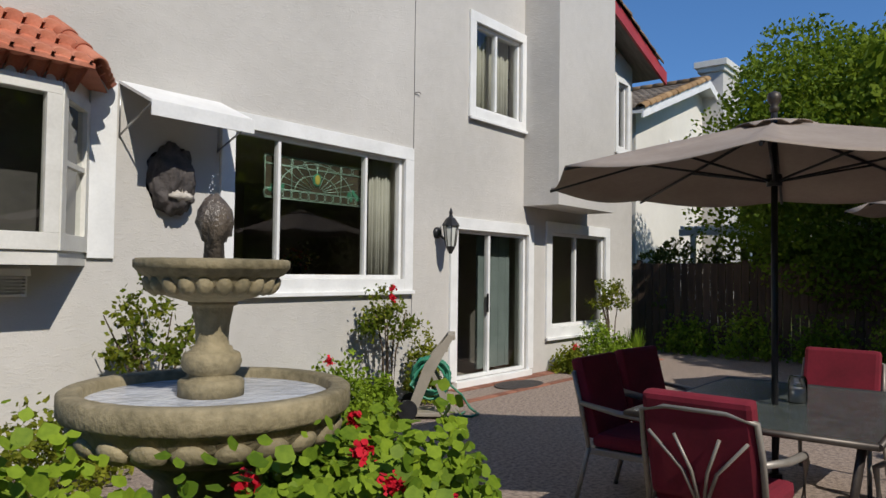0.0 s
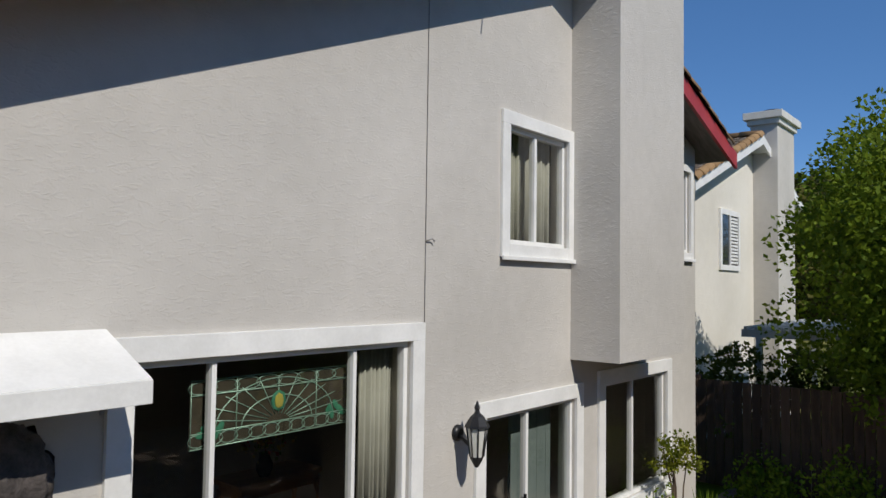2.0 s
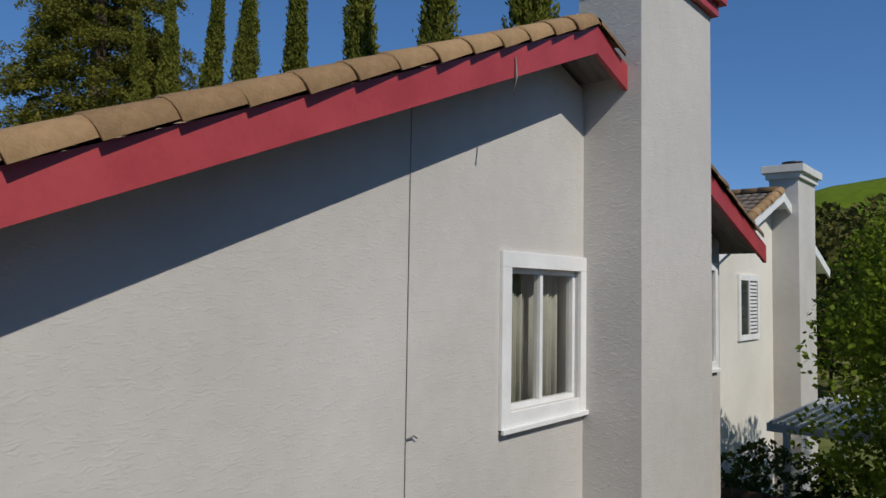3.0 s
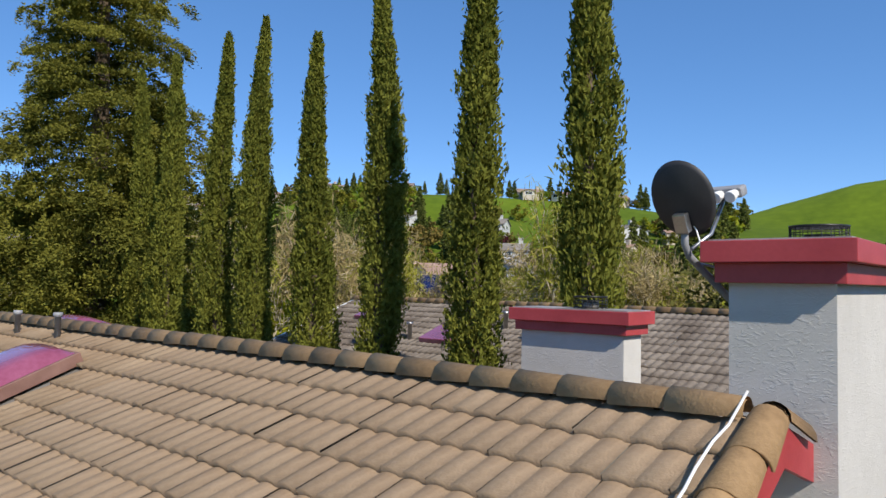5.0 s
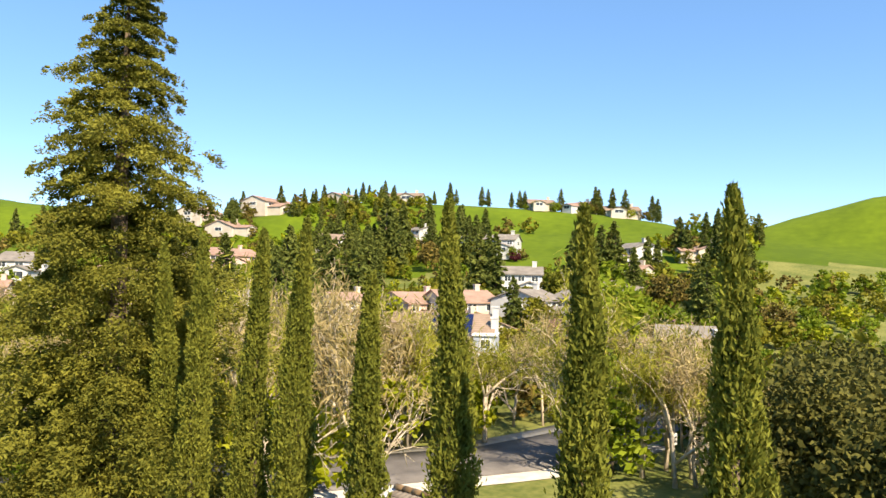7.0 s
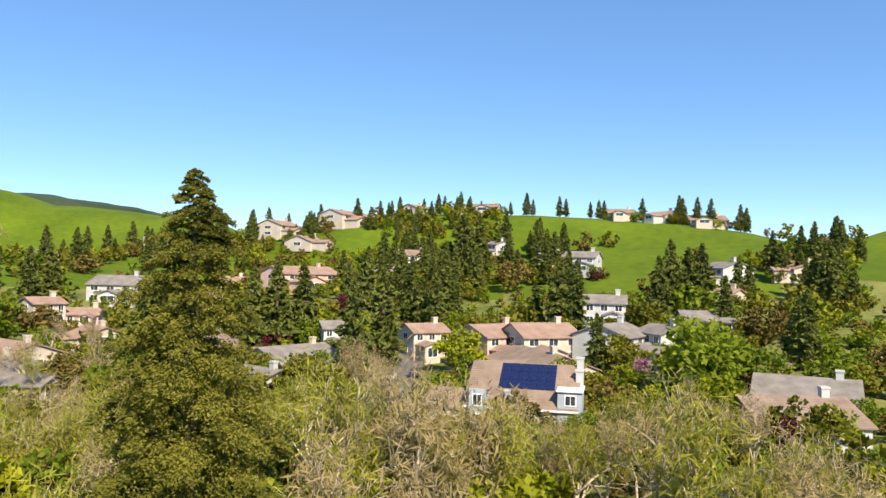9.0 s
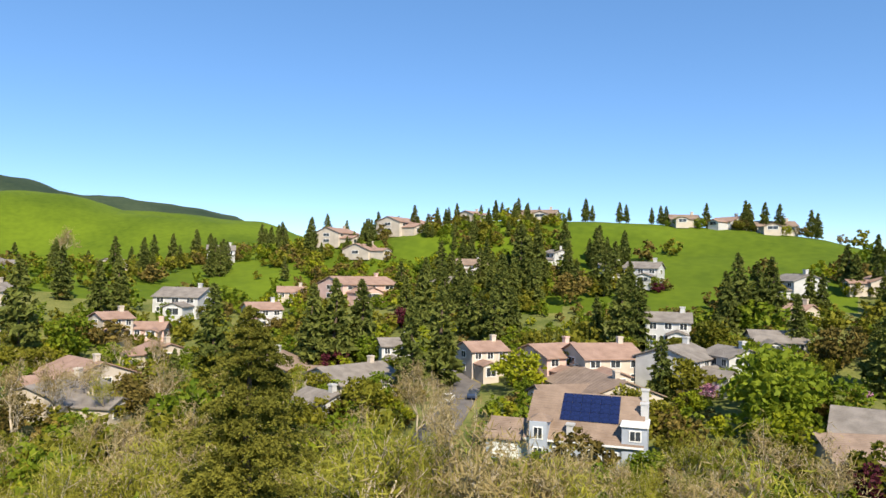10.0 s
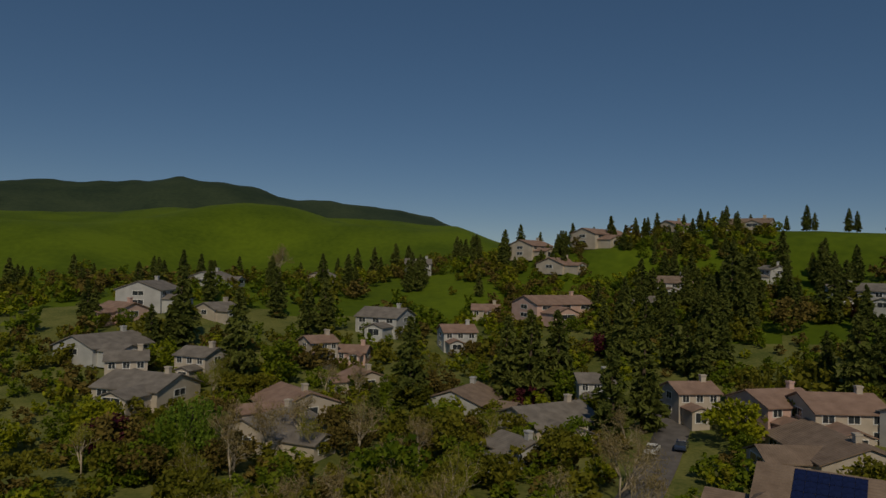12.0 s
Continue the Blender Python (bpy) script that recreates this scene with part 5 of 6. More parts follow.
# the great redwood behind the house
RW = add_tree("redwood_tree", "tall dark green redwood with drooping boughs", trunk_mesh(22.5, 0.42), redwood_mesh(11, 23.6, 4.5, 950, 480, 0.068, REDWOOD, 0.30), (7.7, 24.0, 0), 0, 1, 1)
# the green maple beyond the fence
add_tree("maple_tree", "broad bright green maple behind the fence", trunk_mesh(1.0, 0.035), crown_mesh(21, LEAF, 120, 560, 0.021, 0.95), (7.7, -3.9, 0.7), 0, 2.9, 1.0)
add_tree("maple_tree", "broad bright green maple behind the fence", trunk_mesh(1.0, 0.035), crown_mesh(22, LEAF, 90, 300, 0.030, 0.9), (9.4, -6.6, 1.6), 40, 3.3, 1.0)
# trees added out of view: they shade the fence and fill the window reflections
SHADE = crown_mesh(23, LEAF, 70, 150, 0.07, 0.8)
for x, y, s in ((5.6, -7.2, 2.9), (0.5, -13.0, 3.2), (-6.0, -14.0, 3.0), (-12.5, -14.5, 3.4), (7.5, -12.5, 3.6), (-17.0, -9.0, 3.2)):
    add_tree("garden_tree", "leafy green tree added out of view for shade and window reflections", trunk_mesh(1.0, 0.04), SHADE, (x, y, 0.8 * s / 3 ), 37 * x, s, 1.0)
for i, (x, y, s) in enumerate(((7.9, 0.2, 1.0), (8.2, -1.4, 1.15), (8.0, -3.4, 1.2), (8.3, -5.2, 1.2))):
    add_tree("hedge_shrub", "dark green hedge shrub behind the fence", trunk_mesh(0.5, 0.05), crown_mesh(30 + i, CONIFER, 30, 160, 0.06, 1.1), (x, y, 0.0), 60 * i, s, 1.0, cat="shrub")

CON_T = trunk_mesh(0.97, 0.022)
CON = [redwood_mesh(50 + i, 1.0, 0.21, 180, 10, 0.047, CONIFER, 0.20) for i in range(4)]
DEC_T = [limbs_mesh(60 + i, BARK, 1.7, 3, 0.045) for i in range(2)]
KINDS = {"olive": [crown_mesh(70 + i, OLIVE, 27, 40, 0.125) for i in range(3)], "fresh": [crown_mesh(75 + i, FRESH, 27, 40, 0.125) for i in range(3)],
         "spring": [crown_mesh(80 + i, SPRING, 28, 44, 0.12) for i in range(2)], "oak": [crown_mesh(85 + i, OAK_L, 27, 40, 0.125) for i in range(2)],
         "thicket": [crown_mesh(88, THICKET, 70, 120, 0.046, hollow=0.4)], "plum": [crown_mesh(90, PLUM, 22, 64, 0.11)], "blossom": [crown_mesh(91, BLOSSOM, 22, 64, 0.09, hollow=0.3)]}
WORDS = {"olive": "olive-green broadleaf tree", "fresh": "fresh green broadleaf tree", "spring": "bright yellow-green spring tree", "oak": "brown-green oak tree", "thicket": "dense brown-green oak tree", "plum": "dark purple-leaved plum tree", "blossom": "pink blossoming tree"}
BARE = [limbs_mesh(95 + i, PALEBARK, 1.0, 4, 0.018, 0.62, 3, 0.27) for i in range(3)]


def twig_mesh(seed, material, limbs, n, size):
    rng = np.random.default_rng(seed)
    co = np.empty(len(limbs.vertices) * 3)
    limbs.vertices.foreach_get("co", co)
    co = co.reshape(-1, 3)
    co = co[co[:, 2] > 0.38]
    return leaves("crown", co[rng.integers(0, len(co), n)] + rng.normal(size=(n, 3)) * 0.035, size, material, rng, np.tile([0, 0, 0.5], (n, 1)), long=9.0)


BARE_TW = [[twig_mesh(100 + i, m, b, 1200, 0.0060) for i, b in enumerate(BARE)] for m in (BUD, CATKIN)]


def place(x, y):
    return (x, y, ground_z(x, y) - 0.05)


def conifer(x, y, h, i):
    add_tree("conifer_tree", "tall dark green conifer on the hillside", CON_T, CON[i % 4], place(x, y), 83 * i, h, 1.0, "hillside conifers")


def broadleaf(kind, x, y, h, i):
    me = KINDS[kind]
    e = thing(("oak_tree" if kind == "thicket" else kind + "_tree") if kind in ("oak", "plum", "thicket") else "broadleaf_tree", WORDS[kind] + " in the valley", "tree", place(x, y), 71 * i, "valley trees")
    s = h / 2.0
    e.scale = (s * 1.05, s * 1.05, s)
    share("trunk", DEC_T[i % 2], e, Matrix.Diagonal((0.5, 0.5, 0.62, 1)))
    share("crown", me[i % len(me)], e, Matrix.Translation((0, 0, 0.06)))


def bare_tree(x, y, h, i, green=0):
    e = thing("bare_tree", "pale-barked tree with bare spring branches" if not green else "pale-barked tree just coming into leaf", "tree", place(x, y), 97 * i, "bare trees by the creek")
    e.scale = (h * 1.35, h * 1.35, h * 1.5)
    share("trunk", BARE[i % 3], e, Matrix())
    share("crown", BARE_TW[green][i % 3], e, Matrix())


# hillside conifers: place and height
NEAR_CON = ((21, 162, 21), (12, 197, 19), (5, 196, 10), (-10, 215, 12), (50, 139, 19), (71, 139, 18), (75, 137, 19), (82, 138, 18), (76, 111, 17), (106, 148, 18), (85, 114, 19), (114, 141, 14), (114, 131, 14), (122, 133, 12), (152, 161, 22), (163, 165, 19),
            (124, 102, 16), (126, 99, 15), (128, 112, 10), (104, 78, 11), (148, 195, 16), (112, 164, 13), (45, 206, 14), (50, 207, 15), (130, 53, 14), (134, 56, 12), (143, 74, 12))
FAR_CON = ((40, 226, 15), (103, 272, 13), (117, 248, 9), (203, 190, 15), (176, 217, 10), (179, 207, 12), (206, 176, 13), (42, 136, 8), (158, 164, 18), (155, 170, 13), (114, 136, 12), (-8, 214, 10), (9, 197, 9), (154, 198, 11), (209, 92, 13),
           (189, 72, 16), (207, 89, 11), (158, 95, 17), (164, 90, 16), (181, 89, 11), (183, 68, 16), (146, 91, 14), (161, 92, 15), (183, 87, 10), (23, 250, 13), (8, 262, 12), (2, 240, 12))
HILLTOP = ((185, 262, 12), (172, 271, 11), (193, 256, 9), (197, 253, 8), (200, 251, 9), (213, 240, 9), (215, 238, 8), (220, 233, 10), (235, 217, 6), (240, 212, 10), (242, 210, 7), (249, 201, 9), (251, 199, 8), (132, 294, 11), (135, 292, 10), (138, 291, 10),
           (168, 274, 10), (190, 259, 6), (208, 244, 7), (231, 222, 5), (255, 189, 7), (257, 186, 8), (258, 184, 8), (267, 171, 10), (274, 158, 12), (275, 157, 11), (278, 152, 12), (280, 147, 12), (285, 137, 11), (286, 135, 10))
for i, (x, y, h) in enumerate(NEAR_CON + FAR_CON + HILLTOP):
    conifer(x, y, h, i)
rng = np.random.default_rng(77)
for i in range(46):      # along the hilltop behind its houses
    a = radians(rng.uniform(44, 62))
    r = rng.uniform(285, 335)
    conifer(r * math.cos(a), 5 + r * math.sin(a), rng.uniform(5, 9), i)
for i in range(70):      # clumps on the slope
    a, r = radians(rng.choice([18, 21, 38, 41, 45, 48, 50, 53]) + rng.normal() * 1.3), rng.uniform(195, 275)
    conifer(r * math.cos(a), 5 + r * math.sin(a), rng.uniform(8, 14), i)
for i in range(60):      # the belt of woods before the pasture
    a, r = radians(rng.uniform(60, 104)), rng.uniform(270, 400)
    conifer(r * math.cos(a), 5 + r * math.sin(a), rng.uniform(8, 15), i)

# ---- roads, lawns ----
ROAD_A = ((-8, 62), (10, 51), (28, 40), (42, 33.5), (58, 31.5), (75, 30), (100, 20), (130, 5))
ROAD_B = ((50, 76), (58, 83), (76, 99), (90, 112), (97, 130))


def strip(name, label, pts, w, lift, material, cat):
    v, f = [], []
    fine = []
    for (x0, y0), (x1, y1) in zip(pts, pts[1:]):
        fine += [(x0 + (x1 - x0) * k / 8, y0 + (y1 - y0) * k / 8) for k in range(8)]
    for i, (x, y) in enumerate(fine):
        j = min(i + 1, len(fine) - 1)
        k = max(i - 1, 0)
        dx, dy = fine[j][0] - fine[k][0], fine[j][1] - fine[k][1]
        L = math.hypot(dx, dy)
        for s in (-1, -0.33, 0.33, 1):
            px, py = x - dy / L * w * s, y + dx / L * w * s
            v.append((px, py, ground_z(px, py) + lift))
    for i in range(len(fine) - 1):
        f += [(4 * i + k, 4 * i + k + 4, 4 * i + k + 5, 4 * i + k + 1) for k in range(3)]
    ob = new(name, mesh_from(name, v, f, material))
    ob.modifiers.new("thick", "SOLIDIFY").thickness = 0.05
    return tagged(ob, label, cat, kind="structure")


PAVE = mat("concrete_walk", (0.34, 0.31, 0.27), (0.46, 0.43, 0.38), 1.5, 0.9)
strip("pavement", "pale concrete walk beside the street", ROAD_A, 5.8, 0.03, PAVE, "pavement")
strip("road", "grey asphalt street between the gardens", ROAD_A, 3.9, 0.09, ASPHALT, "road")
strip("road", "grey asphalt street between the gardens", ROAD_B, 2.9, 0.12, ASPHALT, "road")
LAWN = mat("lawn", (0.10, 0.19, 0.015), (0.17, 0.28, 0.03), 0.2, 0.95, fine=0.6)


def patch(name, label, cx, cy, rx, ry, turn, material, lift=0.05):
    v, f = [], []
    for j in range(13):
        for i in range(48):
            a = 2 * math.pi * i / 48
            k = j / 12 * (1 + 0.10 * math.sin(3 * a + cx) + 0.06 * math.sin(5 * a))
            x, y = rx * k * math.cos(a), ry * k * math.sin(a)
            c, s = math.cos(radians(turn)), math.sin(radians(turn))
            px, py = cx + c * x - s * y, cy + s * x + c * y
            v.append((px, py, ground_z(px, py) + lift))
    for j in range(12):
        f += [(48 * j + i, 48 * j + 48 + i, 48 * j + 48 + (i + 1) % 48, 48 * j + (i + 1) % 48) for i in range(48)]
    return tagged(new(name, mesh_from(name, v, f, material)), label, "ground", kind="structure")


patch("ground_lawn", "bright green lawn behind a rail fence", 58, 63, 12, 8, 35, LAWN, 0.045)

# ---- the grey-roofed house next door ----
NP, NZ, NS = 13.1, 7.02, 0.36
nb = thing("neighbour_house", "cream stucco house with white trim and grey tile roof", "house")


def nrake(x):
    return NZ - abs(x - NP) * NS


part("wall", prism([(9.1, -0.1), (17.2, -0.1), (17.2, nrake(17.2) - 0.15), (NP, NZ - 0.15), (9.1, nrake(9.1) - 0.15)], "y", 1.65, 1.85), STUCCO_CREAM, nb)
part("wall", boxes((9.1, 9.3, 1.85, 16.4, -0.1, nrake(9.1) - 0.2)), STUCCO_CREAM, nb)
part("wall", boxes((17.0, 17.2, 1.85, 16.4, -0.1, nrake(17.2) - 0.2)), STUCCO_CREAM, nb)
part("wall", prism([(9.3, -0.1), (17.0, -0.1), (17.0, nrake(17) - 0.15), (NP, NZ - 0.15), (9.3, nrake(9.3) - 0.15)], "y", 16.2, 16.4), STUCCO_CREAM, nb)
nroof = part("roof", prism([(8.5, nrake(8.5) - 0.1), (NP, NZ - 0.1), (17.7, nrake(17.7) - 0.1), (17.7, nrake(17.7) - 0.02), (NP, NZ - 0.02), (8.5, nrake(8.5) - 0.02)], "y", 1.25, 16.7), WHITE, nb, "grey tile roof")
for a, b in ((8.5, NP), (NP, 17.7)):
    part("fascia", prism([(a, nrake(a) - 0.22), (b, nrake(b) - 0.22), (b, nrake(b)), (a, nrake(a))], "y", 1.20, 1.248), WHITE, nb)
for s in (-1, 1):
    o, u, d, n = slope_frame(s, NP, NZ - 0.01, NS)
    tile_field(nroof, o, u, d, n, 1.3, 16.6, 4.6 * 1.06, TILE_GREY)
barrels("ridge_tile", nroof, (NP, 16.6, NZ + 0.03), (NP, 1.3, NZ + 0.03))
barrels("rake_tile", nroof, (8.5, 1.27, nrake(8.5) + 0.02), (NP - 0.02, 1.27, NZ + 0.02))
nc = part("chimney", boxes((13.75, 15.35, 1.05, 1.70, 0.0, 7.45)), STUCCO, nb)
part("cap", boxes((13.68, 15.42, 0.98, 1.77, 7.42, 7.56), (13.6, 15.5, 0.9, 1.85, 7.56, 7.74), bevel=0.01), OLDWHITE, nc)
part("flue", lathe([(0.2, 0), (0.2, 0.16), (0.24, 0.16), (0.24, 0.2)], 20, at=(14.6, 1.38, 7.74)), BLACKMETAL, nc)
nw = part("window", boxes((11.15, 12.55, 1.60, 1.648, 4.95, 5.07), (11.15, 12.55, 1.60, 1.648, 3.66, 3.78), (11.15, 11.27, 1.60, 1.648, 3.78, 4.95), (12.43, 12.55, 1.60, 1.648, 3.78, 4.95), (11.82, 11.88, 1.60, 1.648, 3.78, 4.95)), WHITE, nb)
part("pane", boxes((11.27, 12.43, 1.625, 1.645, 3.78, 4.95)), mat("dark_pane", (0.02, 0.025, 0.03), (0.05, 0.055, 0.06), 2, 0.06), nw)
for i in range(14):
    part("shutter_slat", boxes((11.9, 12.4, 1.612, 1.622, 3.82 + 0.08 * i, 3.87 + 0.08 * i)), WHITE, nw)
c3 = part("chimney", boxes((8.25, 8.95, 5.55, 6.3, -0.05, 6.85)), GREYPAINT, nb)
part("cap", boxes((8.17, 9.03, 5.47, 6.38, 6.85, 7.1), bevel=0.01), RED, c3)
for x, y in ((12.0, 14.3), (10.9, 10.6)):
    sk = part("skylight", boxes((-0.5, 0.5, -0.5, 0.5, 0, 0.13), bevel=0.02), PINK, nb, "pinkish domed acrylic skylight")
    sk.matrix_basis = pose(x, y, nrake(x) + 0.03, 0, -19.8, 0)
for x, y in ((11.6, 9.2), (11.0, 8.0), (10.6, 11.6), (11.8, 7.9)):
    part("vent_pipe", lathe([(0.06, -0.05), (0.06, 0.4), (0.09, 0.4), (0.09, 0.46)], 12, at=(x, y, nrake(x))), ALU, nb)

# slatted white pergola beyond the fence
pg = thing("pergola", "weathered white slatted pergola in the next yard", "pergola", (9.2, -1.2, 0))
for i in range(24):
    part("slat", boxes((-1.0, 3.6, -2.2 + 0.155 * i, -2.15 + 0.155 * i, 2.5, 2.56)), WHITE, pg)
for x in (-0.8, 3.4):
    part("beam", boxes((x - 0.06, x + 0.06, -2.4, 1.5, 2.36, 2.5)), WHITE, pg)
    for y in (-2.1, 1.2):
        part("post", boxes((x - 0.05, x + 0.05, y - 0.05, y + 0.05, 0, 2.36)), WHITE, pg)

# ---- houses of the valley ----
WALLS = {"white": mat("white_wall", (0.40, 0.40, 0.39), (0.52, 0.52, 0.51), 0.4, 0.85), "tan": mat("tan_wall", (0.44, 0.38, 0.31), (0.56, 0.49, 0.41), 0.4, 0.85),
         "pink": mat("pink_wall", (0.55, 0.36, 0.30), (0.66, 0.46, 0.40), 0.4, 0.85), "grey": mat("grey_wall", (0.30, 0.34, 0.40), (0.40, 0.44, 0.50), 0.4, 0.85)}
PANE = mat("far_pane", (0.02, 0.025, 0.03), (0.06, 0.07, 0.08), 1, 0.08)


def roof_rows(name, dark, light):
    m = mat(name, dark, light, 0.5, 0.9, fine=0.5)
    n, l = m.node_tree.nodes, m.node_tree.links
    co = n.new("ShaderNodeTexCoord")
    w = n.new("ShaderNodeTexWave")
    w.bands_direction = "Y"
    w.inputs["Scale"].default_value, w.inputs["Distortion"].default_value = 0.85, 0.4
    l.new(co.outputs["Object"], w.inputs[0])
    e = n.new("ShaderNodeBump")
    e.inputs["Strength"].default_value, e.inputs["Distance"].default_value = 0.8, 0.05
    l.new(w.outputs[0], e.inputs["Height"])
    l.new(e.outputs[0], n["Principled BSDF"].inputs["Normal"])
    return m


ROOFS = {"brown": roof_rows("brown_roof", (0.18, 0.125, 0.09), (0.29, 0.21, 0.155)), "grey": roof_rows("grey_roof", (0.15, 0.13, 0.11), (0.26, 0.23, 0.20)), "rose": roof_rows("rose_roof", (0.24, 0.15, 0.11), (0.36, 0.235, 0.18))}


def valley_house(x, y, w, wall, rf, storeys=2, turn=None, wing=True, chimney_at=0.32):
    az = math.degrees(math.atan2(y - 5, x))
    hash_ = (x * 7 + y * 13) % 11
    turn = az - 90 + (hash_ - 5) * 13 if turn is None else turn
    d, hh = min(w, 13.0), 2.45 * storeys
    words = {"white": "white", "tan": "tan", "pink": "pink", "grey": "blue-grey"}[wall] + " stucco house with " + {"brown": "brown", "grey": "grey", "rose": "reddish"}[rf] + " tile roof"
    e = thing("valley_house", words + " among trees", "house", (x, y, ground_z(x, y) - 0.1), turn, "valley houses")
    rise = 0.36 * d / 2
    part("wall", prism([(-d / 2, -1.5), (d / 2, -1.5), (d / 2, hh), (0, hh + rise), (-d / 2, hh)], "x", -w / 2, w / 2), WALLS[wall], e)
    o = 0.5
    part("roof", prism([(-d / 2 - o, hh - 0.36 * o + 0.06), (0, hh + rise + 0.06), (d / 2 + o, hh - 0.36 * o + 0.06), (d / 2 + o, hh - 0.36 * o + 0.26), (0, hh + rise + 0.28), (-d / 2 - o, hh - 0.36 * o + 0.26)], "x", -w / 2 - 0.4, w / 2 + 0.4), ROOFS[rf], e)
    part("chimney", boxes((w * chimney_at - 0.5, w * chimney_at + 0.5, -0.5, 0.4, hh, hh + rise + 1.2), (w * chimney_at - 0.6, w * chimney_at + 0.6, -0.6, 0.5, hh + rise + 1.2, hh + rise + 1.45)), WALLS[wall], e)
    if wing:
        ww, wd, wh = w * 0.42, d * 0.5, hh - (2.4 if storeys > 1 else 0.4)
        wx = -w * 0.22 if hash_ > 5 else w * 0.2
        part("wing", prism([(wx - ww / 2, -1.5), (wx + ww / 2, -1.5), (wx + ww / 2, wh), (wx, wh + 0.36 * ww / 2), (wx - ww / 2, wh)], "y", -d / 2 - wd, -d / 2 + 0.3), WALLS[wall], e)
        part("wing_roof", prism([(wx - ww / 2 - 0.4, wh - 0.1), (wx, wh + 0.18 * ww + 0.08), (wx + ww / 2 + 0.4, wh - 0.1), (wx + ww / 2 + 0.4, wh + 0.1), (wx, wh + 0.18 * ww + 0.3), (wx - ww / 2 - 0.4, wh + 0.1)], "y", -d / 2 - wd - 0.4, -d / 2 + (2.5 if storeys > 1 else 3.2)), ROOFS[rf], e)
        win(e, wx - ww * 0.3, wx + ww * 0.3, -d / 2 - wd, 0.5 if hash_ % 2 else 0.9, 2.2)
    for s in range(storeys):
        for k in range(3):
            cx = -w / 2 + w * (k + 0.5) / 3
            win(e, cx - w * 0.075, cx + w * 0.075, -d / 2, 0.9 + 2.5 * s, 2.1 + 2.5 * s)
        for sx in (-1, 1):
            win(e, -d * 0.12, d * 0.12, sx * w / 2, 0.9 + 2.5 * s, 2.1 + 2.5 * s, True)
    return e


def win(e, a, b, at, z0, z1, end=False):
    """A framed window on the front, or on an end wall."""
    s = 1 if at > 0 else -1
    y0, y1 = sorted((at + s * 0.08, at - s * 0.02))
    p0, p1 = sorted((at + s * 0.10, at - s * 0.02))
    rows = [(a, b, y0, y1, z1, z1 + 0.14), (a, b, y0, y1, z0 - 0.14, z0), (a - 0.14, a, y0, y1, z0 - 0.14, z1 + 0.14), (b, b + 0.14, y0, y1, z0 - 0.14, z1 + 0.14), ((a + b) / 2 - 0.04, (a + b) / 2 + 0.04, y0, y1, z0, z1)]
    glass = (a, b, at - 0.05, at + 0.05, z0, z1)
    if end:
        rows = [(r[2], r[3], r[0], r[1], r[4], r[5]) for r in rows]
        glass = (glass[2], glass[3], glass[0], glass[1], z0, z1)
    f = part("window", boxes(*rows), WHITE, e)
    part("pane", boxes(glass), PANE, f)


HOMES = (("brown", "tan", 1, ((98, 86, 19), (229, 229, 16))),
         ("rose", "tan", 2, ((109, 95, 12), (98, 117, 8), (42, 181, 7), (159, 284, 15), (184, 268, 24))),
         ("rose", "pink", 2, ((105, 104, 11), (124, 208, 23))),
         ("grey", "white", 2, ((86, 131, 7), (116, 83, 11), (132, 96, 9), (5, 235, 14), (69, 211, 13), (181, 151, 8), (185, 141, 10), (113, 300, 11), (195, 187, 7), (123, 76, 8), (195, 99, 10))),
         ("brown", "white", 1, ((62, 140, 12), (93, 41, 13))),
         ("grey", "tan", 1, ((70, 122, 15), (23, 133, 14), (4, 163, 15), (23, 226, 9), (74, 312, 10), (142, 78, 10))),
         ("grey", "white", 1, ((57, 109, 8), (-5, 192, 16), (27, 290, 15), (150, 191, 11), (106, 44, 13))),
         ("rose", "tan", 1, ((30, 148, 13), (47, 160, 8), (155, 254, 13), (109, 226, 9), (173, 89, 8), (213, 85, 10), (208, 250, 10))),
         ("grey", "tan", 2, ((0, 173, 8), (15, 174, 8))),
         ("rose", "pink", 1, ((-2, 222, 10), (51, 181, 7))),
         ("rose", "white", 2, ((82, 189, 9),)),
         ("rose", "white", 1, ((275, 166, 12),)),
         ("brown", "white", 2, ((165, 201, 11),)),
         ("brown", "tan", 1, ((265, 181, 12), (283, 151, 15))))
for rf, wall, st_, spots in HOMES:
    for x, y, w in spots:
        valley_house(x, y, w, wall, rf, st_)

# the house with roof panels
SX, SY, ST = 74.6, 68.6, -56
SRZ, SEZ, SD = 7.9, 3.0, 7.2        # ridge, front eave, and how far the eave lies before the ridge
SPITCH = (SRZ - SEZ) / SD
sol = thing("valley_house", "blue-grey house with a long tiled roof and white trim", "house", (SX, SY, ground_z(SX, SY) - 0.1), ST, "valley houses")
part("wall", prism([(-SD + 0.5, -1.5), (5.0, -1.5), (5.0, 4.4), (0, SRZ - 0.2), (-SD + 0.5, SEZ + 0.15)], "x", -7.0, 7.5), WALLS["grey"], sol)
part("roof", prism([(-SD, SEZ), (0, SRZ), (5.5, 4.2), (5.5, 4.4), (0, SRZ + 0.22), (-SD, SEZ + 0.22)], "x", -7.4, 7.3), ROOFS["brown"], sol)
part("eave_board", boxes((-7.4, 7.3, -SD - 0.06, -SD - 0.005, SEZ - 0.05, SEZ + 0.2)), WHITE, sol)
part("dormer", boxes((4.7, 7.7, -SD + 0.3, -2.0, 0.0, 5.5)), WALLS["grey"], sol)
part("dormer_roof", boxes((4.5, 7.9, -SD + 0.05, -1.6, 5.5, 5.68), bevel=0.03), WHITE, sol)
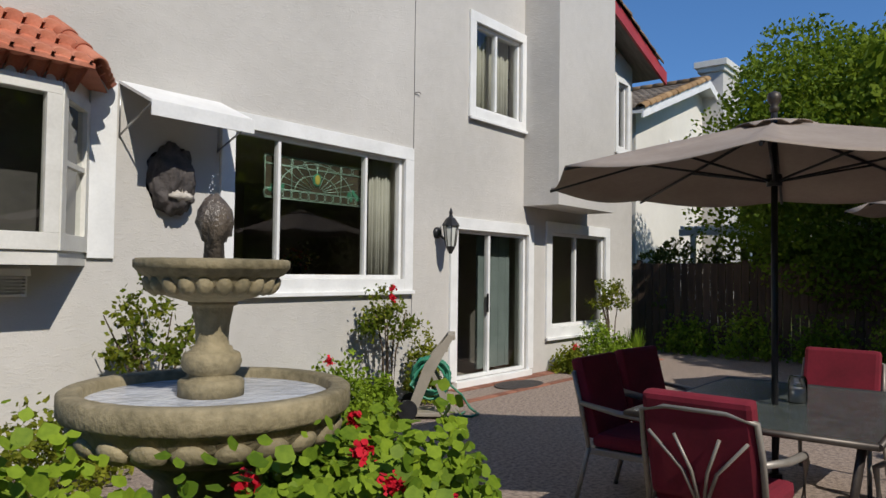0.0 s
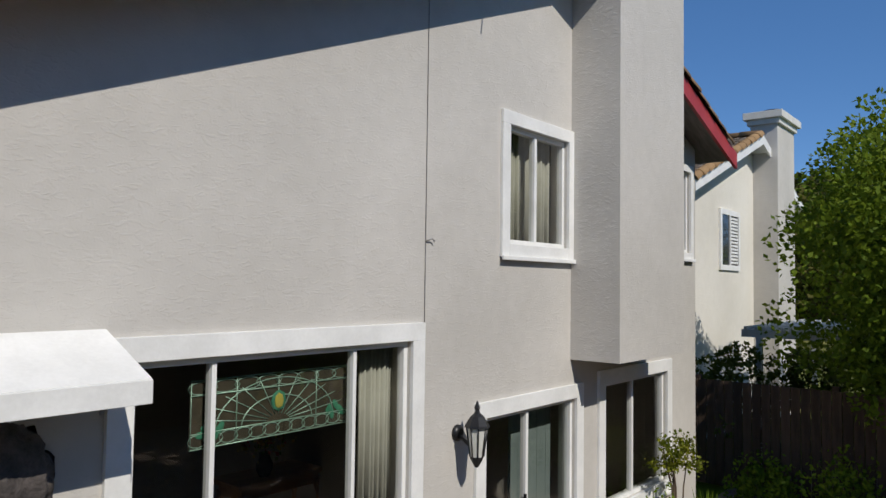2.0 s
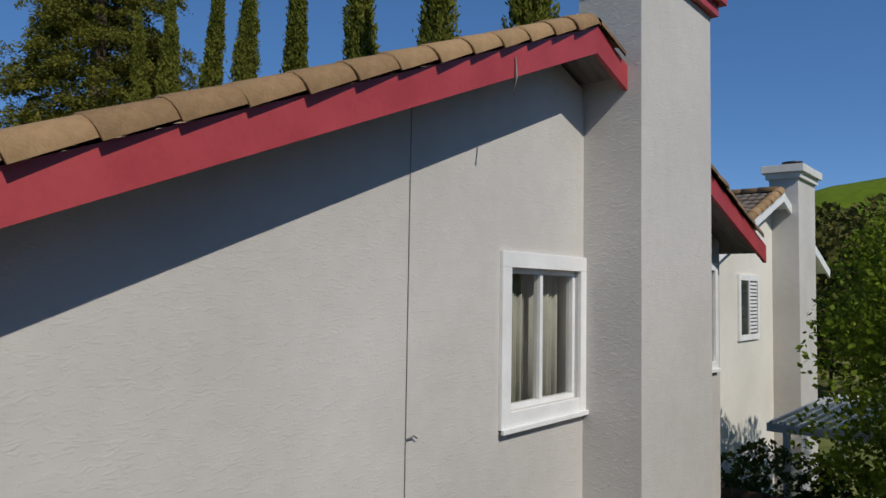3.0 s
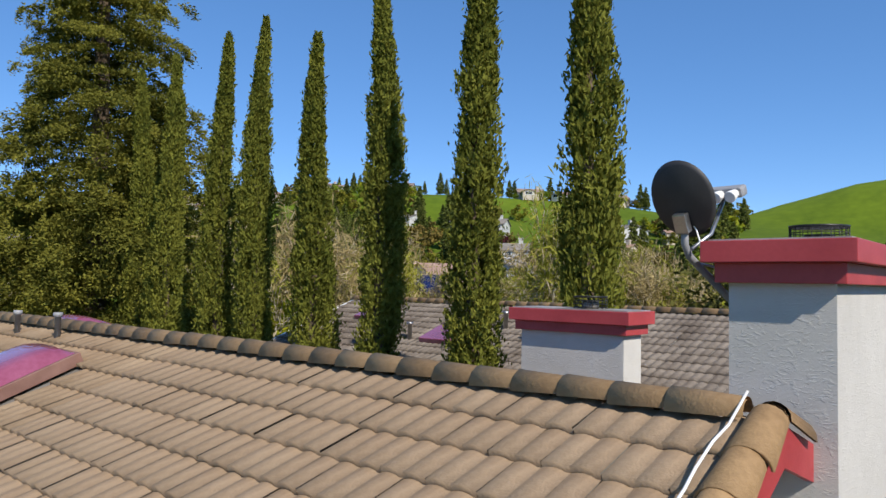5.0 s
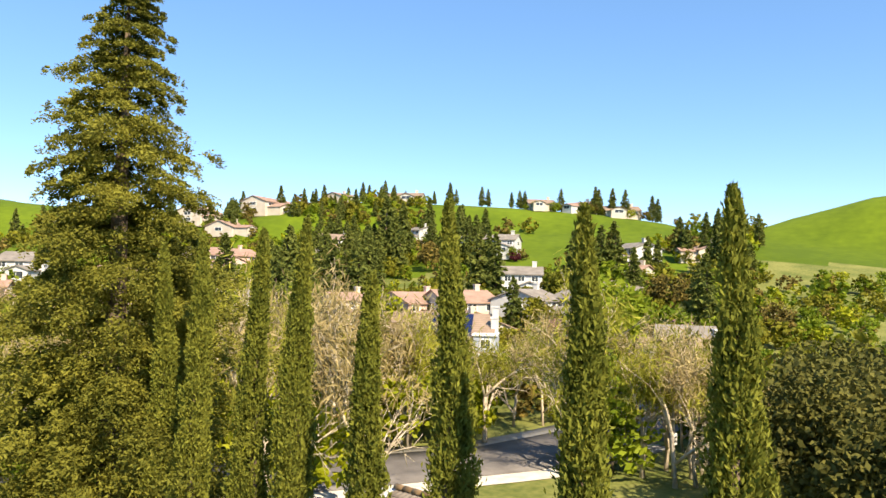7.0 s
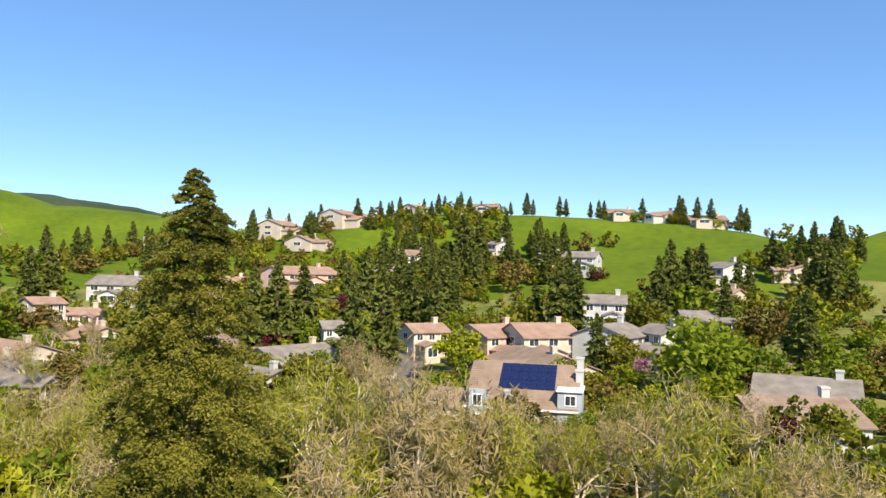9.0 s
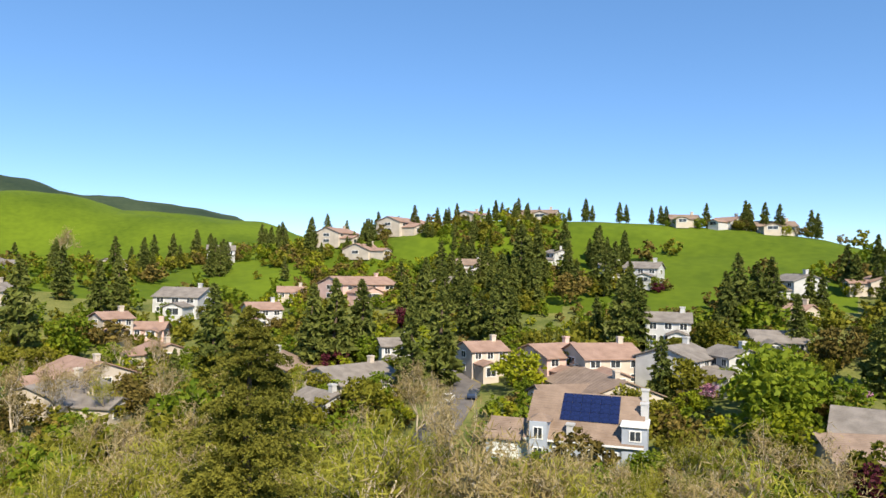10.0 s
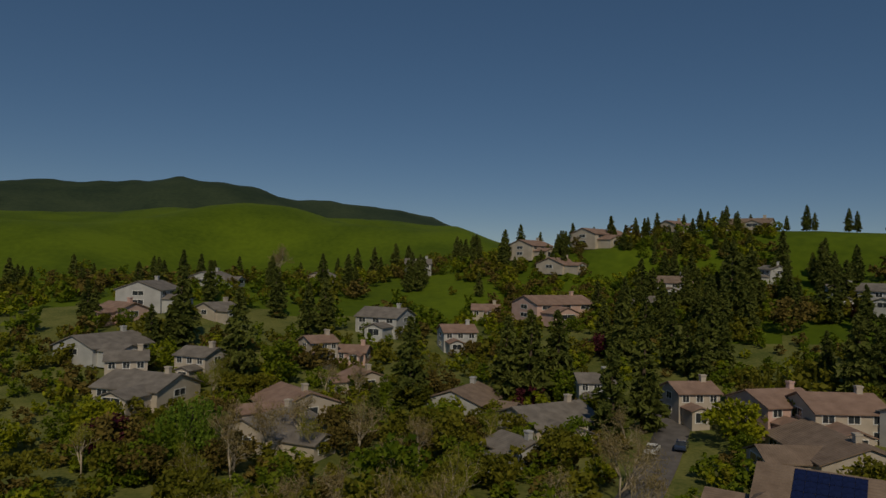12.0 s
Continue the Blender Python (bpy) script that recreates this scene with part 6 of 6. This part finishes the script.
win(sol, 5.7, 6.9, -SD + 0.3, 3.9, 5.0)
part("tower", boxes((-6.5, -4.3, -SD - 0.6, -3.6, -1.0, 5.4)), WALLS["grey"], sol, "blue-grey entry tower")
tw = bmesh.new()
bmesh.ops.create_cone(tw, cap_ends=True, segments=4, radius1=2.1, radius2=0.05, depth=0.9, matrix=Matrix.Translation((-5.4, -5.9, 5.85)) @ Matrix.Rotation(radians(45), 4, "Z"))
part("tower_roof", tw, ROOFS["brown"], sol)
win(sol, -5.9, -4.9, -SD - 0.6, 3.4, 4.7)
win(sol, -5.9, -4.9, -SD - 0.6, 0.5, 2.2)
for a0, b0 in ((-3.6, -1.9), (0.3, 1.9), (2.4, 4.2)):
    win(sol, a0, b0, -SD + 0.5, 0.7, 2.2)
part("garage", prism([(-6.0, -1.5), (2.0, -1.5), (2.0, 2.6), (-2.0, 4.3), (-6.0, 2.6)], "x", -12.5, -7.0), WALLS["grey"], sol)
part("garage_roof", prism([(-6.5, 2.45), (-2.0, 4.35), (2.5, 2.45), (2.5, 2.65), (-2.0, 4.58), (-6.5, 2.65)], "x", -12.9, -6.6), ROOFS["brown"], sol)
part("garage_door", boxes((-11.6, -8.2, -6.09, -5.98, 0.1, 2.1), bevel=0.02), WHITE, sol)
for cx, cy, cz in ((7.2, -0.2, 9.0), (7.2, -2.4, 7.6), (-1.6, -6.0, 5.0)):
    part("chimney", boxes((cx - 0.45, cx + 0.45, cy - 0.45, cy + 0.45, 3.0, cz), (cx - 0.55, cx + 0.55, cy - 0.55, cy + 0.55, cz, cz + 0.22)), WALLS["white"], sol)
sp = thing("solar_array", "dark blue solar panels in rows on the roof", "solar panel", (SX, SY, ground_z(SX, SY) - 0.1), ST)
PV = mat("solar_cell", (0.006, 0.010, 0.045), (0.012, 0.02, 0.075), 2, 0.25, coat=0.5)
frame_ = boxes((-0.60, 0.60, -0.80, 0.80, 0, 0.05), bevel=0.012)
PV_ME = bpy.data.meshes.new("solar_panel")
frame_.to_mesh(PV_ME)
frame_.free()
PV_ME.materials.append(PV)
for r in range(3):
    for k in range(6):
        yy = -1.0 - 1.36 * r
        share("solar_panel", PV_ME, sp, pose(-2.6 + 1.23 * k, yy, SRZ + SPITCH * yy + 0.32, math.degrees(math.atan(SPITCH)), 0, 0))
rf_ = thing("rail_fence", "low brown wooden rail fence along the lawn", "fence")
for i in range(22):
    a = i / 21
    x, y = 48 + 23 * a, 73 - 12 * a + 4 * math.sin(a * 3)
    z = ground_z(x, y)
    part("post", boxes((x - 0.1, x + 0.1, y - 0.1, y + 0.1, z - 0.2, z + 1.15)), FENCEWOOD, rf_)
    if i < 21:
        b = (i + 1) / 21
        x2, y2 = 48 + 23 * b, 73 - 12 * b + 4 * math.sin(b * 3)
        for h in (0.45, 0.95):
            part("rail", tube(bmesh.new(), [(x, y, z + h), (x2, y2, ground_z(x2, y2) + h)], 0.07, 5), FENCEWOOD, rf_)

# street lamp, sign and parked cars
sl = thing("street_lamp", "grey metal street lamp with a curved arm", "street lamp", (46.5, 22.4, 0), 0)
part("pole", tube(bmesh.new(), [(0, 0, 0), (0, 0, 8.2)], [0.11, 0.07], 10), ALU, sl)
part("arm", tube(bmesh.new(), [(0, 0, 8.1), (-0.5, 0.5, 8.5), (-1.1, 1.3, 8.65)], 0.045, 8), ALU, sl)
part("head", boxes((-1.45, -1.0, 1.15, 1.55, 8.56, 8.70), bevel=0.05), GREYPAINT, sl)
part("sign", boxes((-0.3, 0.3, -0.16, -0.13, 2.2, 3.0)), WHITE, sl, "white traffic sign plate")
for i in range(2):
    part("sign_bar", boxes((-0.2, 0.2, -0.165, -0.162, 2.38 + 0.28 * i, 2.52 + 0.28 * i)), BLACKMETAL, sl)


def car(x, y, turn, paint, label, pickup=False):
    e = thing("car", label, "car", (x, y, ground_z(x, y) + 0.12), turn)
    part("body", prism([(-2.2, 0.35), (2.2, 0.35), (2.25, 0.75), (2.1, 0.95), (1.2, 1.0), (-2.1, 1.02), (-2.25, 0.7)], "y", -0.88, 0.88), paint, e)
    cab = [(0.95, 1.0), (0.35, 1.52), (-0.7, 1.52), (-0.95, 1.02)] if pickup else [(1.0, 1.0), (0.4, 1.48), (-1.2, 1.48), (-1.9, 1.02)]
    part("cabin", prism(cab, "y", -0.76, 0.76), PANE, e)
    part("roof_panel", boxes((cab[2][0] + 0.05, cab[1][0] - 0.05, -0.74, 0.74, cab[1][1], cab[1][1] + 0.04), bevel=0.015), paint, e)
    for sx in (-1.4, 1.4):
        for sy in (-0.8, 0.8):
            wh = part("wheel", lathe([(0.33, -0.11), (0.35, -0.08), (0.35, 0.08), (0.33, 0.11)], 20), BLACKMETAL, e)
            wh.matrix_basis = pose(sx, sy, 0.35, 90, 0, 0)
            part("rim", lathe([(0.2, -0.12), (0.2, 0.12)], 14), ALU, wh)


BLUECAR = mat("blue_car_paint", (0.02, 0.035, 0.07), (0.035, 0.055, 0.10), 2, 0.25, coat=0.8)
car(66.5, 33.8, 175, BLUECAR, "dark blue pickup truck parked on the street", True)
car(78.5, 103.5, 40, WHITE, "white car parked on the side street")
car(84, 103, 42, BLUECAR, "dark blue car parked on the side street")

# ---- scattered trees ----
SPOTS = [(x, y, w) for _, _, _, s in HOMES for x, y, w in s] + [(SX, SY, 16)]


def near_line(x, y, pts, w):
    for (x0, y0), (x1, y1) in zip(pts, pts[1:]):
        L2 = (x1 - x0) ** 2 + (y1 - y0) ** 2
        t = min(1, max(0, ((x - x0) * (x1 - x0) + (y - y0) * (y1 - y0)) / L2))
        if math.hypot(x - x0 - t * (x1 - x0), y - y0 - t * (y1 - y0)) < w:
            return True
    return False


def open_spot(x, y, gap=1.0):
    if near_line(x, y, ROAD_A, 5.5) or near_line(x, y, ROAD_B, 5.0):
        return False
    if in_meadow(x, y):
        return False
    for hx, hy, w in SPOTS:
        r = math.hypot(hx, hy)
        ux, uy = hx / r, hy / r
        fx, fy = x - hx, y - hy
        along, across = fx * ux + fy * uy, abs(-fx * uy + fy * ux)
        if math.hypot(fx, fy) < 0.62 * w * gap or (-0.75 * w < along < 0 and across < 0.36 * w):
            return False
    return True


# by the creek and street: bare and budding trees
rng = np.random.default_rng(123)
CREEK_TALL = ((39.5, 41.5, 12.0), (42.2, 27.8, 12.5), (36.0, 48.0, 13.0), (31.0, 52.0, 13.0), (25.0, 31.5, 10.5), (47.0, 26.0, 8.0), (33.0, 43.0, 13.0), (27.0, 46.0, 12.5), (41.0, 46.5, 11.0), (45.0, 38.0, 9.5), (46.5, 31.0, 11.0))
for i, (x, y, h) in enumerate(CREEK_TALL):
    bare_tree(x, y, h, i, i % 2)
for i in range(190):
    for _ in range(20):
        a, r = radians(rng.uniform(18, 86)), rng.uniform(36, 80)
        x, y = r * math.cos(a), 5 + r * math.sin(a)
        if open_spot(x, y, 0.6) and not (18 < math.degrees(a) < 47 and r < 46):
            break
    top = 11.0 if a > radians(53) else 9.0 if a < radians(31) else max(2.6, 22.0 - 0.227 * r)
    if rng.uniform() < (0.45 if a > radians(55) else 0.22):
        broadleaf(rng.choice(["fresh", "olive", "spring", "fresh"]), x, y, min(top, rng.uniform(5.5, 8)), i)
    else:
        bare_tree(x, y, min(top, rng.uniform(8.5, 12.5) if r < 56 else rng.uniform(6.0, 10.0)), i, int(rng.uniform() < 0.6))
for i in range(46):      # thicker growth up the creek
    for _ in range(20):
        a, r = radians(rng.uniform(50, 92)), rng.uniform(48, 96)
        x, y = r * math.cos(a), 5 + r * math.sin(a)
        if open_spot(x, y, 0.7):
            break
    if i % 2:
        broadleaf(rng.choice(["fresh", "olive", "oak"]), x, y, rng.uniform(5, 8), i)
    else:
        bare_tree(x, y, rng.uniform(6.0, 9.0), i, i % 4 // 2)
HAND = (("spring", 92, 99, 8.6), ("spring", 7, 178, 7), ("fresh", 31, 167, 9), ("olive", 106, 99, 6), ("olive", 46, 110, 8.6), ("oak", 154, 143, 10), ("spring", 88, 49, 7.5), ("fresh", 109, 60, 11.4), ("fresh", 102, 58, 11.7), ("olive", 131, 85, 8),
        ("plum", 80, 37, 5.6), ("spring", 86, 34, 5.4), ("spring", 100, 70, 4.4), ("plum", 174, 142, 4), ("plum", 178, 131, 3.4), ("oak", 141, 65, 8.6), ("olive", 41, 114, 8.8), ("oak", 0, 129, 8), ("fresh", 61, 126, 4),
        ("thicket", 40, 12, 10), ("thicket", 47, 8, 10.5), ("thicket", 36, 5, 9.5), ("thicket", 53, 13, 10), ("olive", 58, 20, 9), ("spring", 60, 24, 8), ("thicket", 62, 10, 10), ("olive", 66, 16, 9), ("blossom", 122, 54, 3.5), ("plum", 108, 160, 6), ("blossom", 110, 73, 3.5), ("thicket", 30, 1, 9), ("thicket", 70, 8, 9), ("fresh", 30, 92, 10), ("olive", 24, 78, 10), ("thicket", 33, 70, 9))
for i, (k, x, y, h) in enumerate(HAND):
    broadleaf(k, x, y, h, i)
for i, (x, y, h) in enumerate(((27, 128, 9), (20, 120, 9), (34, 118, 9), (54, 300, 16), (60, 87, 9), (64, 90, 8), (40, 108, 9), (14, 112, 10), (58, 80, 8))):
    bare_tree(x, y, h, i, 0)
for i in range(150):      # gardens between the houses
    for _ in range(14):
        a, r = radians(rng.uniform(4, 106)), math.sqrt(rng.uniform(62 ** 2, 158 ** 2))
        x, y = r * math.cos(a), 5 + r * math.sin(a)
        if open_spot(x, y):
            break
    k = rng.choice(["olive", "fresh", "oak", "spring", "plum", "bare"], p=[0.26, 0.26, 0.16, 0.09, 0.02, 0.21])
    if k == "bare":
        bare_tree(x, y, rng.uniform(6, 9), i, i % 2)
    else:
        broadleaf(k, x, y, rng.uniform(4.0, 7.4), i)

for i, (hx, hy, w) in enumerate(SPOTS):      # shrubs and small trees in the front gardens
    for k in range(4):
        a = math.atan2(5 - hy, -hx) + radians(rng.uniform(-65, 65))
        r = 0.62 * w + rng.uniform(1.5, 5.0)
        x, y = hx + r * math.cos(a), hy + r * math.sin(a)
        if not near_line(x, y, ROAD_B, 4.0) and all(math.hypot(x - px, y - py) > 0.6 * pw for px, py, pw in SPOTS):
            broadleaf(rng.choice(["fresh", "olive", "oak", "spring"], p=[0.35, 0.35, 0.2, 0.1]), x, y, rng.uniform(2.4, 4.6), i + k)

# the far woods, too many to count
LITE = [crown_mesh(140 + i, FRESH, 16, 13, 0.24) for i in range(3)]
V, F, K, count = [], [], [], 0
for i in range(1750):
    low = i >= 1000       # low shrubs between the houses
    for _ in range(12):
        a, r = radians(rng.uniform(3, 108)), math.sqrt(rng.uniform(158 ** 2, 320 ** 2))
        x, y = r * math.cos(a), 5 + r * math.sin(a)
        deg = math.degrees(a)
        if low:
            a, r = radians(rng.uniform(8, 100)), math.sqrt(rng.uniform(62 ** 2, 200 ** 2))
            x, y = r * math.cos(a), 5 + r * math.sin(a)
            if in_meadow(x, y) or near_line(x, y, ROAD_A, 5.5) or near_line(x, y, ROAD_B, 4.5) or min(math.hypot(x - hx, y - hy) - 0.66 * w for hx, hy, w in SPOTS) < 0:
                continue
            break
        if i % 3 == 0:
            deg, r = rng.uniform(61, 106), rng.uniform(285, 440)
            x, y = r * math.cos(radians(deg)), 5 + r * math.sin(radians(deg))
        if i % 3 == 1:
            deg, r = rng.uniform(43, 63), rng.uniform(215, 306)
            x, y = r * math.cos(radians(deg)), 5 + r * math.sin(radians(deg))
        if deg < 17 and r > 190:
            continue
        if 23 < deg < 43 and r > 240 and rng.uniform() < 0.9:
            continue
        if open_spot(x, y):
            break
    me = LITE[i % 3]
    co = np.empty(len(me.vertices) * 3, np.float32)
    me.vertices.foreach_get("co", co)
    h, t = rng.uniform(1.0, 2.4) if low else rng.uniform(1.1, 2.5) if i % 3 == 1 else rng.uniform(1.6, 3.8), rng.uniform(0, 6.28)
    co = co.reshape(-1, 3) @ np.array([[math.cos(t), -math.sin(t), 0], [math.sin(t), math.cos(t), 0], [0, 0, 1]]).T * np.array([h * 1.1, h * 1.1, h])
    V.append(co + np.array([x, y, ground_z(x, y) - 0.1]))
    F.append(np.arange(len(co)).reshape(-1, 4) + count)
    K += [int(rng.choice(4, p=[0.36, 0.32, 0.22, 0.10]))] * (len(co) // 4)
    count += len(co)
me = mesh_from("far_woods", np.concatenate(V), np.concatenate(F), OLIVE)
for m in (FRESH, OAK_L, SPRING):
    me.materials.append(m)
me.polygons.foreach_set("material_index", K)
tagged(new("far_woods", me), "mixed green woods on the far slopes", "trees", kind="stuff")

# weeping willow
wl = thing("willow_tree", "weeping willow with hanging yellow-green fronds", "tree", place(10, 127))
rng = np.random.default_rng(31)
P = []
for i in range(90):
    a, k = rng.uniform(0, 6.28), rng.uniform(0.1, 1) ** 0.6
    x, y, top = 5.5 * k * math.cos(a), 5.5 * k * math.sin(a), 9.5 - 3.5 * k * k
    L = rng.uniform(3, top - 0.5)
    s = rng.uniform(0, 1, 50)
    P.append(np.stack([x * (1 + 0.08 * s) + rng.normal(size=50) * 0.12, y * (1 + 0.08 * s) + rng.normal(size=50) * 0.12, top - L * s], 1))
P = np.concatenate(P)
share("crown", leaves("crown", P, 0.30, WILLOW, rng, np.tile([0, 0, -1.6], (len(P), 1))), wl, Matrix())
share("trunk", trunk_mesh(8, 0.4), wl, Matrix())
CYP_LITE = cypress_mesh(9, 14.4, 300, 6, 0.30)
for i in range(16):      # slim hedge cypresses below the meadow
    add_tree("cypress_tree", "slim dark cypress in a hedge row", CYP_TRUNK, CYP_LITE, place(112 + 1.2 * i, 118 - 1.1 * i), 40 * i, 0.42, 1.0, "hedge cypresses")
